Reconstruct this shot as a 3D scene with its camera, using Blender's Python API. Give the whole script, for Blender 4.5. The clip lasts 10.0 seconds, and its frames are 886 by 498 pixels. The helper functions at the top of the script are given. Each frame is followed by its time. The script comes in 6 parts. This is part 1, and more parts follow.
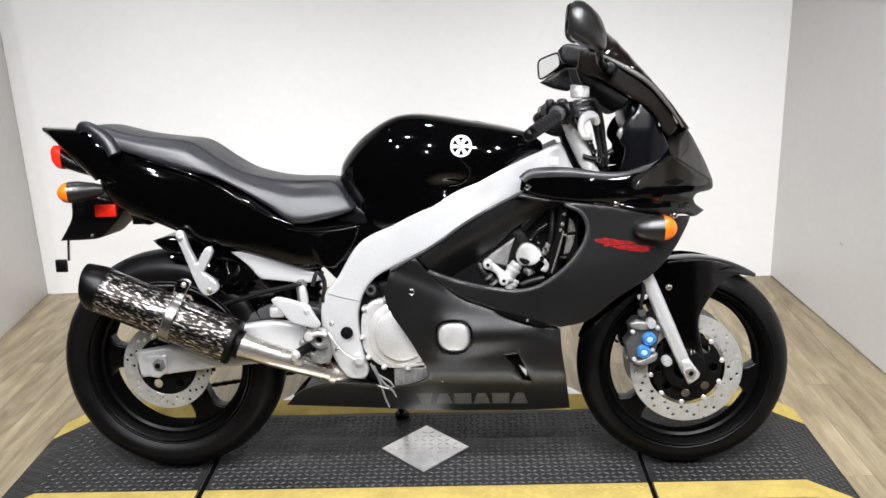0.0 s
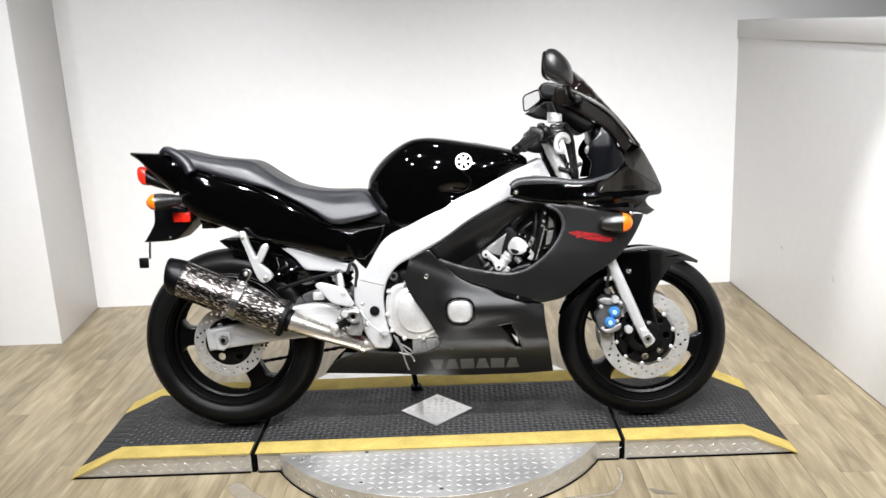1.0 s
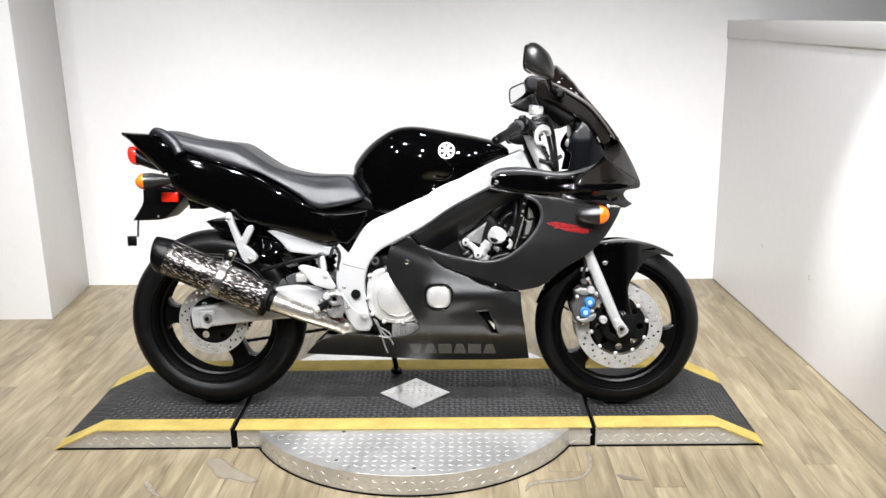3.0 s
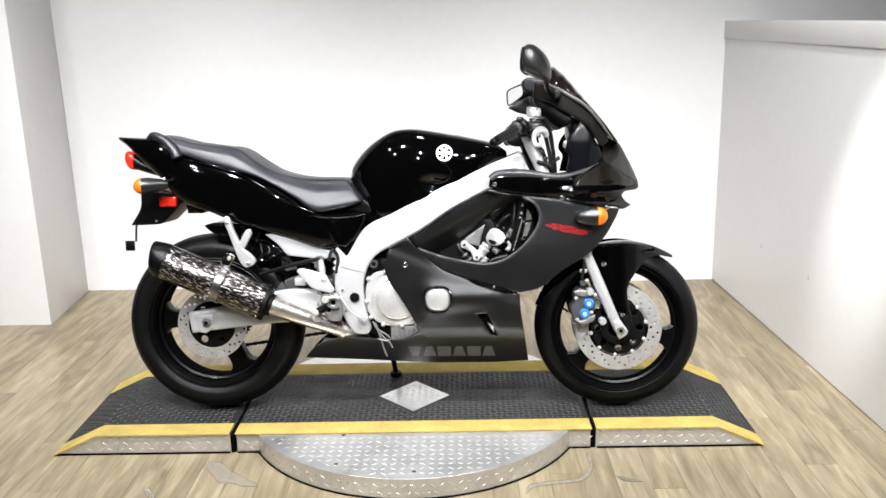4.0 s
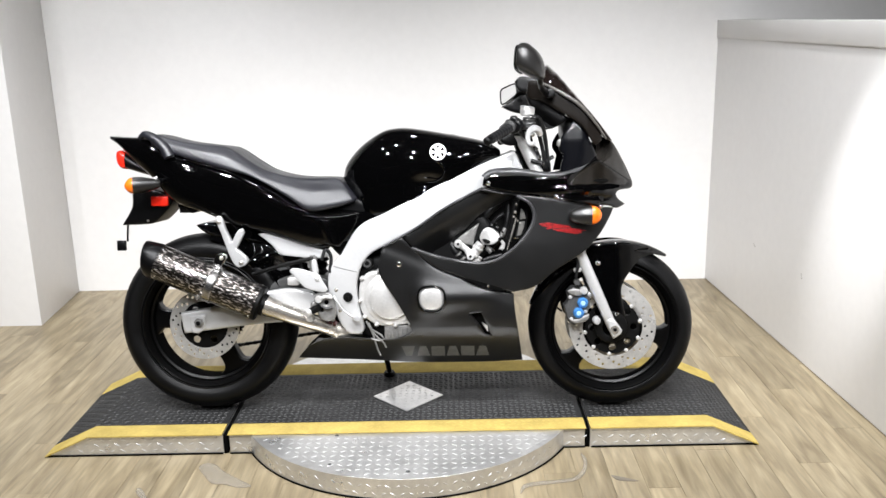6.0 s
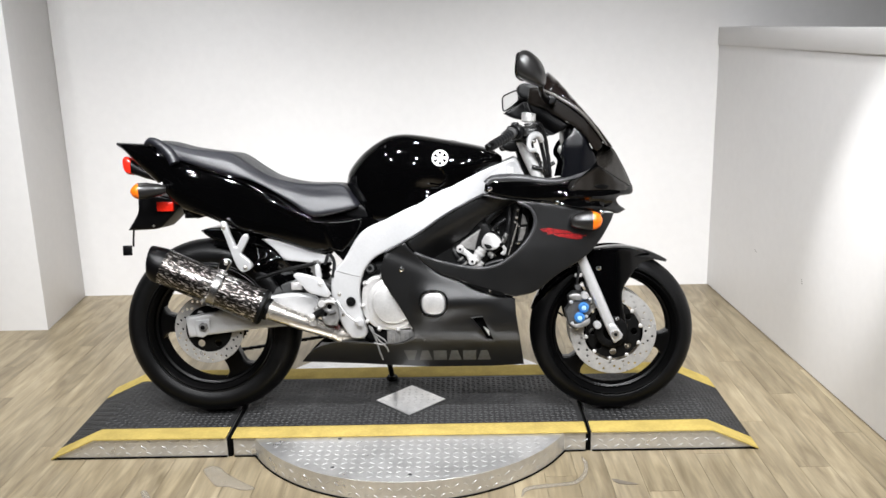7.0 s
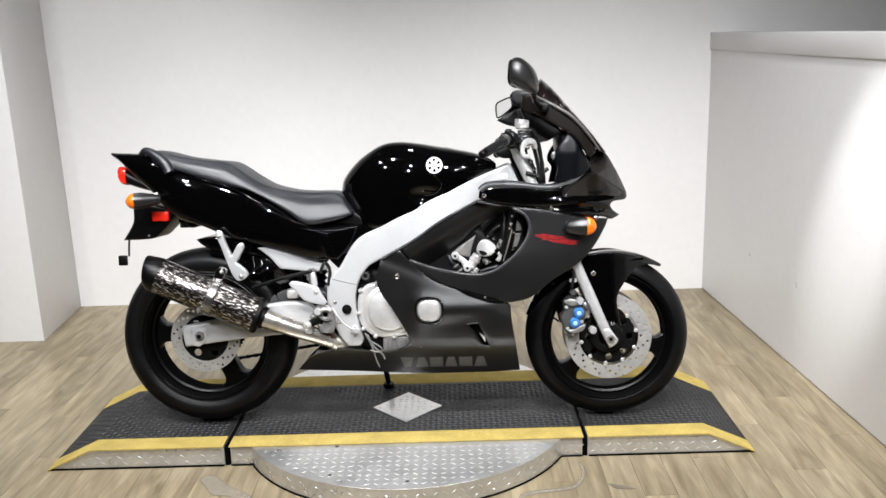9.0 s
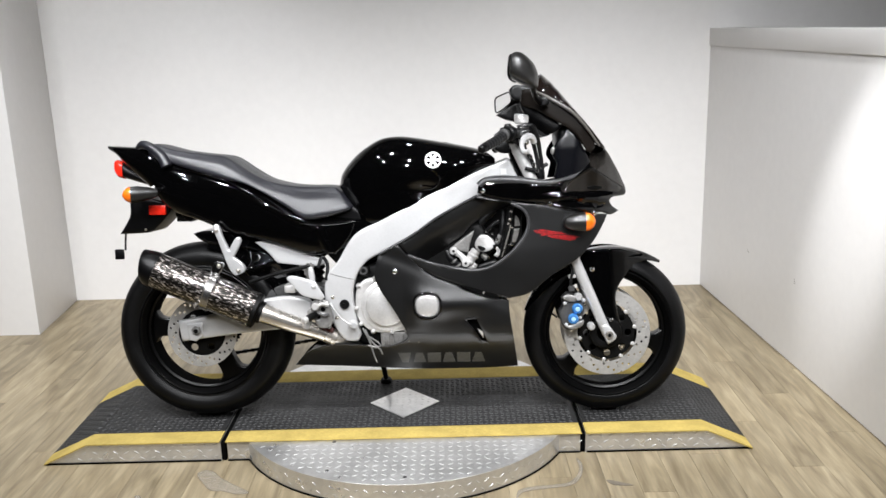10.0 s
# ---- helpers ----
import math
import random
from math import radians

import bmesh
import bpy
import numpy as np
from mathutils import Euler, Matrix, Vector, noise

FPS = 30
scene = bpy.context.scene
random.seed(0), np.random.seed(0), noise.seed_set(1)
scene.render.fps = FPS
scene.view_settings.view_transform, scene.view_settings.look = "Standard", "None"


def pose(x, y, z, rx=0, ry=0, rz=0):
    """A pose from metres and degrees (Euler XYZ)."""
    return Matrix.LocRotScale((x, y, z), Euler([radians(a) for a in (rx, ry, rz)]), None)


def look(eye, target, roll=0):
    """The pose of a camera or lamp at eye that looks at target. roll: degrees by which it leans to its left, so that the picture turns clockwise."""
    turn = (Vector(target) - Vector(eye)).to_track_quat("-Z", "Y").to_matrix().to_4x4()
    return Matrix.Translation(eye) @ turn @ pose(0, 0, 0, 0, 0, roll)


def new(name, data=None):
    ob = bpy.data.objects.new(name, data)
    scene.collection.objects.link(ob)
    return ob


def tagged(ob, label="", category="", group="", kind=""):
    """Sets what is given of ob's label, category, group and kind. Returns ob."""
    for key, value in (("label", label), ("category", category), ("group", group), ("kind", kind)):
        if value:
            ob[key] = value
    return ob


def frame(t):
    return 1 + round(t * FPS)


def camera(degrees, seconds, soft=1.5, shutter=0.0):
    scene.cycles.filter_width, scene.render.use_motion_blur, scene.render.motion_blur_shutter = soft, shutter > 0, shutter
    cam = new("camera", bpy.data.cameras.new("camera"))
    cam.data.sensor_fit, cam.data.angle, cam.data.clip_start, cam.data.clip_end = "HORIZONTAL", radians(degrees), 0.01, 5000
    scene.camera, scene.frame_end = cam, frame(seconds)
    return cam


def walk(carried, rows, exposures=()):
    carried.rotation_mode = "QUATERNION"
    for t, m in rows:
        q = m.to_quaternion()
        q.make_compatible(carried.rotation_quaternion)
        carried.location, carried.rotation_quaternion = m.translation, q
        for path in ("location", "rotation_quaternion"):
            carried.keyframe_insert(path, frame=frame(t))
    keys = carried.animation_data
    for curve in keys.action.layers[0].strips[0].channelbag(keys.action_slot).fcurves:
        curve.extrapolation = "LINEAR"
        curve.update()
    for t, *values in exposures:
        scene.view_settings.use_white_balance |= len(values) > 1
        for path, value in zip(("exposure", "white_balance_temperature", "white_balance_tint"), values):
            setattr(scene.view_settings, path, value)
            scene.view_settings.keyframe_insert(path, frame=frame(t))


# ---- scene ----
cam = camera(53.6, 10.0, 1.55)
PATH = [
    (0, (0.144, -2.29, 1.409), (0.08, -0.383, 0.812), -2.1),
    (0.1, (0.169, -2.368, 1.407), (0.094, -0.459, 0.818), -2.6),
    (0.2, (0.169, -2.448, 1.423), (0.085, -0.547, 0.806), -2.0),
    (0.3, (0.189, -2.506, 1.426), (0.102, -0.606, 0.807), -1.5),
    (0.5, (0.193, -2.639, 1.435), (0.137, -0.72, 0.876), -0.7),
    (0.7, (0.163, -2.767, 1.417), (0.141, -0.833, 0.906), -2.1),
    (0.8, (0.14, -2.832, 1.409), (0.122, -0.896, 0.909), -2.0),
    (1, (0.108, -2.927, 1.432), (0.065, -0.991, 0.933), -2.7),
    (1.2, (0.089, -2.992, 1.434), (0.081, -1.052, 0.947), -1.4),
    (1.3, (0.081, -3.008, 1.436), (0.084, -1.069, 0.948), -0.8),
    (1.5, (0.08, -3.035, 1.44), (0.069, -1.095, 0.953), -0.6),
    (1.8, (0.094, -3.038, 1.446), (0.068, -1.103, 0.94), -0.6),
    (2, (0.111, -3.031, 1.442), (0.079, -1.096, 0.938), -1.0),
    (2.5, (0.162, -2.998, 1.432), (0.119, -1.067, 0.913), -0.9),
    (4, (0.175, -2.992, 1.429), (0.134, -1.059, 0.918), -1.4),
    (4.5, (0.168, -2.985, 1.425), (0.125, -1.055, 0.899), -1.6),
    (5, (0.165, -2.981, 1.424), (0.137, -1.05, 0.902), -1.5),
    (5.5, (0.167, -2.977, 1.422), (0.146, -1.044, 0.906), -1.4),
    (7, (0.178, -3.012, 1.427), (0.145, -1.075, 0.93), -1.4),
    (7.5, (0.187, -3.025, 1.429), (0.148, -1.085, 0.942), -1.6),
    (8, (0.191, -3.033, 1.43), (0.155, -1.092, 0.948), -1.9),
    (8.5, (0.186, -3.026, 1.432), (0.156, -1.087, 0.943), -1.8),
    (9, (0.182, -3.021, 1.429), (0.158, -1.08, 0.947), -1.9),
    (9.5, (0.18, -3.011, 1.424), (0.168, -1.071, 0.937), -1.8),
    (10, (0.175, -3.009, 1.426), (0.159, -1.07, 0.933), -1.6),
]
walk(cam, [(t, look(eye, target, roll)) for t, eye, target, roll in PATH],
     [(0.0, -0.13), (0.6, -0.03), (1.0, 0.06), (2.0, 0.13), (4.5, 0.15), (5.7, 0.10), (7.0, -0.08), (9.0, -0.17), (10.0, -0.20)])

# ---- world and lamps ----
LAMP_WATTS = 150
world = bpy.data.worlds.new("world")
scene.world = world
world.use_nodes = True
world.node_tree.nodes["Background"].inputs["Color"].default_value = (0.9, 0.95, 1.0, 1)
world.node_tree.nodes["Background"].inputs["Strength"].default_value = 0.05


def spot(name, place, target, watts, cone=100, radius=0.05, colour=(0.950, 0.960, 0.985), blend=0.6):
    data = bpy.data.lights.new(name, "SPOT")
    data.energy, data.spot_size, data.spot_blend, data.shadow_soft_size, data.color = watts, radians(cone), blend, radius, colour
    ob = new(name, data)
    ob.matrix_world = look(place, target)
    return ob

for ly, ty, tz, watts, cone, row in ((-3.4, 1.62, 0.75, 160, 50, (-2.1, -0.9, 0.4, 1.35)), (-2.3, -0.20, 0.35, LAMP_WATTS, 72, (-1.6, -0.5, 0.7, 1.3)), (-1.25, 0.15, 0.55, LAMP_WATTS, 84, (-1.6, -0.8, 0.4, 1.3))):
    for lx in row:
        spot("ceiling_spot", (lx, ly, 2.82), (lx * (1.05 if ty > 1 else 0.8), ty, tz), watts, cone, 0.04, blend=0.9)
# unseen fill lamps, added to brighten the floor and edge behind the bike
for lx in (-1.25, 0.0, 1.15):
    spot("rear_spot", (lx, 0.55, 2.82), (lx, 0.58, 0.0), 45, 76, 0.05, blend=1.0)
# two unseen lamps added to brighten the side walls, and a tighter one that washes the half wall
spot("side_spot", (0.20, -2.3, 2.82), (1.60, 0.80, 0.60), 260, 54, 0.10, blend=0.95)
spot("side_spot", (-0.55, -2.1, 2.82), (-1.95, 1.25, 0.85), 300, 56, 0.10, blend=0.95)
spot("wall_spot", (0.55, -0.95, 2.82), (1.62, 0.00, 0.80), 480, 17, 0.05, blend=0.95)


# ---- materials ----
def material(name, colour, rough=0.5, metal=0.0, coat=0.0, spec=0.5, grain=0.0, scale=60.0, stain=0.0, stain_scale=4.0, bump=0.0,
             bump_scale=300.0, transmission=0.0, emit=0.0, rough_var=0.0):
    """A principled material with grain, stains and fine relief in the thing's own metres."""
    m = bpy.data.materials.new(name)
    m.use_nodes = True
    nt = m.node_tree
    b = nt.nodes["Principled BSDF"]
    b.inputs["Base Color"].default_value = (*colour, 1)
    b.inputs["Roughness"].default_value = rough
    b.inputs["Metallic"].default_value = metal
    b.inputs["Coat Weight"].default_value = coat
    b.inputs["Coat Roughness"].default_value = 0.03
    b.inputs["Specular IOR Level"].default_value = spec
    b.inputs["Transmission Weight"].default_value = transmission
    if emit:
        b.inputs["Emission Color"].default_value = (*colour, 1)
        b.inputs["Emission Strength"].default_value = emit
    tc = nt.nodes.new("ShaderNodeTexCoord")

    def noise_node(sc, detail=4.0):
        n = nt.nodes.new("ShaderNodeTexNoise")
        n.inputs["Scale"].default_value, n.inputs["Detail"].default_value = sc, detail
        nt.links.new(tc.outputs["Object"], n.inputs["Vector"])
        return n

    last = None
    for amount, sc in ((grain, scale), (stain, stain_scale)):
        if amount:
            n = noise_node(sc)
            mix = nt.nodes.new("ShaderNodeMix")
            mix.data_type, mix.blend_type = "RGBA", "MULTIPLY"
            mix.inputs["Factor"].default_value = 1.0
            ramp = nt.nodes.new("ShaderNodeMapRange")
            ramp.inputs["From Min"].default_value, ramp.inputs["From Max"].default_value = 0.3, 0.7
            ramp.inputs["To Min"].default_value, ramp.inputs["To Max"].default_value = 1 - amount, 1.0
            nt.links.new(n.outputs["Fac"], ramp.inputs["Value"])
            if last:
                nt.links.new(last, mix.inputs["A"])
            else:
                mix.inputs["A"].default_value = (*colour, 1)
            nt.links.new(ramp.outputs["Result"], mix.inputs["B"])
            last = mix.outputs["Result"]
    if last:
        nt.links.new(last, b.inputs["Base Color"])
    if rough_var:
        n = noise_node(9.0)
        ramp = nt.nodes.new("ShaderNodeMapRange")
        ramp.inputs["To Min"].default_value, ramp.inputs["To Max"].default_value = max(0.01, rough - rough_var), rough + rough_var
        ramp.inputs["From Min"].default_value, ramp.inputs["From Max"].default_value = 0.3, 0.7
        nt.links.new(n.outputs["Fac"], ramp.inputs["Value"])
        nt.links.new(ramp.outputs["Result"], b.inputs["Roughness"])
    if bump:
        n = noise_node(bump_scale, 2.0)
        bn = nt.nodes.new("ShaderNodeBump")
        bn.inputs["Strength"].default_value, bn.inputs["Distance"].default_value = bump, 0.001
        nt.links.new(n.outputs["Fac"], bn.inputs["Height"])
        nt.links.new(bn.outputs["Normal"], b.inputs["Normal"])
    return m


def wood_material():
    """Vinyl wood planks: long streaks along the plank, each plank with a tone of its own."""
    m = bpy.data.materials.new("wood_plank")
    m.use_nodes = True
    nt = m.node_tree
    b = nt.nodes["Principled BSDF"]
    tc = nt.nodes.new("ShaderNodeTexCoord")
    info = nt.nodes.new("ShaderNodeObjectInfo")
    shift = nt.nodes.new("ShaderNodeVectorMath")
    shift.operation = "ADD"
    spread = nt.nodes.new("ShaderNodeMath")
    spread.operation = "MULTIPLY"
    spread.inputs[1].default_value = 37.0
    nt.links.new(info.outputs["Random"], spread.inputs[0])
    nt.links.new(tc.outputs["Object"], shift.inputs[0])
    nt.links.new(spread.outputs[0], shift.inputs[1])

    def streaks(sx, sy, detail, dist):
        mp = nt.nodes.new("ShaderNodeMapping")
        mp.inputs["Scale"].default_value = (sx, sy, 1)
        n = nt.nodes.new("ShaderNodeTexNoise")
        n.inputs["Scale"].default_value, n.inputs["Detail"].default_value, n.inputs["Distortion"].default_value = 1.0, detail, dist
        nt.links.new(shift.outputs[0], mp.inputs["Vector"])
        nt.links.new(mp.outputs[0], n.inputs["Vector"])
        return n

    broad, fine, knots = streaks(19, 2.8, 3.0, 0.9), streaks(120, 6.0, 5, 0.5), streaks(30, 3.6, 4, 1.0)
    ramp = nt.nodes.new("ShaderNodeValToRGB")
    e = ramp.color_ramp.elements
    e[0].position, e[0].color = 0.30, (0.206, 0.162, 0.098, 1)
    e[1].position, e[1].color = 0.70, (0.376, 0.311, 0.203, 1)
    mid = e.new(0.5)
    mid.color = (0.293, 0.238, 0.150, 1)
    nt.links.new(broad.outputs["Fac"], ramp.inputs["Fac"])
    last = ramp.outputs["Color"]
    for src, lo, hi in ((fine.outputs["Fac"], 0.86, 1.08), (knots.outputs["Fac"], 0.80, 1.10), (info.outputs["Random"], 0.82, 1.08)):
        rng = nt.nodes.new("ShaderNodeMapRange")
        wide = src == info.outputs["Random"]
        rng.inputs["From Min"].default_value, rng.inputs["From Max"].default_value = (0.0, 1.0) if wide else (0.3, 0.7)
        rng.inputs["To Min"].default_value, rng.inputs["To Max"].default_value = lo, hi
        mix = nt.nodes.new("ShaderNodeMix")
        mix.data_type, mix.blend_type = "RGBA", "MULTIPLY"
        mix.inputs["Factor"].default_value = 1.0
        nt.links.new(src, rng.inputs["Value"])
        nt.links.new(last, mix.inputs["A"])
        nt.links.new(rng.outputs["Result"], mix.inputs["B"])
        last = mix.outputs["Result"]
    nt.links.new(last, b.inputs["Base Color"])
    b.inputs["Roughness"].default_value = 0.40
    b.inputs["Specular IOR Level"].default_value = 0.35
    bn = nt.nodes.new("ShaderNodeBump")
    bn.inputs["Strength"].default_value, bn.inputs["Distance"].default_value = 0.12, 0.001
    nt.links.new(fine.outputs["Fac"], bn.inputs["Height"])
    nt.links.new(bn.outputs["Normal"], b.inputs["Normal"])
    return m


def weave_material():
    """Carbon weave under lacquer: the glints of its tows are painted into the colour as short dashes."""
    m = bpy.data.materials.new("carbon_weave")
    m.use_nodes = True
    nt = m.node_tree
    b = nt.nodes["Principled BSDF"]
    uv = nt.nodes.new("ShaderNodeUVMap")
    mp = nt.nodes.new("ShaderNodeMapping")
    mp.inputs["Scale"].default_value = (58, 172, 1)
    nt.links.new(uv.outputs[0], mp.inputs["Vector"])
    wob = nt.nodes.new("ShaderNodeTexNoise")
    wob.inputs["Scale"].default_value, wob.inputs["Detail"].default_value = 0.9, 1.0
    wave = nt.nodes.new("ShaderNodeVectorMath")
    wave.operation = "MULTIPLY_ADD"
    wave.inputs[1].default_value = (0.5, 0.5, 0)
    nt.links.new(mp.outputs[0], wob.inputs["Vector"])
    nt.links.new(wob.outputs["Color"], wave.inputs[0])
    nt.links.new(mp.outputs[0], wave.inputs[2])
    glint = nt.nodes.new("ShaderNodeTexNoise")
    glint.inputs["Scale"].default_value, glint.inputs["Detail"].default_value, glint.inputs["Distortion"].default_value = 1.0, 1.5, 0.5
    nt.links.new(wave.outputs[0], glint.inputs["Vector"])
    brick = nt.nodes.new("ShaderNodeValToRGB")
    e = brick.color_ramp.elements
    e[0].position, e[0].color = 0.50, (0.012, 0.011, 0.010, 1)
    e[1].position, e[1].color = 0.70, (0.66, 0.615, 0.59, 1)
    mid = e.new(0.57)
    mid.color = (0.11, 0.095, 0.085, 1)
    nt.links.new(glint.outputs["Fac"], brick.inputs["Fac"])
    nt.links.new(brick.outputs["Color"], b.inputs["Base Color"])
    b.inputs["Metallic"].default_value, b.inputs["Roughness"].default_value = 0.85, 0.34
    b.inputs["Coat Weight"].default_value, b.inputs["Coat Roughness"].default_value = 0.8, 0.05
    bn = nt.nodes.new("ShaderNodeBump")
    bn.inputs["Strength"].default_value, bn.inputs["Distance"].default_value = 0.5, 0.001
    nt.links.new(brick.outputs["Color"], bn.inputs["Height"])
    nt.links.new(bn.outputs["Normal"], b.inputs["Normal"])
    return m


WALL = material("white_wall_paint", (0.70, 0.688, 0.676), 0.42, grain=0.03, scale=25, stain=0.04, stain_scale=1.3, bump=0.12, bump_scale=160)
TRIM = material("white_trim_paint", (0.74, 0.725, 0.71), 0.35, stain=0.05, stain_scale=3, bump=0.06)
CEIL = material("dark_ceiling_paint", (0.05, 0.05, 0.05), 0.9, stain=0.2, bump=0.1)
SHOP = material("grey_shop_wall", (0.06, 0.058, 0.055), 0.8, stain=0.25, bump=0.1)
WOOD = wood_material()
SUBFLOOR = material("dark_floor_joint", (0.13, 0.10, 0.065), 0.8, stain=0.2)
RUBBER_MAT = material("black_tread_mat", (0.031, 0.031, 0.0312), 0.50, spec=0.15, grain=0.35, scale=40, stain=0.45, stain_scale=7, bump=0.3, bump_scale=500, rough_var=0.1)
YELLOW = material("yellow_safety_paint", (0.54, 0.41, 0.125), 0.70, spec=0.04, grain=0.14, scale=90, stain=0.24, stain_scale=14, bump=0.3, bump_scale=220)
ALUMINIUM = material("tread_plate_aluminium", (0.79, 0.785, 0.775), 0.36, metal=0.80, grain=0.15, scale=40, stain=0.13, stain_scale=6, bump=0.15, bump_scale=400, rough_var=0.1)
LUG = material("worn_aluminium_lug", (0.80, 0.80, 0.795), 0.30, metal=0.6, grain=0.15, scale=120)
GAP = material("dead_black", (0.0015, 0.0015, 0.0015), 0.8, spec=0.05, grain=0.3)
BLACK = material("gloss_black_paint", (0.0008, 0.0008, 0.0009), 0.035, coat=0.10, spec=0.42, stain=0.2, stain_scale=6, bump=0.02, bump_scale=30)
GREY = material("graphite_satin_paint", (0.0060, 0.0060, 0.0062), 0.36, spec=0.43, grain=0.18, scale=420, stain=0.10, stain_scale=5, bump=0.05, bump_scale=500, rough_var=0.04)
SATIN = material("satin_black_plastic", (0.0015, 0.0015, 0.0018), 0.34, spec=0.20, grain=0.25, scale=90, bump=0.12, bump_scale=600)
DARK = material("matt_black_metal", (0.002, 0.002, 0.002), 0.48, spec=0.15, grain=0.3, scale=50, bump=0.2)
VINYL = material("black_seat_vinyl", (0.0115, 0.012, 0.0165), 0.37, spec=0.62, grain=0.2, scale=120, stain=0.2, stain_scale=9, bump=0.35, bump_scale=700, rough_var=0.06)
TYRE = material("tyre_rubber", (0.0024, 0.0024, 0.0026), 0.43, spec=0.17, grain=0.3, scale=70, stain=0.25, stain_scale=10, bump=0.25, bump_scale=400, rough_var=0.1)
RIM = material("black_wheel_paint", (0.0014, 0.0014, 0.0015), 0.29, spec=0.20, grain=0.2, scale=60)
SILVER = material("silver_frame_paint", (0.55, 0.55, 0.552), 0.40, metal=0.30, spec=0.5, grain=0.06, scale=200, stain=0.08, stain_scale=8, bump=0.04, bump_scale=500)
CAST = material("cast_aluminium", (0.70, 0.69, 0.675), 0.40, metal=0.5, grain=0.12, scale=120, stain=0.2, stain_scale=16, bump=0.25, bump_scale=350, rough_var=0.1)
FORK = material("satin_grey_alloy", (0.60, 0.60, 0.60), 0.34, metal=0.5, grain=0.08, scale=150, stain=0.1, stain_scale=12)
STEEL = material("brushed_steel", (0.66, 0.625, 0.57), 0.28, metal=0.85, grain=0.12, scale=150, stain=0.2, stain_scale=18, rough_var=0.08)
CHROME = material("polished_metal", (0.78, 0.78, 0.78), 0.12, metal=1.0, grain=0.06, scale=90)
DISC = material("brake_disc_steel", (0.66, 0.645, 0.62), 0.34, metal=0.65, grain=0.12, scale=160, stain=0.15, stain_scale=30, rough_var=0.08)
BLUE = material("blue_anodised_bolt", (0.09, 0.33, 0.78), 0.25, metal=0.6, coat=0.4, grain=0.1)
ORANGE = material("amber_lens", (0.80, 0.155, 0.008), 0.22, coat=0.4, stain=0.25, stain_scale=60)
RED = material("red_lens", (0.72, 0.022, 0.010), 0.2, coat=0.6, stain=0.2, stain_scale=70)
REDMARK = material("red_decal", (0.31, 0.010, 0.012), 0.35, grain=0.85, scale=170)
GREYMARK = material("pale_grey_decal", (0.105, 0.105, 0.098), 0.42, grain=0.3, scale=60)
WHITE = material("white_enamel", (0.80, 0.80, 0.80), 0.3, grain=0.04)
CABLE = material("black_hose", (0.005, 0.005, 0.0055), 0.42, spec=0.35, grain=0.2)
SMOKE = material("smoked_screen", (0.006, 0.004, 0.0035), 0.06, coat=0.1, spec=0.22, stain=0.2, stain_scale=8)
LENS = material("grey_headlight_glass", (0.014, 0.0125, 0.011), 0.18, coat=0.4, spec=0.5, stain=0.35, stain_scale=16)
SHELL = material("dark_mirror_shell", (0.012, 0.0115, 0.0112), 0.30, spec=0.42, coat=0.1, grain=0.2, scale=80)
DARKCAST = material("dark_cast_metal", (0.09, 0.09, 0.09), 0.42, metal=0.4, grain=0.3, scale=90, stain=0.3, stain_scale=30)
PALEBLUE = material("pale_blue_bolt_face", (0.38, 0.62, 0.95), 0.3, metal=0.3, grain=0.05)
STRIPE = material("grey_edge_trim", (0.07, 0.065, 0.06), 0.35, grain=0.15)
CLAMP = material("dull_steel_strap", (0.42, 0.41, 0.40), 0.26, metal=0.95, grain=0.2, scale=90, stain=0.4, stain_scale=30)
GLASS = material("mirror_glass", (0.86, 0.87, 0.88), 0.02, metal=1.0)
LIP = material("dark_brown_plastic", (0.0075, 0.0058, 0.0046), 0.26, spec=0.28, grain=0.2, scale=60, stain=0.3, stain_scale=12)
DUSK = material("dark_brown_lens", (0.008, 0.006, 0.004), 0.12, coat=0.3, spec=0.4, grain=0.4, scale=30, stain=0.6, stain_scale=24)
TUBE = material("polished_fork_alloy", (0.74, 0.73, 0.72), 0.30, metal=0.45, grain=0.1, scale=120, stain=0.2, stain_scale=30)
PLATE = material("dusty_grey_alloy", (0.15, 0.145, 0.135), 0.5, metal=0.2, grain=0.3, scale=80)
WELL = material("matt_black_rim_well", (0.0012, 0.0012, 0.0012), 0.9, spec=0.03, grain=0.3, scale=60)
COWL = material("gloss_black_plastic", (0.0022, 0.0024, 0.0034), 0.20, spec=0.30, grain=0.2, scale=40)
WEAVE = weave_material()
# the mat's rubber again, its colour raised to paint the glint on the lugs
RUBBER_LUG_GLINT = material("black_tread_lug_glint", (0.062, 0.062, 0.0625), 0.42, spec=0.4, grain=0.3, scale=60, stain=0.45, stain_scale=5)
MIDCAST = material("grey_cast_metal", (0.30, 0.295, 0.285), 0.40, metal=0.5, grain=0.25, scale=110, stain=0.35, stain_scale=40)
SCUFF = material("grey_wall_scuff", (0.40, 0.38, 0.36), 0.6, grain=0.3)
PAD_GLINT = material("satin_grey_rim_and_lip_glint", (0.035, 0.035, 0.037), 0.34, spec=0.4, grain=0.2, scale=90)
CURL = material("grey_tape_edge", (0.17, 0.145, 0.115), 0.5, grain=0.3)
RUST = material("dull_red_spring", (0.045, 0.006, 0.005), 0.45, grain=0.3)
TAPE = material("clear_tape", (0.46, 0.41, 0.33), 0.22, stain=0.25, stain_scale=40)
TAPE.node_tree.nodes["Principled BSDF"].inputs["Alpha"].default_value = 0.40


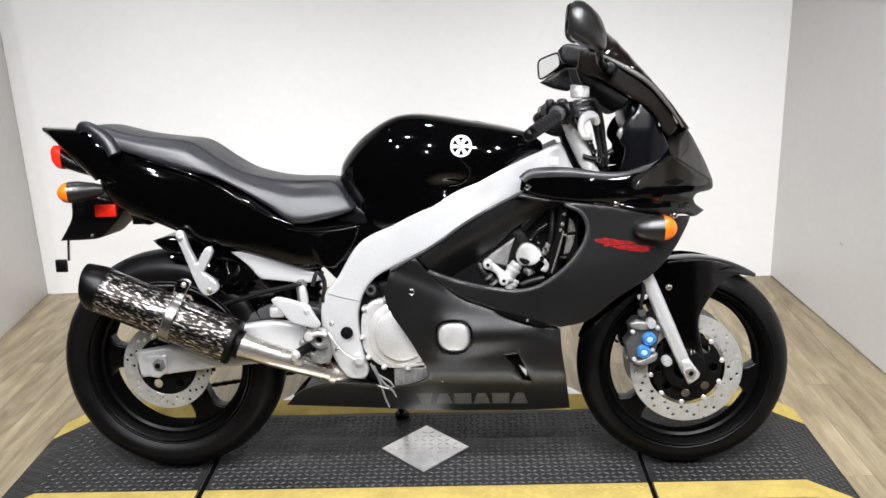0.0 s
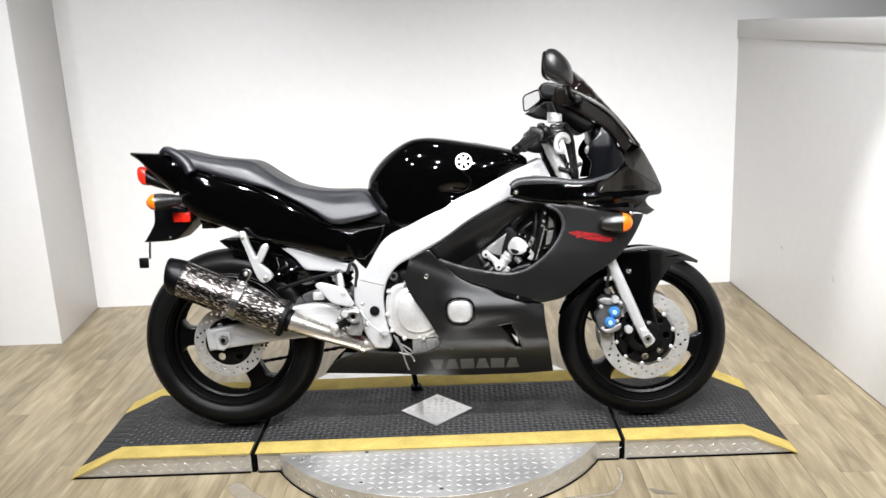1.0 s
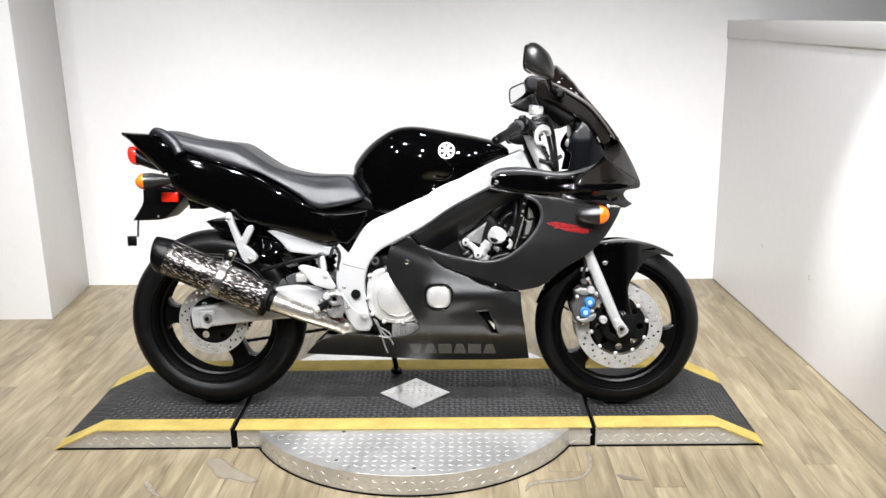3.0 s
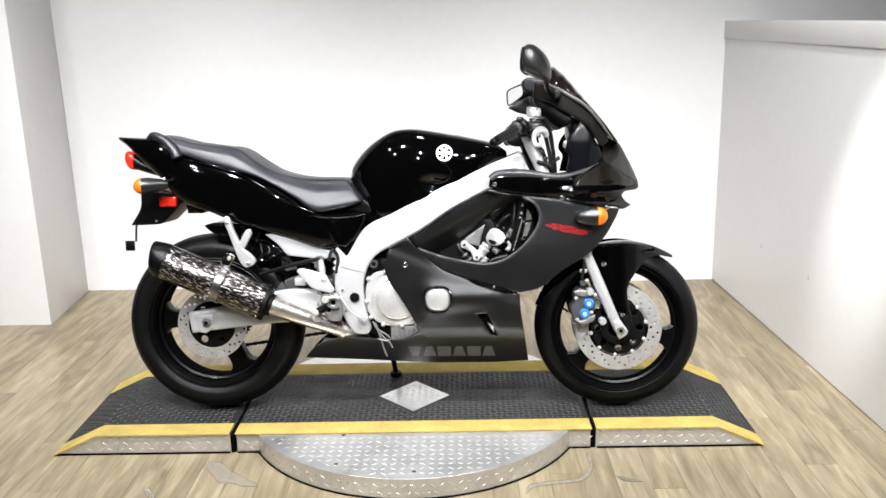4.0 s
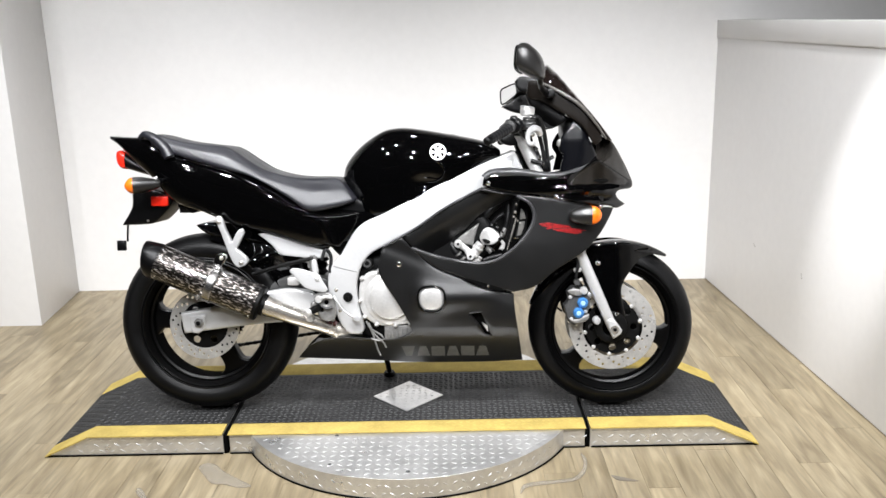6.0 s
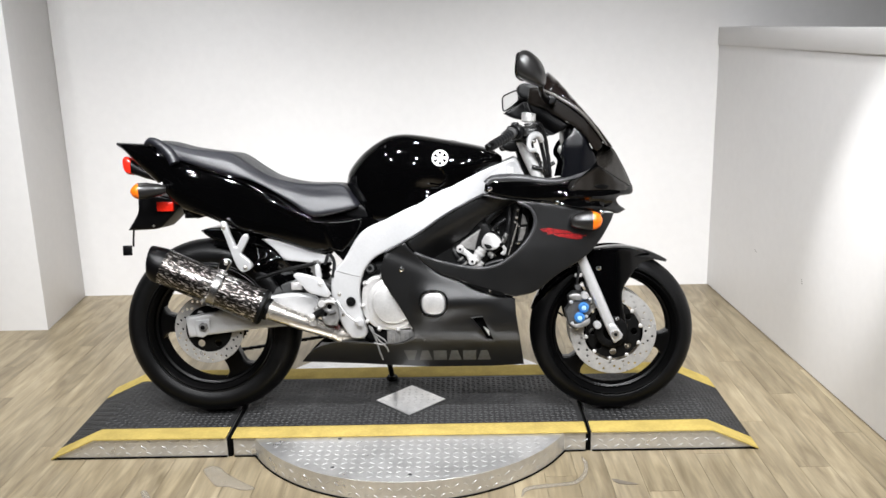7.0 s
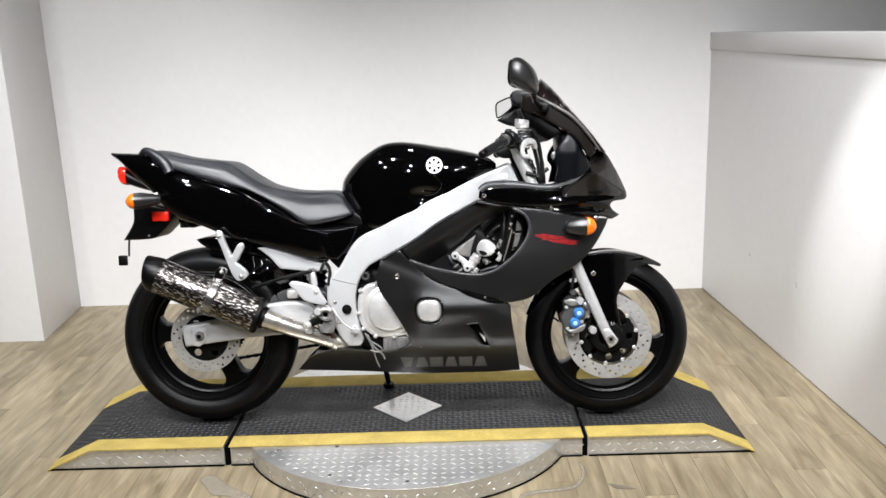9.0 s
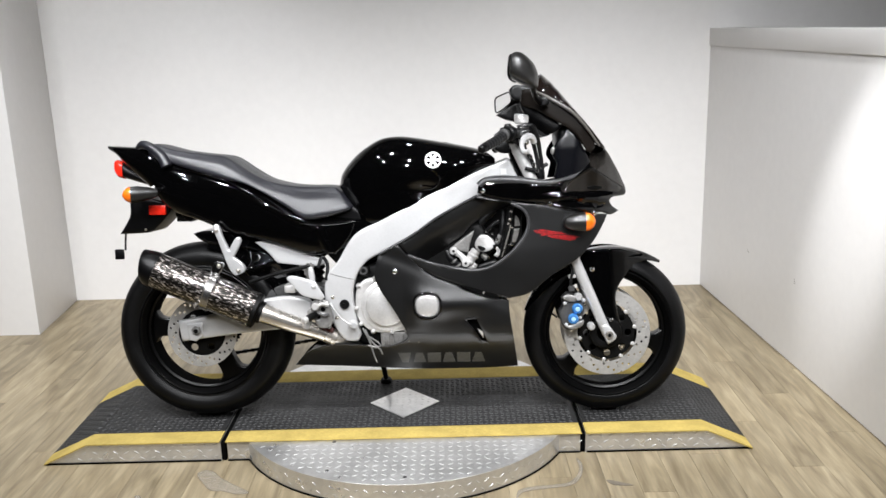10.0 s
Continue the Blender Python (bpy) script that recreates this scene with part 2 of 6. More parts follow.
# ---- modelling tools ----
def spline(pts, step, closed=True):
    """A smooth line through points; a trailing 1 marks a sharp corner."""
    dim = 2 if closed else len(pts[0])
    p = [np.array(q[:dim], float) for q in pts]
    sharp = [closed and len(q) > 2 and q[2] == 1 for q in pts]
    n, out = len(p), []
    for i in range(n if closed else n - 1):
        a, b = p[i], p[(i + 1) % n]
        before = p[i - 1] if closed or i else 2 * a - b
        after = p[(i + 2) % n] if closed or i + 2 < n else 2 * b - a
        d = np.linalg.norm(b - a) or 1e-9
        da, db = np.linalg.norm(a - before) or 1e-9, np.linalg.norm(after - b) or 1e-9
        m0 = b - a if sharp[i] else (b - before) / (d + da) * d
        m1 = b - a if sharp[(i + 1) % n] else (after - a) / (d + db) * d
        k = max(1, int(round(d / step)))
        for j in range(k):
            t = j / k
            out.append((2 * t**3 - 3 * t**2 + 1) * a + (t**3 - 2 * t**2 + t) * m0 + (3 * t**2 - 2 * t**3) * b + (t**3 - t**2) * m1)
    if not closed:
        out.append(p[-1])
    return np.array(out)


def within(loop, q):
    x, y = q[:, 0], q[:, 1]
    odd = np.zeros(len(q), bool)
    for a, b in zip(loop, np.roll(loop, -1, 0)):
        if a[1] != b[1]:
            odd ^= ((a[1] > y) != (b[1] > y)) & (x < (b[0] - a[0]) * (y - a[1]) / (b[1] - a[1]) + a[0])
    return odd


def edge_distance(loops, q):
    best = np.full(len(q), 1e9)
    for loop in loops:
        for a, b in zip(loop, np.roll(loop, -1, 0)):
            d = b - a
            t = np.clip(((q - a) @ d) / (d @ d + 1e-12), 0, 1)
            best = np.minimum(best, np.linalg.norm(q - a - t[:, None] * d, axis=1))
    return best


def circle(x, z, r, n=24, turn=0.0):
    return [(x + r * math.cos(turn + 2 * math.pi * i / n), z + r * math.sin(turn + 2 * math.pi * i / n)) for i in range(n)]


def slab(pts, front, back, r=0.005, step=0.012, holes=(), raw=False):
    """A panel in the plane of x and z with rounded near edges: front and back are y, or functions of x and z."""
    from mathutils.geometry import delaunay_2d_cdt
    loops = [np.array([q[:2] for q in pts], float) if raw else spline(pts, step)] + [np.array(h, float) for h in holes]
    edges, verts = [], []
    for loop in loops:
        k = len(verts)
        verts += [tuple(v) for v in loop]
        edges += [(k + i, k + (i + 1) % len(loop)) for i in range(len(loop))]
    extra = []
    for h, loop in enumerate(loops):
        tang = np.roll(loop, -1, 0) - np.roll(loop, 1, 0)
        nrm = np.stack([-tang[:, 1], tang[:, 0]], 1) / (np.linalg.norm(tang, axis=1)[:, None] + 1e-12)
        for off in ((0.12, 0.4, 1.0) if r > 0.002 else (1.0,)):
            for s in (1, -1):
                q = loop + s * nrm * r * off
                d = edge_distance(loops, q)
                extra.append(q[d > 0.93 * r * off])
    lo, hi = loops[0].min(0), loops[0].max(0)
    gx, gz = np.meshgrid(np.arange(lo[0], hi[0], step), np.arange(lo[1], hi[1], step * 0.87))
    gx = gx + (np.arange(gx.shape[0]) % 2)[:, None] * step / 2
    grid = np.stack([gx.ravel(), gz.ravel()], 1)
    if len(grid):
        extra.append(grid[edge_distance(loops, grid) > max(1.25 * r, 0.5 * step)])
    q = np.concatenate(extra)
    keep = within(loops[0], q)
    for h in loops[1:]:
        keep &= ~within(h, q)
    verts += [tuple(v) for v in q[keep]]
    co, _, faces, *_ = delaunay_2d_cdt([Vector(v) for v in verts], edges, [], 0, 1e-6)
    co = np.array([tuple(v) for v in co])
    mid = np.array([co[list(f)].mean(0) for f in faces])
    ok = within(loops[0], mid)
    for h in loops[1:]:
        ok &= ~within(h, mid)
    faces = [f for f, g in zip(faces, ok) if g]
    d = np.minimum(edge_distance(loops, co), r)
    roll = r * (1 - np.sqrt(np.maximum(0, 1 - (1 - d / r) ** 2))) if r else d * 0
    bm = bmesh.new()
    fy = [front(x, z) if callable(front) else front for x, z in co]
    by = [back(x, z) if callable(back) else back for x, z in co]
    used = sorted({i for f in faces for i in f})
    F = {i: bm.verts.new((co[i][0], fy[i] + roll[i], co[i][1])) for i in used}
    B = {i: bm.verts.new((co[i][0], by[i], co[i][1])) for i in used}
    count = {}
    for f in faces:
        bm.faces.new([F[i] for i in f])
        bm.faces.new([B[i] for i in reversed(f)])
        for a, b in zip(f, (*f[1:], f[0])):
            count.setdefault((min(a, b), max(a, b)), []).append((a, b))
    for use in count.values():
        if len(use) == 1:
            a, b = use[0]
            bm.faces.new([F[b], F[a], B[a], B[b]])
    bmesh.ops.recalc_face_normals(bm, faces=bm.faces[:])
    return bm


def loft(sections, nx=40, nc=18):
    """A body mirrored about y = 0 from half sections of (x, y, z), each from the top middle to the bottom middle."""
    k = len(sections[0])
    m = len(sections)
    dense = []
    for j in range(k):
        p = [np.array(s[j], float) for s in sections]
        row = []
        for u in np.linspace(0, m - 1, nx):
            i = min(int(u), m - 2)
            t, a, b = u - i, p[i], p[i + 1]
            before, after = p[i - 1] if i else 2 * a - b, p[i + 2] if i + 2 < m else 2 * b - a
            d, da, db = (np.linalg.norm(v) + 1e-6 for v in (b - a, a - before, after - b))
            m0, m1 = (b - before) / (d + da) * d, (after - a) / (d + db) * d
            row.append((2 * t**3 - 3 * t**2 + 1) * a + (t**3 - 2 * t**2 + t) * m0 + (3 * t**2 - 2 * t**3) * b + (t**3 - t**2) * m1)
        dense.append(row)
    bm = bmesh.new()
    rings = []
    for i in range(nx):
        ctrl = [tuple(dense[j][i]) for j in range(k)]
        mirror_ctrl = [(ctrl[1][0], -ctrl[1][1], ctrl[1][2])] + ctrl + [(ctrl[-2][0], -ctrl[-2][1], ctrl[-2][2])]
        half = []
        for u in np.linspace(1, k, nc):
            s = min(int(u), k - 1)
            t = u - s
            a, b, before, after = (np.array(mirror_ctrl[v]) for v in (s, s + 1, s - 1, s + 2))
            d, da, db = (np.linalg.norm(v) + 1e-6 for v in (b - a, a - before, after - b))
            m0, m1 = (b - before) / (d + da) * d, (after - a) / (d + db) * d
            half.append((2 * t**3 - 3 * t**2 + 1) * a + (t**3 - 2 * t**2 + t) * m0 + (3 * t**2 - 2 * t**3) * b + (t**3 - t**2) * m1)
        ring = [(v[0], -abs(v[1]), v[2]) for v in half] + [(v[0], abs(v[1]), v[2]) for v in half[-2:0:-1]]
        rings.append([bm.verts.new(v) for v in ring])
    n = len(rings[0])
    for a, b in zip(rings, rings[1:]):
        for j in range(n):
            bm.faces.new([a[j], a[(j + 1) % n], b[(j + 1) % n], b[j]])
    bm.faces.new(rings[0])
    bm.faces.new(list(reversed(rings[-1])))
    bmesh.ops.remove_doubles(bm, verts=bm.verts[:], dist=0.0002)
    bmesh.ops.recalc_face_normals(bm, faces=bm.faces[:])
    return bm


def tube(pts, radius, n=12, step=0.012, caps=True):
    """A round bar along a smooth line; radius is a number or a list, one for each point given."""
    line = spline(pts, step, False)
    rad = [radius] * len(line) if isinstance(radius, (int, float)) else np.interp(np.linspace(0, 1, len(line)), np.linspace(0, 1, len(radius)), radius)
    bm, rings, side = bmesh.new(), [], None
    for i, p in enumerate(line):
        d = line[min(i + 1, len(line) - 1)] - line[max(i - 1, 0)]
        d = d / (np.linalg.norm(d) + 1e-9)
        if side is None:
            side = np.cross(d, (0.3, 0.9, 0.2))
        side = side - d * (side @ d)
        side = side / np.linalg.norm(side)
        up = np.cross(d, side)
        rings.append([bm.verts.new(p + rad[i] * (math.cos(a) * side + math.sin(a) * up)) for a in np.arange(n) * 2 * math.pi / n])
    for a, b in zip(rings, rings[1:]):
        for j in range(n):
            bm.faces.new([a[j], a[(j + 1) % n], b[(j + 1) % n], b[j]])
    if caps:
        bm.faces.new(rings[0])
        bm.faces.new(rings[-1])
    bmesh.ops.recalc_face_normals(bm, faces=bm.faces[:])
    return bm


def revolve(profile, n=64, at=(0, 0, 0), closed=False):
    """Turns a profile of (radius, y) about the y axis through at."""
    bm, rings = bmesh.new(), []
    for i in range(n):
        a = 2 * math.pi * i / n
        rings.append([bm.verts.new((at[0] + r * math.cos(a), at[1] + y, at[2] + r * math.sin(a))) for r, y in profile])
    k = len(profile)
    for a, b in zip(rings, rings[1:] + rings[:1]):
        for j in range(k if closed else k - 1):
            bm.faces.new([a[j], a[(j + 1) % k], b[(j + 1) % k], b[j]])
    bmesh.ops.remove_doubles(bm, verts=bm.verts[:], dist=1e-5)
    bmesh.ops.recalc_face_normals(bm, faces=bm.faces[:])
    return bm


def block(x0, x1, y0, y1, z0, z1, bevel=0.004, segments=2):
    bm = bmesh.new()
    bmesh.ops.create_cube(bm, size=1)
    for v in bm.verts:
        v.co = ((x0 + x1) / 2 + v.co.x * (x1 - x0), (y0 + y1) / 2 + v.co.y * (y1 - y0), (z0 + z1) / 2 + v.co.z * (z1 - z0))
    if bevel:
        bmesh.ops.bevel(bm, geom=bm.edges[:], offset=bevel, segments=segments, profile=0.5, affect="EDGES")
    return bm


def drum(a, b, profile, n=28):
    """A turned piece from a to b: profile of (distance along 0..1, radius)."""
    a, b = Vector(a), Vector(b)
    d = (b - a)
    side = d.orthogonal().normalized()
    up = d.normalized().cross(side)
    bm, rings = bmesh.new(), []
    for t, r in profile:
        rings.append([bm.verts.new(a + d * t + r * (math.cos(2 * math.pi * i / n) * side + math.sin(2 * math.pi * i / n) * up)) for i in range(n)])
    for p, q in zip(rings, rings[1:]):
        for j in range(n):
            bm.faces.new([p[j], p[(j + 1) % n], q[(j + 1) % n], q[j]])
    bm.faces.new(rings[0])
    bm.faces.new(rings[-1])
    bmesh.ops.recalc_face_normals(bm, faces=bm.faces[:])
    return bm


def join(*bms):
    out = bmesh.new()
    for bm in bms:
        me = bpy.data.meshes.new("tmp")
        bm.to_mesh(me)
        out.from_mesh(me)
        bpy.data.meshes.remove(me)
    return out


def flipped(bm):
    """The same piece on the other side of y = 0."""
    out = bm.copy()
    for v in out.verts:
        v.co.y = -v.co.y
    bmesh.ops.reverse_faces(out, faces=out.faces[:])
    return out


def part(name, bm, mat, parent=None, label="", sharp=36, kind="", category=""):
    me = bpy.data.meshes.new(name)
    bm.to_mesh(me)
    me.materials.append(mat)
    me.shade_smooth()
    me.set_sharp_from_angle(angle=radians(sharp))
    ob = new(name, me)
    ob.parent = parent
    return tagged(ob, label, category, "", kind)


def thing(name, label, category, group="", m=None):
    ob = new(name)
    ob.empty_display_size = 0.05
    if m is not None:
        ob.matrix_world = m
    return tagged(ob, label, category, group)


def bolt(at, r=0.007, h=0.005, n=12):
    """A round-headed bolt that stands out towards the near side."""
    x, y, z = at
    return drum((x, y + 0.004, z), (x, y - h, z), [(0, r), (0.55, r), (0.8, r * 0.85), (1, r * 0.45)], n)


def skin(bm):
    """The y at which a line along y from the near side meets a body, as a function of x and z."""
    from mathutils.bvhtree import BVHTree
    tree = BVHTree.FromBMesh(bm)

    def y_at(x, z):
        hit = tree.ray_cast(Vector((x, -1, z)), Vector((0, 1, 0)))
        return hit[0].y if hit[0] else 0.0

    return y_at


# ---- the setting ----
def prism(plan, z0, z1, bevel=0.0):
    bm = bmesh.new()
    lo, hi = [bm.verts.new((x, y, z0)) for x, y in plan], [bm.verts.new((x, y, z1)) for x, y in plan]
    n = len(plan)
    for i in range(n):
        bm.faces.new([lo[i], lo[(i + 1) % n], hi[(i + 1) % n], hi[i]])
    bm.faces.new(lo)
    bm.faces.new(hi)
    bmesh.ops.recalc_face_normals(bm, faces=bm.faces[:])
    if bevel:
        bmesh.ops.bevel(bm, geom=bm.edges[:], offset=bevel, segments=2, profile=0.5, affect="EDGES")
    return bm


CEILING = 2.9
LEDGE_LOW, LEDGE_TOP = 1.291, 1.379


def right_wall_x(y):
    return 1.552 - (y - 1.65) * 0.0445


floor = part("floor", block(-4.8, 4.7, -6.8, 1.9, -0.08, -0.004, 0), SUBFLOOR, None, "light wood-look plank floor with streaky grain", kind="structure", category="floor")
wall_back = part("wall_back", prism([(-2.1, 1.655), (4.6, 1.655), (4.6, 1.80), (-2.1, 1.80)], -0.004, CEILING), WALL, None, "plain white painted back wall", kind="structure", category="wall")
wall_left = part("wall_left", prism([(-1.908, 1.654), (-1.863, 1.088), (-4.7, 1.105), (-4.7, 1.654)], -0.004, CEILING, 0.006), WALL, None, "white painted wall return with an outer corner", kind="structure", category="wall")
wall_right = part("wall_right", prism([(right_wall_x(1.654), 1.654), (right_wall_x(-6.6), -6.6), (right_wall_x(-6.6) + 0.14, -6.6), (right_wall_x(1.654) + 0.14, 1.654)], 0.005, LEDGE_LOW + 0.02), WALL, None, "white painted half-height side wall", kind="structure", category="wall")
trim = part("trim", prism([(right_wall_x(1.652) - 0.009, 1.652), (right_wall_x(-6.6) - 0.009, -6.598), (right_wall_x(-6.6) + 0.150, -6.598), (right_wall_x(1.652) + 0.150, 1.652)], LEDGE_LOW, LEDGE_TOP, 0.004), TRIM, None, "white painted cap board along the half wall", kind="structure", category="trim")
wall_beyond = part("wall_beyond", block(4.6, 4.75, -6.6, 1.8, -0.004, CEILING, 0), SHOP, None, "plain grey wall beyond the half wall", kind="structure", category="wall")
for y, z, long, tall in ((1.001, 0.359, 0.030, 0.010), (0.493, 0.358, 0.014, 0.022)):
    x = right_wall_x(y)
    part("scuff", join(*[block(x - 0.0012, x + 0.004, y - long * (0.5 - 0.3 * k), y + long * (0.2 + 0.1 * k), z - tall * (0.5 - 0.35 * k), z - tall * (0.3 - 0.38 * k), 0.0004, 1) for k in range(3)]), SCUFF, wall_right, "faint grey scuff")
wall_shop = part("wall_shop", block(-4.8, 4.7, -6.9, -6.6, -0.004, CEILING, 0), SHOP, None, "plain grey wall at the far end of the shop", kind="structure", category="wall")
wall_side = part("wall_side", block(-4.9, -4.7, -6.6, 1.8, -0.004, CEILING, 0), SHOP, None, "plain grey side wall of the shop", kind="structure", category="wall")
ceiling = part("ceiling", block(-4.9, 4.75, -6.9, 1.9, CEILING, CEILING + 0.1, 0), CEIL, None, "plain dark ceiling", kind="structure", category="ceiling")

# ---- the display platform: a turntable with a ramp at each end ----
TOP = 0.073


def lugs(places, length=0.024, width=0.0075, height=0.0014):
    """Raised tread lugs: each place is a point, the direction along the lug and the way out of the plate."""
    verts, faces = [], []
    for p, a, n in places:
        p, a, n = Vector(p), Vector(a).normalized(), Vector(n).normalized()
        b = n.cross(a)
        k = len(verts)
        verts += [p + a * length / 2, p + b * width / 2, p - a * length / 2, p - b * width / 2, p + a * length * 0.24 + n * height, p - a * length * 0.24 + n * height]
        faces += [(k, k + 1, k + 4), (k + 1, k + 5, k + 4), (k + 1, k + 2, k + 5), (k + 2, k + 3, k + 5), (k + 3, k + 4, k + 5), (k + 3, k, k + 4)]
    me = bpy.data.meshes.new("tmp")
    me.from_pydata([tuple(v) for v in verts], [], faces)
    bm = bmesh.new()
    bm.from_mesh(me)
    bpy.data.meshes.remove(me)
    bmesh.ops.recalc_face_normals(bm, faces=bm.faces[:])
    return bm


def tread(x0, x1, y0, y1, pitch, height, keep):
    """Places of lugs over a rectangle, in turn along either diagonal; height gives z and slope at x."""
    out = []
    nx, ny = int((x1 - x0) / pitch), int((y1 - y0) / pitch)
    for i in range(nx + 1):
        for j in range(ny + 1):
            x, y = x0 + i * pitch, y0 + j * pitch
            if keep(x, y):
                z, slope = height(x)
                s = 1 if (i + j) % 2 else -1
                out.append(((x, y, z), (0.85, 0.5 * s, 0.85 * slope), (-slope, 0, 1)))
    return out


def face_lugs(x0, x1, y, z0, z1, top):
    """Lugs on an upright front plate, in slanting rows below the line top(x)."""
    out = []
    for j, z in enumerate(np.arange(z0, z1, 0.022)):
        for i, x in enumerate(np.arange(x0 + 0.018 * (j % 2), x1, 0.036)):
            if z + 0.008 < top(x):
                out.append(((x, y, z), (0.8, 0, -0.5 if (i + j) % 2 else 0.5), (0, -1, 0)))
    return out


def strip(xs, zs, y0, y1, thick):
    """A sheet of even thickness that follows a line of x and z from y0 to y1."""
    bm = bmesh.new()
    rows = [[bm.verts.new((x, y, z + t)) for y, t in ((y0, 0), (y1, 0), (y1, thick), (y0, thick))] for x, z in zip(xs, zs)]
    for a, b in zip(rows, rows[1:]):
        for j in range(4):
            bm.faces.new([a[j], a[(j + 1) % 4], b[(j + 1) % 4], b[j]])
    bm.faces.new(rows[0])
    bm.faces.new(rows[-1])
    bmesh.ops.recalc_face_normals(bm, faces=bm.faces[:])
    return bm


FRONT, BACK, STRIPE_F, STRIPE_B = -0.272, 0.328, -0.200, 0.224


def ramp(name, x_in, x_knee, x_end, label):
    root = thing(name, label, "ramp", "ramps of the display platform", pose((x_in + x_end) / 2, 0, 0))
    c = (x_in + x_end) / 2
    xs, zs = [x_in - c, x_knee - c, x_end - c], [TOP, TOP, 0.003]
    bm = bmesh.new()
    poly = [(x_in - c, 0.0), (x_end - c, 0.0), (x_knee - c, TOP - 0.001), (x_in - c, TOP - 0.001)]
    near, far = [bm.verts.new((x, FRONT, z)) for x, z in poly], [bm.verts.new((x, BACK, z)) for x, z in poly]
    for i in range(4):
        bm.faces.new([near[i], near[(i + 1) % 4], far[(i + 1) % 4], far[i]])
    bm.faces.new(near)
    bm.faces.new(far)
    bmesh.ops.recalc_face_normals(bm, faces=bm.faces[:])
    part("ramp_body", bm, ALUMINIUM, root, "bright aluminium tread plate side")
    part("rubber_mat", strip(xs, zs, STRIPE_F, STRIPE_B, 0.004), RUBBER_MAT, root, "black treaded top")
    for a, b in ((FRONT - 0.010, STRIPE_F - 0.001), (STRIPE_B + 0.001, BACK + 0.004)):
        part("yellow_edge", strip(xs, zs, a, b, 0.0045), YELLOW, root, "worn yellow safety edge")
    # narrow black strip at the foot of the side plate
    part("base_edge", block(min(x_in, x_end) - c + 0.004, max(x_in, x_end) - c - 0.002, FRONT - 0.004, FRONT + 0.002, 0.0005, 0.006, 0.001, 1), GAP, root, "thin black strip along the base")
    slope = (TOP - 0.003) / (x_knee - x_end)

    def height(x):
        beyond = (x + c - x_knee) * (1 if x_end > x_knee else -1) > 0
        return (TOP + 0.0035 + (x + c - x_knee) * slope, slope) if beyond else (TOP + 0.0035, 0)

    lo, hi = min(x_in, x_end) - c, max(x_in, x_end) - c
    tagged(part("tread_relief", lugs(tread(lo + 0.02, hi - 0.02, STRIPE_F + 0.012, STRIPE_B - 0.01, 0.0195, height, lambda x, y: True), 0.0205, 0.0085, 0.0022), RUBBER_LUG_GLINT, root), kind="stuff")
    tagged(part("plate_relief", lugs(face_lugs(lo + 0.015, hi - 0.01, FRONT - 0.0002, 0.018, TOP, lambda x: height(x)[0] - 0.006)), LUG, root), kind="stuff")
    return root


ramp("ramp", -0.626, -1.082, -1.236, "black treaded ramp end with yellow edges, worn")
ramp("ramp", 0.620, 1.030, 1.188, "black treaded ramp end with yellow edges")

turntable = thing("display_turntable", "round aluminium tread plate turntable with black treaded deck", "turntable")
disc_plate = revolve([(0, 0), (0.597, 0), (0.600, 0.003), (0.600, TOP - 0.0025), (0.5996, TOP - 0.002), (0, TOP - 0.002)], 144)
bmesh.ops.transform(disc_plate, matrix=Matrix.Translation((0, 0.01, 0)) @ Matrix.Rotation(radians(90), 4, "X"), verts=disc_plate.verts[:])
part("disc", disc_plate, ALUMINIUM, turntable, "round aluminium tread plate", 30)
# narrow black strip that follows the foot of the turntable
part("base_edge", tube([(-0.604, FRONT - 0.001, 0.003), (-0.55, FRONT - 0.001, 0.003), (-0.525, FRONT - 0.002, 0.003)] + [(0.601 * math.cos(a), 0.01 + 0.601 * math.sin(a), 0.003) for a in np.linspace(math.pi * 1.155, math.pi * 1.845, 40)] + [(0.525, FRONT - 0.002, 0.003), (0.55, FRONT - 0.001, 0.003), (0.602, FRONT - 0.001, 0.003)], 0.0028, 6), GAP, turntable, "thin black strip round the base")
part("deck", block(-0.604, 0.602, FRONT, BACK, 0, TOP - 0.0005, 0.002), ALUMINIUM, turntable, "aluminium deck side")
part("rubber_mat", block(-0.607, 0.605, STRIPE_F, STRIPE_B, TOP - 0.0005, TOP + 0.0035, 0.001), RUBBER_MAT, turntable, "black treaded deck mat")
for a, b in ((FRONT - 0.010, STRIPE_F - 0.001), (STRIPE_B + 0.001, BACK + 0.004)):
    part("yellow_edge", block(-0.607, 0.605, a, b, TOP - 0.0005, TOP + 0.004, 0.001), YELLOW, turntable, "worn yellow safety edge")
tagged(part("yellow_relief", lugs(tread(-0.59, 0.59, FRONT + 0.004, STRIPE_F - 0.008, 0.0235, lambda x: (TOP + 0.0039, 0), lambda x, y: True), 0.019, 0.007, 0.0012), YELLOW, turntable), kind="stuff")
# black blocks set into the joints so that the gaps read dark
for x in (-0.619, 0.6115):
    part("seal", block(x - 0.0105, x + 0.0075, FRONT + 0.004, BACK - 0.004, 0.0, TOP - 0.006, 0.001), GAP, turntable, "black strip in the joint")
DIAMOND = [(-0.135, 0.003), (-0.006, -0.128), (0.122, 0.003), (-0.008, 0.136)]
part("diamond_plate", prism(DIAMOND, TOP + 0.003, TOP + 0.0065, 0.0008), ALUMINIUM, turntable, "bare aluminium diamond in the deck")


def in_diamond(x, y, g=0.0):
    return abs(x + 0.0065) / (0.1285 + g) + abs(y - 0.003) / (0.132 + g) < 1


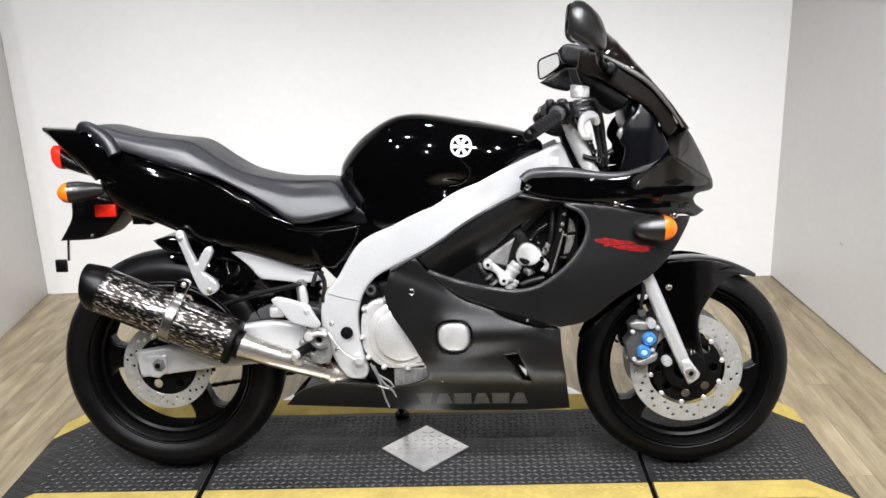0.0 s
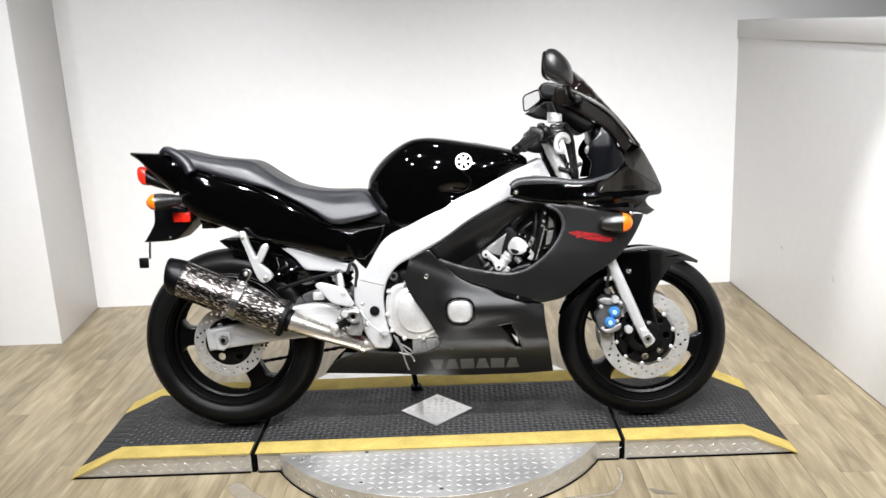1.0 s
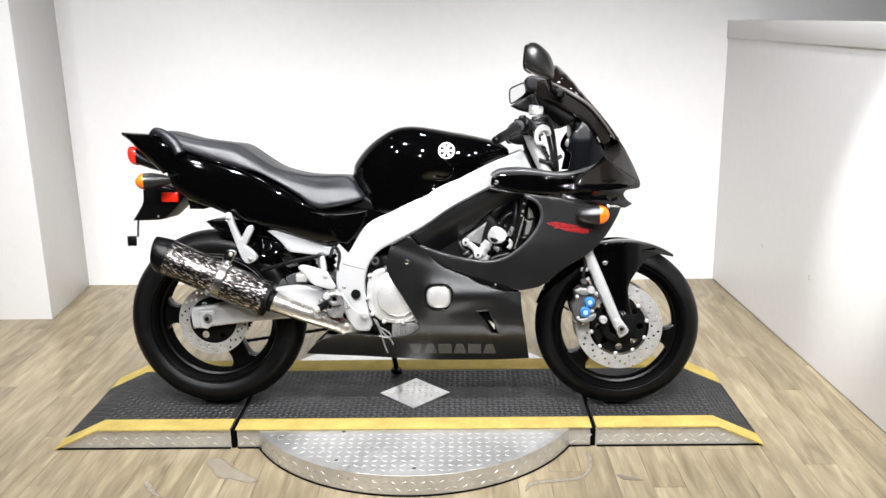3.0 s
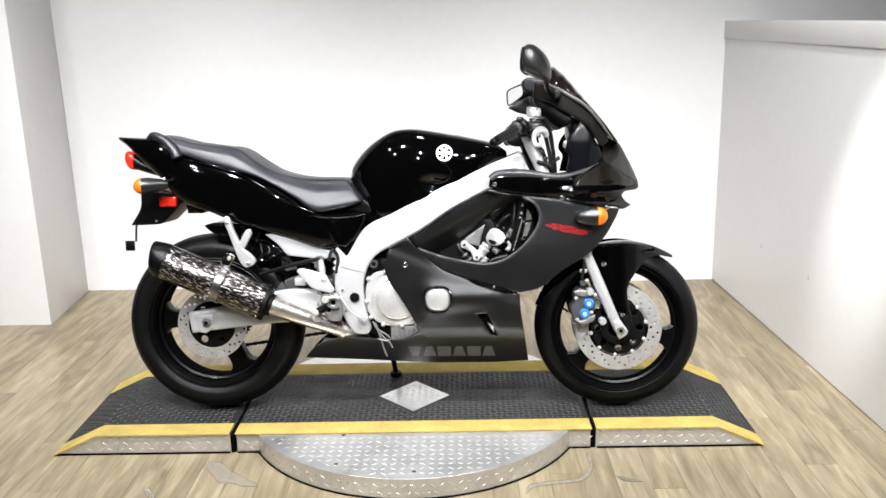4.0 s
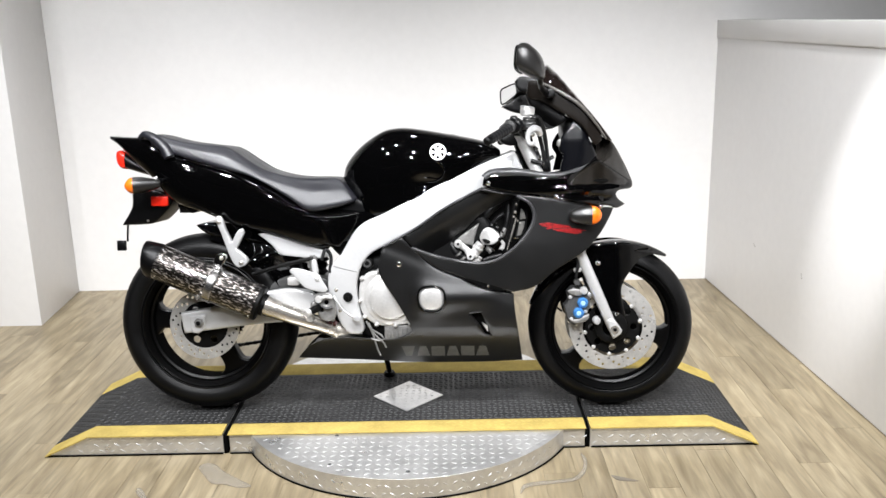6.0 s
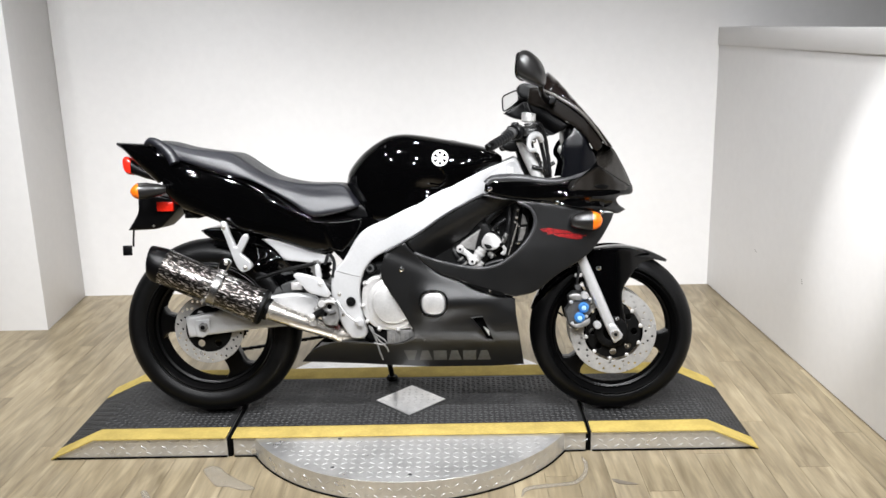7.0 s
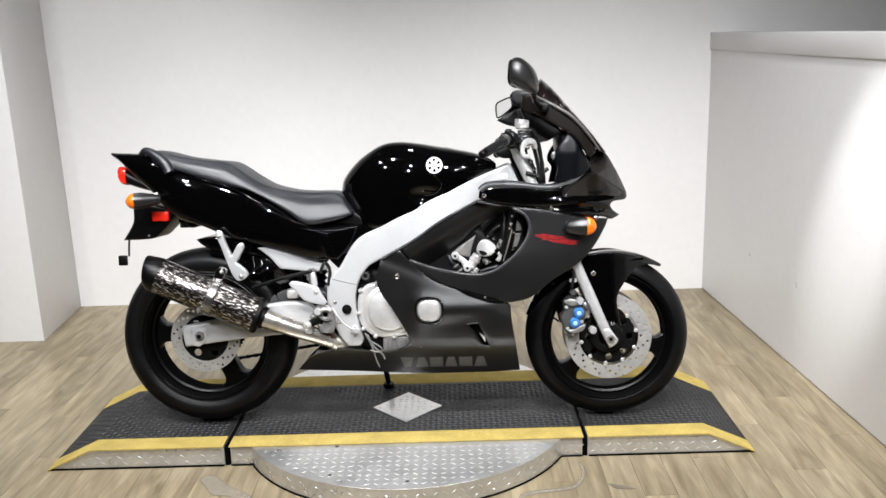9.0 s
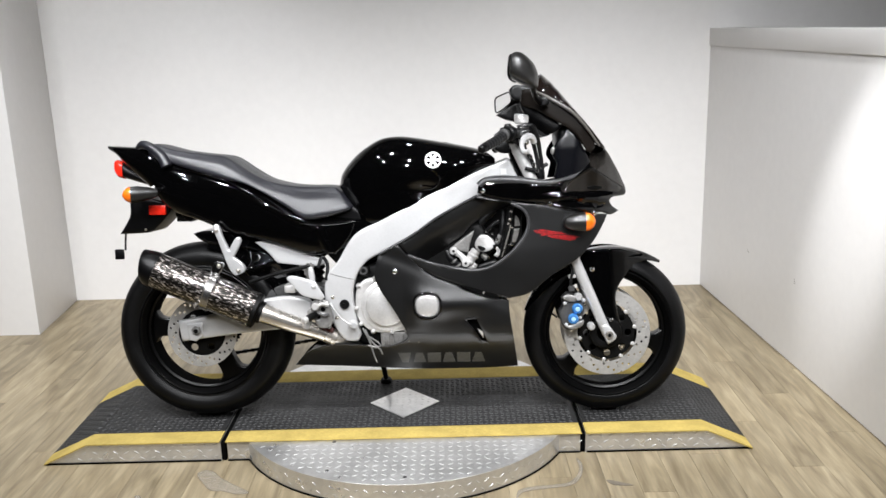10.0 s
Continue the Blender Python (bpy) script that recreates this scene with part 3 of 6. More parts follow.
tagged(part("tread_relief", lugs(tread(-0.59, 0.59, STRIPE_F + 0.012, STRIPE_B - 0.01, 0.0195, lambda x: (TOP + 0.0033, 0), lambda x, y: not in_diamond(x, y, 0.012)), 0.0205, 0.0085, 0.0022), RUBBER_LUG_GLINT, turntable), kind="stuff")
tagged(part("diamond_relief", lugs(tread(-0.13, 0.12, -0.12, 0.13, 0.0235, lambda x: (TOP + 0.0064, 0), lambda x, y: in_diamond(x, y, -0.016)), 0.02, 0.007, 0.0012), ALUMINIUM, turntable), kind="stuff")
tagged(part("disc_relief", lugs(tread(-0.59, 0.59, -0.585, 0.60, 0.030, lambda x: (TOP - 0.0021, 0), lambda x, y: math.hypot(x, y - 0.01) < 0.582 and not FRONT - 0.018 < y < BACK + 0.012), 0.023, 0.0060, 0.0011), LUG, turntable), kind="stuff")
for x, y in ((0.016, -0.544), (-0.233, -0.491), (-0.234, -0.292)):
    part("screw", drum((x, y, TOP - 0.003), (x, y, TOP - 0.0008), [(0, 0.007), (0.7, 0.007), (1, 0.005)], 14), DARKCAST, turntable, "dark screw head")
rim_lugs = []
for j, z in enumerate((0.020, 0.046)):
    for k in range(64):
        a = math.pi + (k + 0.5 * j) * math.pi / 64
        if math.sin(a) * 0.6 + 0.01 < FRONT - 0.015:
            out = Vector((math.cos(a), math.sin(a), 0))
            rim_lugs.append((out * 0.6002 + Vector((0, 0.01, z)), Vector((-out.y, out.x, 0)) * 0.8 + Vector((0, 0, -0.5 if (k + j) % 2 else 0.5)), out))
tagged(part("rim_relief", lugs(rim_lugs, 0.020, 0.005), ALUMINIUM, turntable), kind="stuff")
tagged(part("deck_relief", lugs(face_lugs(-0.59, -0.53, FRONT - 0.0002, 0.018, TOP, lambda x: TOP - 0.006) + face_lugs(0.545, 0.60, FRONT - 0.0002, 0.018, TOP, lambda x: TOP - 0.006)), LUG, turntable), kind="stuff")


# ---- the motorcycle, in its own axes: x forwards, y to its left, z up from the deck ----
bike = thing("motorcycle", "black and graphite faired sport motorcycle leaning on its side stand", "motorcycle", "", pose(0, -0.067, 0.0785, -8, 0, -1.6))


def near(xs, ys):
    """A smooth function of one number through given values."""
    return lambda x: float(np.interp(x, xs, ys))


# wheels
def tyre_profile(R, half, rim_r):
    pts = [(rim_r - 0.004, -half * 0.72), (rim_r + 0.006, -half * 0.80), (rim_r + 0.010, -half * 0.87), (rim_r + 0.0135, -half * 0.855), (rim_r + 0.024, -half * 0.955), (R - 0.052, -half * 1.0), (R - 0.036, -half * 0.97), (R - 0.016, -half * 0.72), (R - 0.005, -half * 0.40), (R, 0.0)]
    pts = pts + [(r, -y) for r, y in pts[-2::-1]]
    pts = [tuple(p) for p in spline(pts, 0.009, False)]
    return pts + [(rim_r - 0.012, half * 0.6), (rim_r - 0.012, -half * 0.6)]


def spoke_outline(angle, r_in, r_out, w_in, w_mid, w_out):
    c, s = math.cos(angle), math.sin(angle)
    shape = [(r_in, -w_in), ((r_in + r_out) / 2, -w_mid), (r_out - 0.025, -w_mid * 1.15), (r_out, -w_out), (r_out + 0.006, 0), (r_out, w_out), (r_out - 0.025, w_mid * 1.15), ((r_in + r_out) / 2, w_mid), (r_in, w_in)]
    return [(r * c - w * s, r * s + w * c) for r, w in shape]


def wheel(name, x, R, half, rim_half, spokes, label, w_mid=0.033, w_out=0.084):
    root = part(name, revolve(tyre_profile(R, half, 0.222), 120, (x, 0, R), True), TYRE, bike, label, 50)
    root.name = name
    lip = [(0.2245, -rim_half), (0.2265, -rim_half - 0.004), (0.2235, -rim_half - 0.006), (0.2165, -rim_half + 0.002), (0.2135, -rim_half + 0.008), (0.2105, -rim_half + 0.011), (0.2070, -rim_half + 0.024), (0.1990, -rim_half + 0.028), (0.1960, -0.012)]
    part("rim", revolve(lip + [(r, -y) for r, y in reversed(lip)], 120, (x, 0, R), True), RIM, root, "black rim", 30)
    well = [(0.2098, -rim_half + 0.0116), (0.2062, -rim_half + 0.0245), (0.1982, -rim_half + 0.0285), (0.1952, -0.012)]
    part("rim_well", revolve(well + [(r, -y) for r, y in reversed(well)], 120, (x, 0, R)), WELL, root, "matt black rim well", 30)
    part("hub", revolve([(0.018, -0.062), (0.045, -0.060), (0.048, -0.034), (0.062, -0.026), (0.062, 0.026), (0.048, 0.034), (0.045, 0.060), (0.018, 0.062)], 40, (x, 0, R)), RIM, root, "black hub", 30)
    for a in spokes:
        pts = [(x + u, R + v) for u, v in spoke_outline(radians(a), 0.040, 0.199, 0.038, w_mid, w_out)]
        part("spoke", slab(pts, -0.020, 0.020, 0.005, 0.012), RIM, root, "black cast spoke", 50)
    return root


def disc_rotor(x, z, y, r_out, r_in, thick, holes):
    cut = [circle(x, z, r_in, 60)]
    for r, n, turn in holes:
        for k in range(n):
            a = 2 * math.pi * (k + turn) / n
            cut.append(circle(x + r * math.cos(a), z + r * math.sin(a), 0.0046, 8))
    return slab(circle(x, z, r_out, 90), y - thick / 2, y + thick / 2, 0.0006, 0.02, cut, raw=True)


RX, RZ, FX, FZ = -0.705, 0.315, 0.716, 0.290


def tread_grooves(wheel_part, x, R, half, count):
    """Dark curved tubes for the shade in grooves, from the crown to the shoulder on both sides of a tyre."""
    dark_lines = []
    for side in (-1, 1):
        for k in range(count):
            run = []
            for t in np.linspace(0, 1, 6):
                u = 0.12 + 0.62 * t
                r = R - 0.0018 - float(np.interp(u, [0, 0.40, 0.72, 0.97], [0, 0.005, 0.016, 0.036]))
                a = (k + (0.5 if side > 0 else 0)) * 2 * math.pi / count + 0.20 * t * t * (1 if k % 2 else 0.6)
                run.append((x + r * math.cos(a), side * half * u, R + r * math.sin(a)))
            dark_lines.append(tube(run, [0.0008, 0.0022, 0.0026, 0.0026, 0.0020, 0.0006], 6))
    tagged(part("tread_groove", join(*dark_lines), GAP, wheel_part, "dark lines for the shade in the tread grooves"), kind="stuff")


rear_wheel = wheel("rear_wheel", RX, RZ, 0.080, 0.066, (177, 297, 57), "black three-spoke rear wheel with a worn tyre")
front_wheel = wheel("front_wheel", FX, FZ - 0.003, 0.060, 0.048, (223, 346, 105), "black three-spoke front wheel", 0.026, 0.052)
tread_grooves(rear_wheel, RX, RZ, 0.080, 26)
tread_grooves(front_wheel, FX, FZ - 0.003, 0.060, 30)
HOLES_F = [(0.112, 15, 0.0), (0.124, 15, 0.33), (0.136, 15, 0.66)]
HOLES_R = [(0.094, 14, 0.0), (0.104, 14, 0.33), (0.113, 14, 0.66)]
for y in (-0.069, 0.069):
    rotor = part("brake_disc", disc_rotor(FX, FZ, y, 0.149, 0.103, 0.005, HOLES_F), DISC, front_wheel, "drilled steel brake disc", 30)
    carrier = part("disc_carrier", slab(circle(FX, FZ, 0.094, 60), y - 0.002, y + 0.004, 0.001, 0.02, [circle(FX, FZ, 0.05, 30)] + [circle(FX + 0.072 * math.cos(a), FZ + 0.072 * math.sin(a), 0.012, 12) for a in np.arange(8) * math.pi / 4], raw=True), DARK, front_wheel, "black disc carrier")
    if y < 0:
        for k in range(10):
            a = 0.2 + k * math.pi / 5
            part("disc_button", drum((FX + 0.096 * math.cos(a), y + 0.004, FZ + 0.096 * math.sin(a)), (FX + 0.096 * math.cos(a), y - 0.006, FZ + 0.096 * math.sin(a)), [(0, 0.0068), (0.6, 0.0068), (0.75, 0.005), (1, 0.0045)], 16), CAST, front_wheel, "silver disc button")
part("brake_disc", disc_rotor(RX, RZ, -0.082, 0.1225, 0.083, 0.005, HOLES_R), DISC, rear_wheel, "drilled steel brake disc", 30)
part("disc_carrier", slab(circle(RX, RZ, 0.084, 48), -0.083, -0.077, 0.001, 0.02, [circle(RX, RZ, 0.03, 24)] + [circle(RX + 0.06 * math.cos(a), RZ + 0.06 * math.sin(a), 0.013, 12) for a in np.arange(6) * math.pi / 3], raw=True), DARK, rear_wheel, "black disc carrier")
teeth = [(RX + (0.104 if k % 2 else 0.096) * math.cos(k * math.pi / 45), RZ + (0.104 if k % 2 else 0.096) * math.sin(k * math.pi / 45)) for k in range(90)]
part("sprocket", slab(teeth, 0.092, 0.098, 0.0006, 0.02, [circle(RX, RZ, 0.06, 30)], raw=True), DARK, rear_wheel, "dark toothed chain sprocket")

# chain: upper and lower run on the far side
for z0, z1 in ((RZ + 0.099, 0.42), (RZ - 0.125, 0.270)):
    links = []
    for k in range(38):
        t = k / 37
        x, z = RX + t * (-0.17 - RX), z0 + t * (z1 - z0)
        links.append(block(x - 0.0085, x + 0.0085, 0.088, 0.102, z - (0.006 if k % 2 else 0.0048), z + (0.006 if k % 2 else 0.0048), 0.002, 1))
    tagged(part("chain_run", join(*links), DARK, bike, "dark drive chain"), kind="stuff")

# swingarm, one arm on each side
SWING = [(-0.778, 0.362, 1), (-0.655, 0.384), (-0.560, 0.408), (-0.490, 0.430), (-0.393, 0.444), (-0.345, 0.438), (-0.318, 0.430, 1), (-0.300, 0.400), (-0.318, 0.338, 1), (-0.367, 0.332), (-0.537, 0.318), (-0.768, 0.290, 1)]
arm = slab(SWING, -0.118, -0.088, 0.008, 0.014)
part("swingarm", arm, SILVER, bike, "silver painted swingarm")
part("swingarm", flipped(arm), SILVER, bike, "silver painted swingarm")
part("swingarm_gusset", slab([(-0.50, 0.420, 1), (-0.44, 0.470), (-0.36, 0.485), (-0.26, 0.470, 1), (-0.26, 0.430, 1), (-0.44, 0.425)], -0.080, 0.080, 0.006, 0.016), DARKCAST, bike, "silver swingarm bridge")
part("pivot_block", slab([(-0.34, 0.45, 1), (-0.20, 0.46, 1), (-0.17, 0.30, 1), (-0.30, 0.33, 1)], -0.085, 0.085, 0.01, 0.02), DARK, bike, "black casting behind the pivot")
adjuster = part("axle_block", slab([(-0.745, 0.352, 1), (-0.690, 0.358, 1), (-0.690, 0.310, 1), (-0.715, 0.292, 1), (-0.738, 0.296, 1)], -0.124, -0.110, 0.003, 0.01), SILVER, bike, "silver axle adjuster block")
part("axle_nut", join(drum((-0.711, -0.115, 0.330), (-0.711, -0.130, 0.330), [(0, 0.018), (0.9, 0.018), (1, 0.016)], 6), drum((-0.711, -0.125, 0.330), (-0.711, -0.136, 0.330), [(0, 0.011), (1, 0.010)], 16)), MIDCAST, adjuster, "hexagonal axle nut", 30)
# solid dark disc, coloured as the shade inside the hollow axle
part("axle_core", drum((-0.711, -0.130, 0.330), (-0.711, -0.1375, 0.330), [(0, 0.008), (1, 0.0078)], 16), DARK, adjuster, "dark disc for the shade in the hollow axle end")

# frame spars
SPAR = [(-0.256, 0.486), (-0.241, 0.527), (-0.210, 0.562, 1), (-0.145, 0.657), (-0.052, 0.703), (0.064, 0.763), (0.141, 0.800), (0.293, 0.868), (0.335, 0.884), (0.380, 0.903, 1), (0.418, 0.822, 1), (0.292, 0.784), (0.139, 0.702), (0.042, 0.640), (-0.074, 0.583), (-0.112, 0.560), (-0.146, 0.512), (-0.160, 0.448), (-0.150, 0.359), (-0.138, 0.304), (-0.150, 0.283, 1), (-0.194, 0.285, 1), (-0.224, 0.331), (-0.254, 0.410)]


def spar_y(x, z):
    return -0.138 + 0.05 * max(0.0, x - 0.1) + 0.012 * max(0.0, 0.50 - z) / 0.2


spar = slab(SPAR, spar_y, lambda x, z: spar_y(x, z) + 0.05, 0.007, 0.010)
frame_right = part("frame_spar", spar, SILVER, bike, "wide silver painted frame spar", 60)
part("frame_spar", flipped(spar), SILVER, bike, "wide silver painted frame spar", 60)
part("weld_seam", tube([(-0.236, -0.1380, 0.523), (-0.201, -0.1384, 0.513), (-0.155, -0.1380, 0.502)], 0.0013, 8), MIDCAST, frame_right)
part("pivot_cap", join(drum((-0.190, -0.128, 0.416), (-0.190, -0.143, 0.416), [(0, 0.0165), (0.7, 0.0165), (0.9, 0.014), (0.91, 0.010), (1, 0.009)], 24), drum((-0.190, -0.14, 0.416), (-0.190, -0.147, 0.416), [(0, 0.006), (1, 0.005)], 6)), DARK, frame_right, "black swingarm pivot bolt")
for x, z in ((-0.230, 0.441), (-0.219, 0.369)):
    part("frame_bolt", bolt((x, spar_y(x, z) + 0.001, z), 0.007), STEEL, frame_right, "steel bolt")
part("frame_boss", drum((-0.164, -0.10, 0.346), (-0.164, -0.148, 0.346), [(0, 0.013), (0.85, 0.013), (1, 0.010)], 24), CAST, frame_right, "cast boss at the foot of the spar")
part("steering_head", drum((0.405, 0, 0.905), (0.455, 0, 0.79), [(0, 0.036), (0.1, 0.042), (0.9, 0.042), (1, 0.036)], 28), DARKCAST, bike, "grey steering head")
part("head_plate", slab([(0.30, 0.862, 1), (0.345, 0.890), (0.385, 0.895), (0.400, 0.87), (0.405, 0.83, 1), (0.30, 0.80, 1)], -0.078, 0.078, 0.008, 0.014), MIDCAST, bike, "grey plate round the steering head")
part("paper_tag", block(0.352, 0.372, -0.1285, -0.1225, 0.848, 0.868, 0.0006, 1), WHITE, bike, "small white sticker")

# fuel tank
def tank_section(x, top, low, w, lean=0.0):
    h = top - low
    return [(x, 0, top), (x + 0.1 * lean, 0.50 * w, top - 0.025 * h), (x + 0.3 * lean, 0.84 * w, top - 0.15 * h), (x + 0.55 * lean, w, top - 0.42 * h), (x + 0.8 * lean, 0.96 * w, top - 0.72 * h), (x + lean, 0.80 * w, low), (x + lean, 0, low)]


TANK = [tank_section(-0.212, 0.815, 0.745, 0.062, 0.05), tank_section(-0.200, 0.860, 0.715, 0.084, 0.05), tank_section(-0.158, 0.913, 0.69, 0.108, 0.03), tank_section(-0.107, 0.953, 0.68, 0.126, 0.01), tank_section(-0.055, 0.979, 0.68, 0.138),
        tank_section(0.0, 0.986, 0.69, 0.146), tank_section(0.061, 0.980, 0.72, 0.150), tank_section(0.140, 0.966, 0.755, 0.147), tank_section(0.237, 0.947, 0.80, 0.130), tank_section(0.296, 0.930, 0.83, 0.108), tank_section(0.335, 0.905, 0.85, 0.085)]


def dented(bm):
    """Presses the knee hollow into both sides of the tank."""
    for v in bm.verts:
        d = 0.016 * math.exp(-((v.co.x - 0.085) / 0.050) ** 2 - ((v.co.z - 0.800) / 0.024) ** 2)
        v.co.y -= math.copysign(min(d, abs(v.co.y)), v.co.y)
    return bm


tank = part("fuel_tank", dented(loft(TANK, 96, 44)), BLACK, bike, "gloss black fuel tank", 70)
tank_cap = part("filler_cap", drum((0.188, 0, 0.930), (0.194, 0, 0.9555), [(0, 0.045), (0.7, 0.045), (1, 0.040)], 32), CHROME, tank, "round metal filler cap")


TANK_SKIN = skin(loft(TANK, 72, 34))


def tank_y(x, z):
    """The near side of the tank."""
    return TANK_SKIN(x, z)


# bead added in the shape of the curved lamp reflection by the knee dent
part("knee_edge", tube([(x, tank_y(x, z) + 0.0005, z) for x, z in spline([(0.116, 0.874), (0.133, 0.862), (0.146, 0.841), (0.138, 0.819), (0.118, 0.806), (0.086, 0.803)], 0.006, False)], [0.0008] + [0.0028] * (len(spline([(0.116, 0.874), (0.133, 0.862), (0.146, 0.841), (0.138, 0.819), (0.118, 0.806), (0.086, 0.803)], 0.006, False)) - 2) + [0.0008], 8), BLACK, tank)

# badge: a plain white roundel with dark inlays
BX, BZ = 0.126, 0.902
badge = part("badge", slab(circle(BX, BZ, 0.0275, 40), lambda x, z: tank_y(x, z) - 0.003, lambda x, z: tank_y(x, z) + 0.004, 0.0012, 0.008, raw=True), WHITE, tank, "white round badge with dark inlays")
for k in range(6):
    a = math.pi / 6 + k * math.pi / 3
    px, pz = BX + 0.0155 * math.cos(a), BZ + 0.0155 * math.sin(a)
    part("inlay", slab([(px + 0.0095 * math.cos(a + u), pz + 0.0095 * math.sin(a + u)) for u in (-0.80, 0.80, 3.14)], lambda x, z: tank_y(x, z) - 0.0038, lambda x, z: tank_y(x, z), 0.0003, 0.01, raw=True), GAP, badge)

# seat
def seat_section(x, top, low, w, wb, lean=0.0):
    h = top - low
    return [(x, 0, top), (x + 0.03 * lean, 0.50 * w, top - 0.001), (x + 0.1 * lean, 0.84 * w, top - 0.05 * h), (x + 0.3 * lean, 0.965 * w, top - 0.20 * h), (x + 0.6 * lean, 0.52 * (w + wb), 0.5 * (top + low)), (x + lean, wb, low), (x + lean, 0, low)]


SEAT = [seat_section(-0.872, 0.968, 0.945, 0.05, 0.055), seat_section(-0.850, 0.980, 0.935, 0.085, 0.09), seat_section(-0.757, 0.956, 0.906, 0.105, 0.112), seat_section(-0.664, 0.942, 0.876, 0.112, 0.122), seat_section(-0.600, 0.934, 0.858, 0.112, 0.127), seat_section(-0.570, 0.920, 0.850, 0.110, 0.128), seat_section(-0.519, 0.884, 0.836, 0.108, 0.129),
        seat_section(-0.460, 0.850, 0.806, 0.108, 0.130), seat_section(-0.380, 0.829, 0.757, 0.112, 0.136), seat_section(-0.315, 0.823, 0.715, 0.112, 0.142), seat_section(-0.255, 0.822, 0.722, 0.105, 0.136, 0.02), seat_section(-0.222, 0.818, 0.740, 0.092, 0.118, 0.055), seat_section(-0.210, 0.806, 0.750, 0.08, 0.10, 0.055)]
seat = part("seat", loft(SEAT, 84, 34), VINYL, bike, "stepped black vinyl seat", 60)

# tail unit
def tail_section(x, top, low, w, wl):
    h = top - low
    return [(x, 0, top), (x, 0.62 * w, top), (x, 0.85 * w, top - 0.09 * h), (x, 0.955 * w, top - 0.24 * h), (x, w, top - 0.56 * h), (x, 0.5 * (w + wl) + 0.005, top - 0.82 * h), (x, wl, low), (x, 0, low)]


TAIL = [tail_section(-1.026, 0.976, 0.966, 0.020, 0.012), tail_section(-0.985, 0.973, 0.940, 0.058, 0.035), tail_section(-0.940, 0.970, 0.895, 0.080, 0.052), tail_section(-0.870, 0.962, 0.838, 0.100, 0.075), tail_section(-0.790, 0.928, 0.752, 0.116, 0.090), tail_section(-0.692, 0.894, 0.716, 0.124, 0.105), tail_section(-0.558, 0.852, 0.662, 0.130, 0.115), tail_section(-0.442, 0.806, 0.635, 0.134, 0.118),
        tail_section(-0.360, 0.752, 0.605, 0.136, 0.116), tail_section(-0.290, 0.722, 0.585, 0.134, 0.112), tail_section(-0.210, 0.718, 0.600, 0.128, 0.110), tail_section(-0.120, 0.712, 0.630, 0.120, 0.105), tail_section(-0.050, 0.705, 0.655, 0.112, 0.100)]
tail = part("tail_cowl", loft(TAIL, 90, 30), BLACK, bike, "gloss black tail cowl", 60)
part("cowl_lip", tube([(-0.740, -0.108, 0.893), (-0.702, -0.114, 0.883), (-0.600, -0.121, 0.852), (-0.521, -0.125, 0.816), (-0.443, -0.129, 0.768), (-0.376, -0.133, 0.730), (-0.318, -0.136, 0.708)], [0.002, 0.004, 0.0045, 0.0045, 0.0045, 0.004, 0.003], 10), BLACK, tail)
part("cowl_crease", tube([(-0.335, -0.137, 0.700), (-0.27, -0.136, 0.692), (-0.20, -0.131, 0.694), (-0.145, -0.127, 0.703)], 0.0035, 8), BLACK, tail)

part("side_cover", slab([(-0.345, 0.690), (-0.250, 0.684), (-0.150, 0.700), (-0.165, 0.650), (-0.215, 0.588, 1), (-0.270, 0.604), (-0.335, 0.632)], lambda x, z: -0.1305 + 0.10 * max(0.0, 0.64 - z) - 0.011 * math.exp(-((x + 0.258 + 0.35 * (z - 0.65)) / 0.016) ** 2), -0.10, 0.004, 0.010), BLACK, bike, "gloss black side cover below the seat", 60)

part("seat_base", slab([(-0.36, 0.742, 1), (-0.20, 0.775, 1), (-0.14, 0.740), (-0.10, 0.690, 1), (-0.34, 0.690, 1)], -0.098, 0.098, 0.008, 0.014), SATIN, bike, "black seat base")

# grab rail
RAIL = [(-0.898, -0.074, 0.966), (-0.878, -0.090, 0.978), (-0.850, -0.100, 0.970), (-0.818, -0.108, 0.948), (-0.797, -0.114, 0.925), (-0.785, -0.119, 0.900)]
for s, dz in ((1, 0), (-1, -0.022)):
    part("grab_rail", tube([(x, y * s, z + dz) for x, y, z in RAIL], [0.009, 0.013, 0.015, 0.017, 0.018, 0.018], 16), VINYL, bike, "curved black grab rail")

# tail lamp, rear indicators, number plate carrier
lamp = part("tail_lamp", loft([[(x, 0, t), (x, 0.6 * w, t), (x, w, t - 0.01), (x, w, l + 0.01), (x, 0.6 * w, l), (x, 0, l)] for x, t, l, w in ((-1.006, 0.918, 0.892, 0.022), (-1.002, 0.924, 0.878, 0.032), (-0.990, 0.925, 0.864, 0.038), (-0.972, 0.918, 0.860, 0.041))], 20, 16), RED, bike, "red tail lamp lens", 50)
part("lamp_housing", loft([[(x, 0, t), (x, 0.6 * w, t), (x, w, t - 0.01), (x, w, l + 0.01), (x, 0.6 * w, l), (x, 0, l)] for x, t, l, w in ((-0.973, 0.914, 0.864, 0.039), (-0.950, 0.900, 0.856, 0.042), (-0.920, 0.885, 0.846, 0.044), (-0.890, 0.860, 0.838, 0.044))], 14, 14), SATIN, lamp, "black lamp housing", 50)
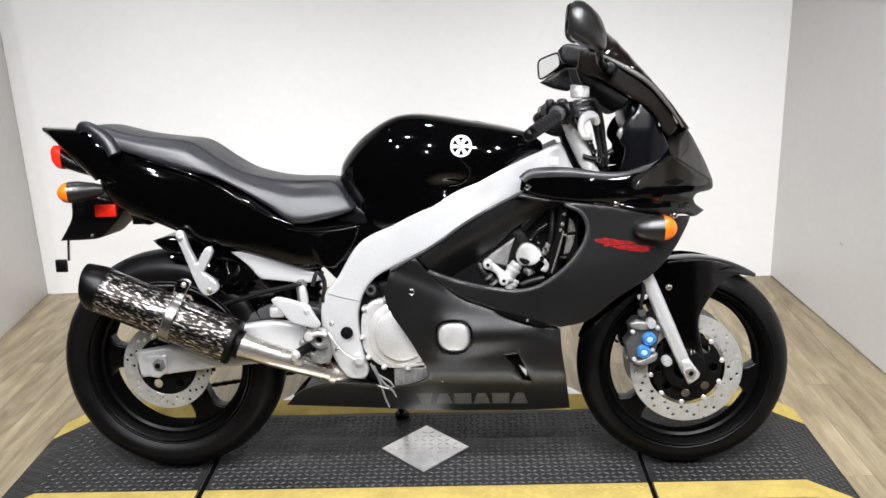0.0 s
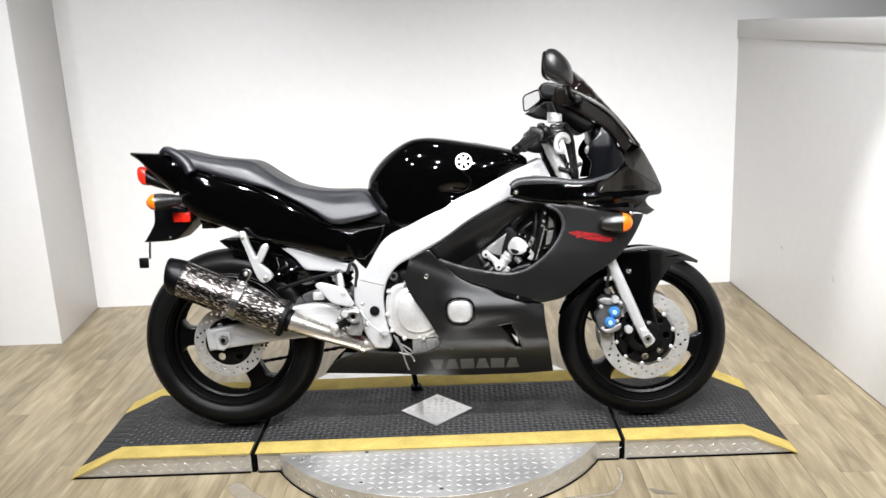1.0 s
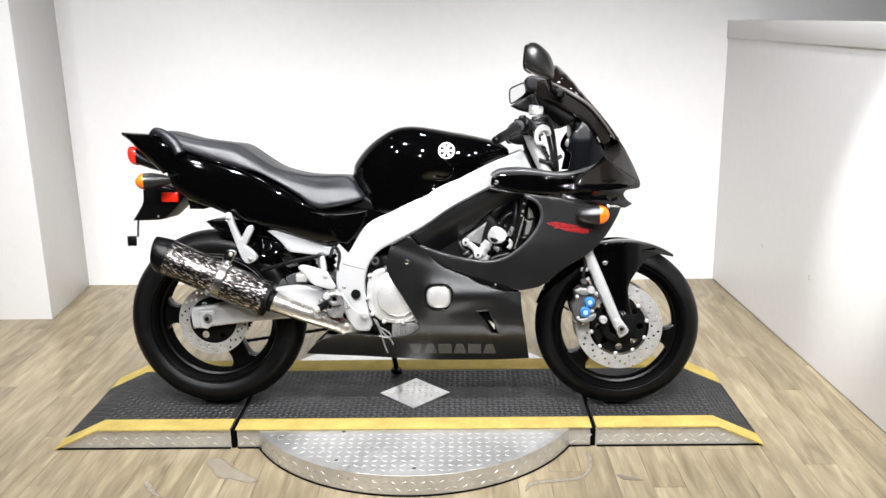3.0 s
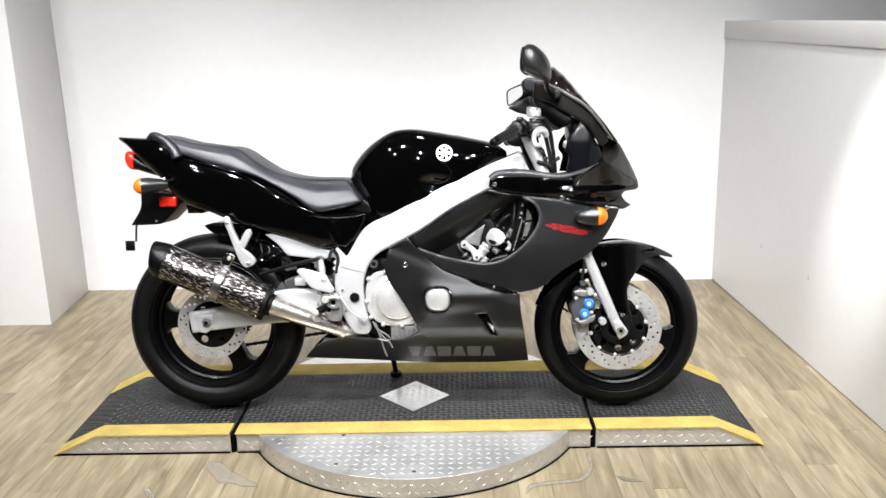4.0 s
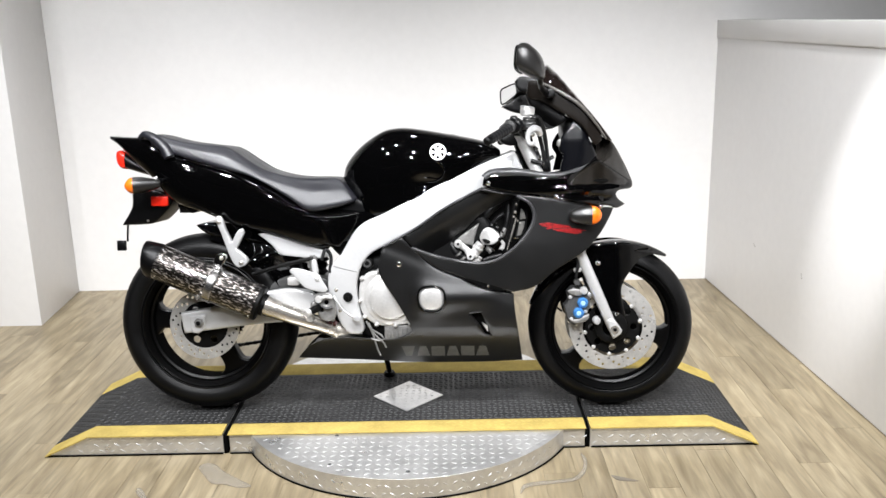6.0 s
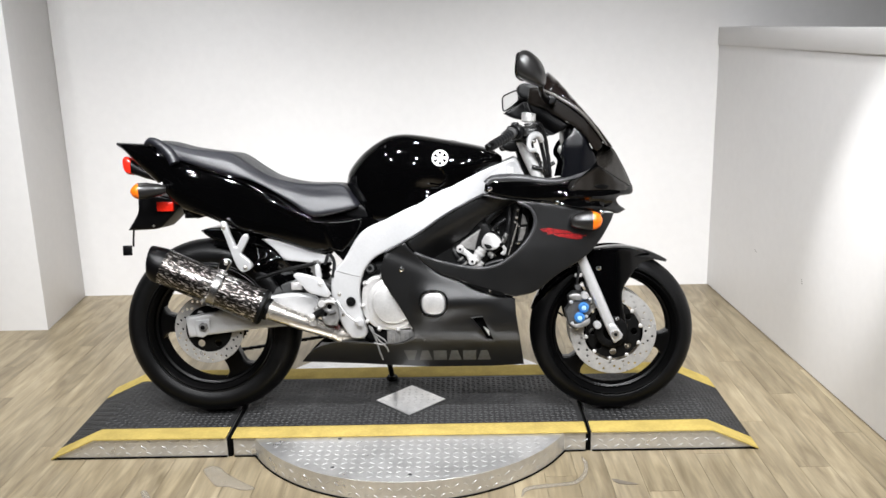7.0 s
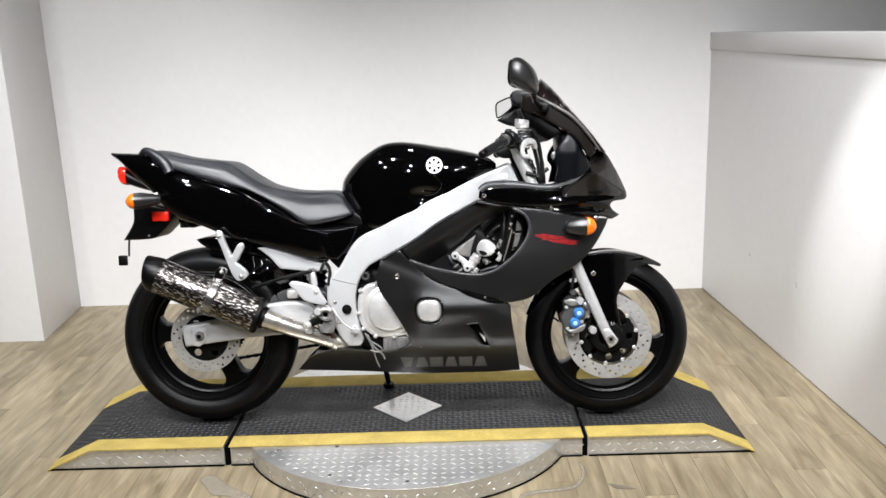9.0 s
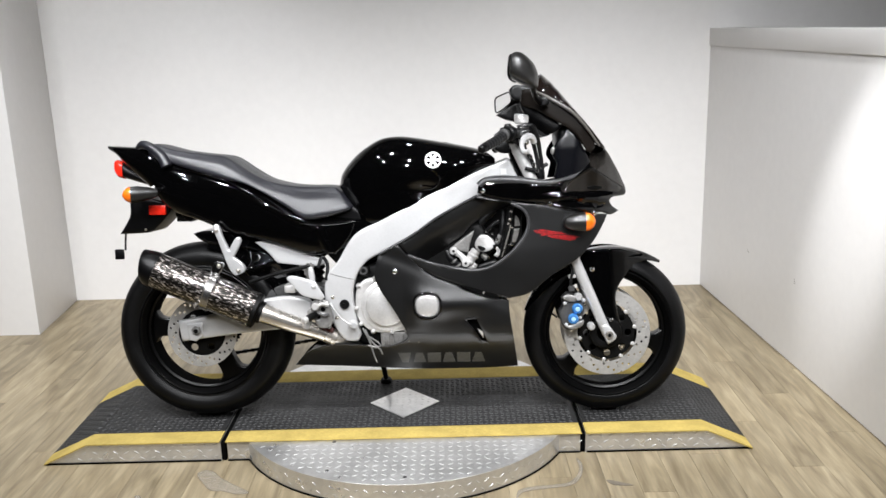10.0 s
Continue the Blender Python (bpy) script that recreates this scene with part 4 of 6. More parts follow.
for s in (1, -1):
    stem = part("rear_indicator", drum((-0.898, -0.165 * s, 0.808), (-0.815, -0.140 * s, 0.812), [(0, 0.0275), (0.3, 0.0275), (0.75, 0.020), (1, 0.013)], 24), SHELL, bike, "black rear indicator with an amber lens")
    part("lens", drum((-0.897, -0.165 * s, 0.808), (-0.924, -0.173 * s, 0.807), [(0, 0.027), (0.3, 0.026), (0.6, 0.021), (0.85, 0.013), (1, 0.004)], 24), ORANGE, stem, "amber lens")
    part("stem", tube([(-0.83, -0.145 * s, 0.812), (-0.822, -0.11 * s, 0.820), (-0.82, -0.06 * s, 0.83)], 0.009, 10), SATIN, stem)
part("lamp_bracket", slab([(-0.862, 0.828, 1), (-0.838, 0.836, 1), (-0.835, 0.800, 1), (-0.850, 0.805, 1)], -0.105, -0.095, 0.002, 0.01), CAST, bike, "small metal bracket")
CARRIER = [(-0.940, 0.775, 1), (-0.925, 0.800), (-0.790, 0.772, 1), (-0.806, 0.735), (-0.856, 0.684), (-0.874, 0.672), (-0.905, 0.668), (-0.986, 0.666, 1), (-0.958, 0.705), (-0.942, 0.735)]
carrier = part("plate_carrier", slab(CARRIER, lambda x, z: -0.075 + 0.12 * max(0, 0.74 - z), 0.075, 0.010, 0.012), SATIN, bike, "black plastic rear mudguard and plate carrier")
part("reflector", block(-0.869, -0.811, -0.088, -0.070, 0.733, 0.766, 0.003), RED, carrier, "red rectangular side reflector")
part("carrier_screw", bolt((-0.888, -0.075, 0.682), 0.004, 0.003), STEEL, carrier)
part("tag_strap", tube([(-0.976, -0.03, 0.668), (-0.979, -0.03, 0.640), (-0.981, -0.03, 0.606)], 0.004, 8), CHROME, carrier, "metal strap")
tag = part("reflector_tag", block(-1.018, -0.986, -0.040, -0.028, 0.574, 0.610, 0.003), SATIN, carrier, "small black hanging reflector")
part("tail_bracket", join(block(-0.796, -0.740, -0.030, 0.030, 0.722, 0.745, 0.004), block(-0.790, -0.748, -0.034, 0.034, 0.704, 0.724, 0.003)), DARK, bike, "black bracket below the tail")
part("under_tail", slab([(-0.78, 0.752, 1), (-0.752, 0.712), (-0.735, 0.704), (-0.715, 0.712), (-0.69, 0.730, 1)], -0.060, 0.060, 0.006, 0.012), SATIN, bike, "black plastic under-tail tray")

# rear hugger and inner mudguard
def arc_shell(cx, cz, r0, a0, a1, half, drop, thick=0.003, n=36, k=12, taper=0.0):
    """A mudguard: a curved sheet about a wheel's axle, rolled down at both sides."""
    bm, rows = bmesh.new(), []
    for i in range(n + 1):
        t = i / n
        a = radians(a0 + (a1 - a0) * t)
        w = half * (1 - taper * (2 * abs(t - 0.5)) ** 3)
        row = []
        for side in (0, 1):
            for j in range(k + 1):
                u = -1 + 2 * j / k
                r = r0 - drop * w / half * abs(u) ** 3 - side * thick
                row.append((cx + r * math.cos(a), w * u, cz + r * math.sin(a)))
        rows.append([bm.verts.new(v) for v in row])
    m = k + 1
    for p, q in zip(rows, rows[1:]):
        for j in range(k):
            bm.faces.new([p[j], p[j + 1], q[j + 1], q[j]])
            bm.faces.new([p[m + j + 1], p[m + j], q[m + j], q[m + j + 1]])
        bm.faces.new([p[0], q[0], q[m], p[m]])
        bm.faces.new([q[k], p[k], p[m + k], q[m + k]])
    for r in (rows[0], rows[-1]):
        for j in range(k):
            bm.faces.new([r[j], r[j + 1], r[m + j + 1], r[m + j]])
    bmesh.ops.recalc_face_normals(bm, faces=bm.faces[:])
    return bm


part("rear_hugger", arc_shell(RX, RZ, 0.350, 18, 84, 0.080, 0.05, 0.004), BLACK, bike, "black rear wheel hugger", 50)
part("inner_mudguard", slab([(-0.722, 0.664, 1), (-0.690, 0.672), (-0.60, 0.668), (-0.50, 0.640), (-0.40, 0.590), (-0.36, 0.545), (-0.34, 0.47, 1), (-0.375, 0.46, 1), (-0.405, 0.52), (-0.47, 0.585), (-0.56, 0.612), (-0.644, 0.622), (-0.692, 0.638)], -0.078, 0.078, 0.008, 0.014), BLACK, bike, "black plastic inner mudguard")
part("hugger_flank", slab([(-0.555, 0.614, 1), (-0.475, 0.612), (-0.433, 0.576), (-0.408, 0.535), (-0.390, 0.500), (-0.387, 0.449, 1), (-0.421, 0.465), (-0.475, 0.473), (-0.528, 0.482, 1), (-0.551, 0.542), (-0.531, 0.568)], lambda x, z: -0.094 + 0.5 * abs(z - 0.555 - 0.25 * (x + 0.47)), -0.060, 0.012, 0.012), BLACK, bike, "black hugger flank")
part("seat_rail", slab([(-0.500, 0.632, 1), (-0.470, 0.634), (-0.270, 0.572, 1), (-0.255, 0.552, 1), (-0.30, 0.545), (-0.37, 0.552), (-0.425, 0.558, 1), (-0.458, 0.598)], -0.100, -0.085, 0.004, 0.012), SILVER, bike, "silver seat rail")

# silencer, its hanger and the exhaust pipe
def along(p, q, t, off=0.0):
    """A point t of the way from p to q, moved square to the line."""
    p, q = np.array(p, float), np.array(q, float)
    d = (q - p) / np.linalg.norm(q - p)
    n = np.array((-d[2], 0, d[0]))
    return tuple(p + (q - p) * t + n * off)


MA, MB = (-0.836, -0.190, 0.561), (-0.480, -0.178, 0.404)


def silencer_can():
    bm = drum(MA, MB, [(0, 0.0560), (0.02, 0.0595), (0.10, 0.0605), (0.90, 0.0605), (0.97, 0.0600), (1.0, 0.0560)], 56)
    uv = bm.loops.layers.uv.new("UVMap")
    a, d = Vector(MA), Vector(MB) - Vector(MA)
    side = d.orthogonal().normalized()
    up = d.normalized().cross(side)
    for f in bm.faces:
        angs = []
        for l in f.loops:
            v = l.vert.co - a
            angs.append(math.atan2(v.dot(up), v.dot(side)))
        wrap = max(angs) - min(angs) > math.pi
        for l, g in zip(f.loops, angs):
            g = g + 2 * math.pi if wrap and g < 0 else g
            l[uv].uv = ((l.vert.co - a).dot(d.normalized()), g * 0.0605)
    return bm


silencer = part("silencer", silencer_can(), WEAVE, bike, "carbon weave silencer with a black end cap", 60)
def cut_slanting(bm, reach, slant):
    """Leans the free end of the cap so that its upper edge reaches further back."""
    a, d = Vector(MA), (Vector(MB) - Vector(MA)).normalized()
    up = Vector((-d.z, 0, d.x))
    for v in bm.verts:
        t = max(0.0, -(v.co - a).dot(d) / reach)
        v.co -= d * (v.co - a).dot(up) * slant * t
    return bm


part("end_cap", cut_slanting(drum(along(MA, MB, 0.06), along(MA, MB, -0.068), [(0, 0.0612), (0.18, 0.0622), (0.55, 0.0590), (0.93, 0.0530), (0.985, 0.0510), (1.0, 0.0480)], 48), 0.030, 0.32), SATIN, silencer, "slanted black end cap", 30)
part("outlet", cut_slanting(drum(along(MA, MB, -0.064), along(MA, MB, -0.074), [(0, 0.030), (0.9, 0.030), (1.0, 0.027)], 32), 0.030, 0.32), CAST, silencer, "metal outlet ring")
part("front_cap", drum(along(MA, MB, 0.966), along(MA, MB, 1.006), [(0, 0.0612), (0.75, 0.0612), (0.95, 0.056), (1, 0.034)], 48), DARK, silencer, "dark front cap")
strap_p, strap_q = along(MA, MB, 0.520), along(MA, MB, 0.595)
part("strap", drum(strap_p, strap_q, [(0, 0.0612), (0.02, 0.0645), (0.10, 0.0652), (0.16, 0.0640), (0.84, 0.0640), (0.90, 0.0652), (0.98, 0.0645), (1, 0.0612)], 56), CLAMP, silencer, "metal clamp strap", 30)
for t in (0.075, 0.955):
    for k in range(10):
        a = k * 2 * math.pi / 10
        d = Vector(MB) - Vector(MA)
        side = d.orthogonal().normalized()
        up = d.normalized().cross(side)
        o = Vector(along(MA, MB, t)) + (math.cos(a) * side + math.sin(a) * up) * 0.0605
        out = math.cos(a) * side + math.sin(a) * up
        if out.y < 0.3:
            part("rivet", drum(o, o + out * 0.003, [(0, 0.0035), (0.6, 0.0033), (1, 0.0015)], 8), CHROME, silencer)
part("strap_lug", slab([(-0.642, 0.535, 1), (-0.622, 0.572), (-0.606, 0.578), (-0.590, 0.566), (-0.596, 0.548), (-0.620, 0.510, 1)], -0.178, -0.164, 0.004, 0.008), CHROME, silencer, "metal strap lug")
part("strap_bolt", bolt((-0.606, -0.178, 0.561), 0.008, 0.006), STEEL, silencer, "steel bolt")
part("strap_bolt", drum((-0.672, -0.235, 0.442), (-0.672, -0.252, 0.440), [(0, 0.007), (0.7, 0.007), (1, 0.005)], 12), STEEL, silencer, "steel bolt")
pipe = part("exhaust_pipe", tube([(-0.495, -0.178, 0.410), (-0.460, -0.174, 0.395), (-0.36, -0.148, 0.350), (-0.27, -0.114, 0.310), (-0.215, -0.092, 0.286), (-0.170, -0.060, 0.272), (-0.05, -0.03, 0.262)], [0.036, 0.031, 0.029, 0.027, 0.025, 0.022, 0.022], 22), STEEL, bike, "polished steel exhaust pipe", 60)
part("clamp", drum((-0.478, -0.177, 0.403), (-0.464, -0.1765, 0.397), [(0, 0.036), (0.1, 0.038), (0.9, 0.038), (1, 0.034)], 28), DARK, pipe, "dark pipe clamp")
part("clamp", drum((-0.246, -0.106, 0.299), (-0.230, -0.101, 0.291), [(0, 0.026), (0.1, 0.0285), (0.9, 0.0285), (1, 0.026)], 28), STEEL, pipe, "pipe clamp")
HANGER = [(-0.630, 0.696), (-0.612, 0.698), (-0.596, 0.655), (-0.577, 0.612, 1), (-0.553, 0.652), (-0.538, 0.655), (-0.534, 0.642), (-0.562, 0.588, 1), (-0.536, 0.566), (-0.524, 0.548), (-0.532, 0.534), (-0.558, 0.524), (-0.574, 0.538), (-0.590, 0.575), (-0.612, 0.640)]
hanger = part("exhaust_hanger", slab(HANGER, -0.150, -0.134, 0.003, 0.01), FORK, bike, "forked silver hanger bracket")
for x, z in ((-0.618, 0.680), (-0.548, 0.540)):
    part("hanger_bolt", bolt((x, -0.150, z), 0.008), STEEL, hanger, "steel bolt")

# footrest, heel guard, brake lever
heel = part("heel_guard", slab([(-0.380, 0.514), (-0.366, 0.522), (-0.345, 0.519), (-0.300, 0.506), (-0.281, 0.499, 1), (-0.266, 0.470), (-0.253, 0.446), (-0.262, 0.438), (-0.300, 0.445), (-0.330, 0.456), (-0.358, 0.488)], -0.172, -0.160, 0.004, 0.01), SILVER, bike, "silver heel guard plate")
part("guard_bolt", bolt((-0.287, -0.172, 0.484), 0.009, 0.004), FORK, heel, "steel bolt")
part("guard_arm", slab([(-0.304, 0.548), (-0.292, 0.548), (-0.284, 0.505), (-0.290, 0.494), (-0.302, 0.506)], -0.166, -0.152, 0.003, 0.008), SILVER, heel, "silver upright arm")
bracket = part("footrest_bracket", slab([(-0.300, 0.430, 1), (-0.272, 0.440), (-0.245, 0.432, 1), (-0.232, 0.400), (-0.232, 0.350), (-0.250, 0.338), (-0.278, 0.342), (-0.292, 0.366), (-0.304, 0.404)], -0.160, -0.146, 0.005, 0.01, [circle(-0.262, 0.402, 0.009, 16), circle(-0.278, 0.376, 0.008, 12)]), MIDCAST, bike, "cast footrest bracket")
part("bracket_boss", drum((-0.286, -0.150, 0.414), (-0.286, -0.172, 0.414), [(0, 0.013), (0.8, 0.013), (1, 0.010)], 20), CAST, bracket, "cast boss")
part("bracket_rib", tube([(-0.286, -0.164, 0.414), (-0.262, -0.168, 0.424), (-0.240, -0.164, 0.418)], 0.0055, 10), CAST, bracket)
part("bracket_rib", tube([(-0.276, -0.164, 0.392), (-0.258, -0.168, 0.384), (-0.240, -0.164, 0.388)], 0.0045, 10), DARKCAST, bracket)
footrest = part("footrest", drum((-0.284, -0.150, 0.386), (-0.314, -0.200, 0.376), [(0, 0.009), (0.15, 0.013), (0.93, 0.012), (1, 0.009)], 18), DARK, bike, "black footrest rubber")
part("footrest_end", drum((-0.3125, -0.198, 0.3765), (-0.3195, -0.209, 0.3735), [(0, 0.0125), (0.7, 0.012), (1, 0.007)], 18), CAST, footrest, "worn aluminium footrest tip")
part("footrest_hinge", block(-0.326, -0.306, -0.176, -0.150, 0.338, 0.362, 0.005), CAST, bike, "cast hinge block")
pedal = part("brake_pedal", tube([(-0.236, -0.158, 0.424), (-0.220, -0.164, 0.400), (-0.200, -0.166, 0.374), (-0.176, -0.166, 0.356), (-0.160, -0.168, 0.349)], [0.005, 0.003, 0.0026, 0.0026, 0.004], 12), FORK, bike, "thin rear brake pedal arm")
part("pedal_pad", drum((-0.152, -0.156, 0.347), (-0.153, -0.176, 0.348), [(0, 0.010), (0.2, 0.0120), (0.85, 0.0120), (0.88, 0.009), (1, 0.0085)], 20), FORK, pedal, "round pedal pad")
part("brake_cylinder", drum((-0.302, -0.14, 0.500), (-0.306, -0.14, 0.562), [(0, 0.010), (0.1, 0.013), (0.70, 0.013), (0.74, 0.016), (0.90, 0.016), (0.93, 0.010), (1, 0.009)], 18), MIDCAST, bike, "small silver brake cylinder", 30)
part("brake_rod", tube([(-0.300, -0.15, 0.553), (-0.407, -0.145, 0.530), (-0.515, -0.135, 0.498)], 0.007, 10), DARK, bike, "dark rod")
part("brake_hose", tube([(-0.275, -0.14, 0.545), (-0.262, -0.13, 0.580), (-0.245, -0.128, 0.555), (-0.250, -0.135, 0.500)], 0.006, 10), CABLE, bike, "black rubber hose")
part("return_spring", drum((-0.292, -0.13, 0.348), (-0.232, -0.13, 0.322), [(0, 0.008)] + [(0.05 + 0.06 * k, 0.013 if k % 2 else 0.009) for k in range(15)] + [(1, 0.008)], 14), RUST, bike, "dull red return spring")
for x, y, z, r in ((-0.268, -0.150, 0.350, 0.010), (-0.243, -0.148, 0.342, 0.008), (-0.304, -0.150, 0.392, 0.013), (-0.270, -0.158, 0.430, 0.009)):
    part("linkage_bolt", bolt((x, y, z), r, 0.008), MIDCAST, bike, "grey linkage bolt")
part("linkage_block", block(-0.40, -0.36, -0.12, -0.06, 0.455, 0.485, 0.006), CAST, bike, "cast linkage block")
part("spring", drum((-0.33, 0, 0.36), (-0.30, 0, 0.60), [(0, 0.03)] + [(0.05 + 0.045 * k, 0.036 if k % 2 else 0.026) for k in range(20)] + [(1, 0.03)], 20), DARK, bike, "dark rear spring and damper")
part("airbox", slab([(-0.27, 0.60, 1), (-0.20, 0.66), (0.30, 0.84, 1), (0.33, 0.72), (0.15, 0.60), (-0.08, 0.56), (-0.20, 0.54)], -0.085, 0.085, 0.01, 0.03), DARK, bike, "black airbox")

# engine
part("crankcase", slab([(-0.185, 0.50, 1), (-0.10, 0.55), (0.05, 0.55), (0.16, 0.66), (0.27, 0.70, 1), (0.34, 0.60, 1), (0.20, 0.46), (0.22, 0.34), (0.12, 0.265), (-0.10, 0.255), (-0.19, 0.32)], -0.105, 0.105, 0.015, 0.03), DARK, bike, "dark engine block")
CLUTCH = [(-0.146, 0.470), (-0.120, 0.498), (-0.075, 0.503), (-0.02, 0.485), (0.03, 0.43), (0.05, 0.37), (0.035, 0.322, 1), (-0.06, 0.312), (-0.110, 0.324), (-0.146, 0.362), (-0.154, 0.415)]
cover = part("clutch_cover", slab(CLUTCH, -0.128, -0.09, 0.008, 0.012), CAST, bike, "silver cast clutch cover")
part("cover_dome", drum((-0.045, -0.118, 0.408), (-0.045, -0.150, 0.408), [(0, 0.090), (0.35, 0.090), (0.50, 0.084), (0.55, 0.071), (0.85, 0.068), (1.0, 0.060)], 56), CAST, cover, "round cast dome")
for x, z in ((-0.142, 0.478), (-0.150, 0.400), (-0.136, 0.345), (-0.095, 0.318), (-0.03, 0.315), (0.02, 0.320), (-0.085, 0.502)):
    part("cover_bolt", join(drum((x, -0.10, z), (x, -0.134, z), [(0, 0.0075), (0.9, 0.0075), (1, 0.006)], 14), bolt((x, -0.134, z), 0.005)), CAST, cover, "cover bolt boss")
part("oil_sump", join(block(-0.070, 0.040, -0.122, 0.10, 0.262, 0.314, 0.006), *[block(x, x + 0.006, -0.126, -0.118, 0.270, 0.302, 0.0015, 1) for x in (-0.060, -0.046, -0.028, -0.012, 0.004, 0.020)]), MIDCAST, bike, "finned grey oil sump")
part("engine_plug", join(drum((-0.120, -0.08, 0.528), (-0.120, -0.128, 0.528), [(0, 0.02), (0.9, 0.019), (1, 0.015)], 20)), DARK, bike, "dark engine plug")
part("plug_ring", revolve([(0.008, -0.132), (0.014, -0.132), (0.014, -0.126), (0.008, -0.126)], 24, (-0.122, 0, 0.530), True), DARKCAST, bike, "dull metal ring")
for pts in ([(-0.128, -0.150, 0.335), (-0.105, -0.158, 0.290), (-0.090, -0.160, 0.240), (-0.082, -0.150, 0.215)], [(-0.120, -0.152, 0.330), (-0.098, -0.160, 0.290), (-0.068, -0.165, 0.262), (-0.062, -0.158, 0.245)], [(-0.115, -0.156, 0.310), (-0.075, -0.165, 0.288), (-0.066, -0.166, 0.276), (-0.080, -0.164, 0.270), (-0.110, -0.158, 0.276)]):
    part("drain_hose", tube(pts, 0.0030, 8), MIDCAST, bike, "thin grey drain hose")

# side stand on the far side
part("side_stand", tube([(-0.12, 0.06, 0.28), (-0.108, 0.13, 0.20), (-0.100, 0.20, 0.12), (-0.096, 0.255, 0.056)], 0.010, 12), DARK, bike, "black steel side stand")
part("stand_foot", drum((-0.096, 0.262, 0.052), (-0.096, 0.2645, 0.036), [(0, 0.018), (0.6, 0.024), (1, 0.022)], 20), DARK, bike, "black stand foot")

# fairing: half width over the length and the height
FAIR_X = near([-0.40, -0.10, 0.10, 0.30, 0.42, 0.55, 0.62, 0.68, 0.73], [0.150, 0.176, 0.190, 0.192, 0.186, 0.168, 0.150, 0.126, 0.098])
FAIR_Z = near([0.13, 0.16, 0.19, 0.22, 0.25, 0.28, 0.31, 0.34, 0.38, 0.45, 0.60, 0.75, 0.85, 0.95], [0.10, 0.235, 0.375, 0.520, 0.665, 0.800, 0.895, 0.935, 0.955, 0.975, 1.0, 1.0, 0.95, 0.88])


def fair_y(x, z):
    return -FAIR_X(x) * FAIR_Z(z)


LOWER = [(-0.081, 0.528), (-0.073, 0.556), (-0.066, 0.586, 1), (0.000, 0.6235, 1), (0.027, 0.590, 1), (0.070, 0.549), (0.119, 0.513), (0.193, 0.483), (0.287, 0.442), (0.372, 0.426, 1), (0.376, 0.370), (0.388, 0.290), (0.406, 0.170, 1), (0.300, 0.164), (0.226, 0.163), (0.052, 0.163), (-0.162, 0.176), (-0.385, 0.185, 1), (-0.355, 0.220), (-0.315, 0.250), (-0.233, 0.277, 1), (-0.15, 0.272), (-0.060, 0.264), (-0.01, 0.275), (0.026, 0.300), (0.022, 0.326, 1), (-0.020, 0.402), (-0.073, 0.488)]
PLUG = [(0.0975 + 0.046 * math.copysign(abs(math.cos(a)) ** 0.7, math.cos(a)) * (1 - 0.10 * max(0.0, -math.sin(a))), 0.414 + 0.044 * math.copysign(abs(math.sin(a)) ** 0.7, math.sin(a))) for a in np.arange(40) * math.pi / 20]
SCOOP = [(0.223, 0.364), (0.261, 0.368), (0.278, 0.33), (0.299, 0.279), (0.275, 0.285), (0.252, 0.328)]


def lower_y(x, z):
    """The belly panel, with a soft hollow along the seam and a dish round the scoop."""
    along_x = min(1.0, max(0.0, (x - 0.02) / 0.06)) * min(1.0, max(0.0, (0.33 - x) / 0.22))
    bulge = 0.028 * along_x * math.exp(-((z - 0.416) / (0.020 + 0.16 * max(0.05, 0.30 - x))) ** 2)
    return fair_y(x, z) + 0.006 - bulge + 0.006 * math.exp(-((z - 0.49 + 0.42 * (x - 0.2)) ** 2) / 0.0006)


lower = slab(LOWER, lower_y, lambda x, z: lower_y(x, z) + 0.012, 0.0022, 0.012, [PLUG, SCOOP])
lower_fairing = part("lower_fairing", lower, GREY, bike, "graphite satin lower fairing panel", 55)
part("lower_fairing", flipped(lower), GREY, bike, "graphite satin lower fairing panel", 55)
part("belly_floor", slab([(-0.34, 0.222, 1), (-0.20, 0.215), (0.10, 0.203), (0.39, 0.205, 1), (0.38, 0.222, 1), (0.10, 0.216), (-0.2, 0.228), (-0.33, 0.236, 1)], -0.045, 0.045, 0.003, 0.02), SATIN, bike, "black belly pan floor")
part("front_closing_panel", slab([(0.352, 0.43, 1), (0.366, 0.43, 1), (0.398, 0.190, 1), (0.382, 0.190, 1)], lambda x, z: 0.93 * fair_y(x, z), lambda x, z: -0.93 * fair_y(x, z), 0.002, 0.02), DARK, bike, "black panel behind the front wheel")
part("scoop_liner", slab([(0.208, 0.373), (0.26, 0.379), (0.283, 0.331), (0.311, 0.267), (0.279, 0.275), (0.247, 0.329)], lambda x, z: lower_y(x, z) + 0.020, lambda x, z: lower_y(x, z) + 0.026, 0.001, 0.01), GAP, lower_fairing, "black inside of the vent")
part("vent_tab", slab([(0.264, 0.329, 1), (0.284, 0.315, 1), (0.285, 0.292, 1)], lambda x, z: lower_y(x, z) + 0.012, lambda x, z: lower_y(x, z) + 0.018, 0.001, 0.01), CAST, lower_fairing, "bright tab inside the vent")
part("scoop_lip", tube([(x, lower_y(x, z) - 0.001, z) for x, z in [(0.223, 0.364), (0.242, 0.367), (0.261, 0.368)]], 0.003, 8), SHELL, lower_fairing)
inside = [(0.0975 + (x - 0.0975) * 0.94, 0.414 + (z - 0.414) * 0.94) for x, z in PLUG]
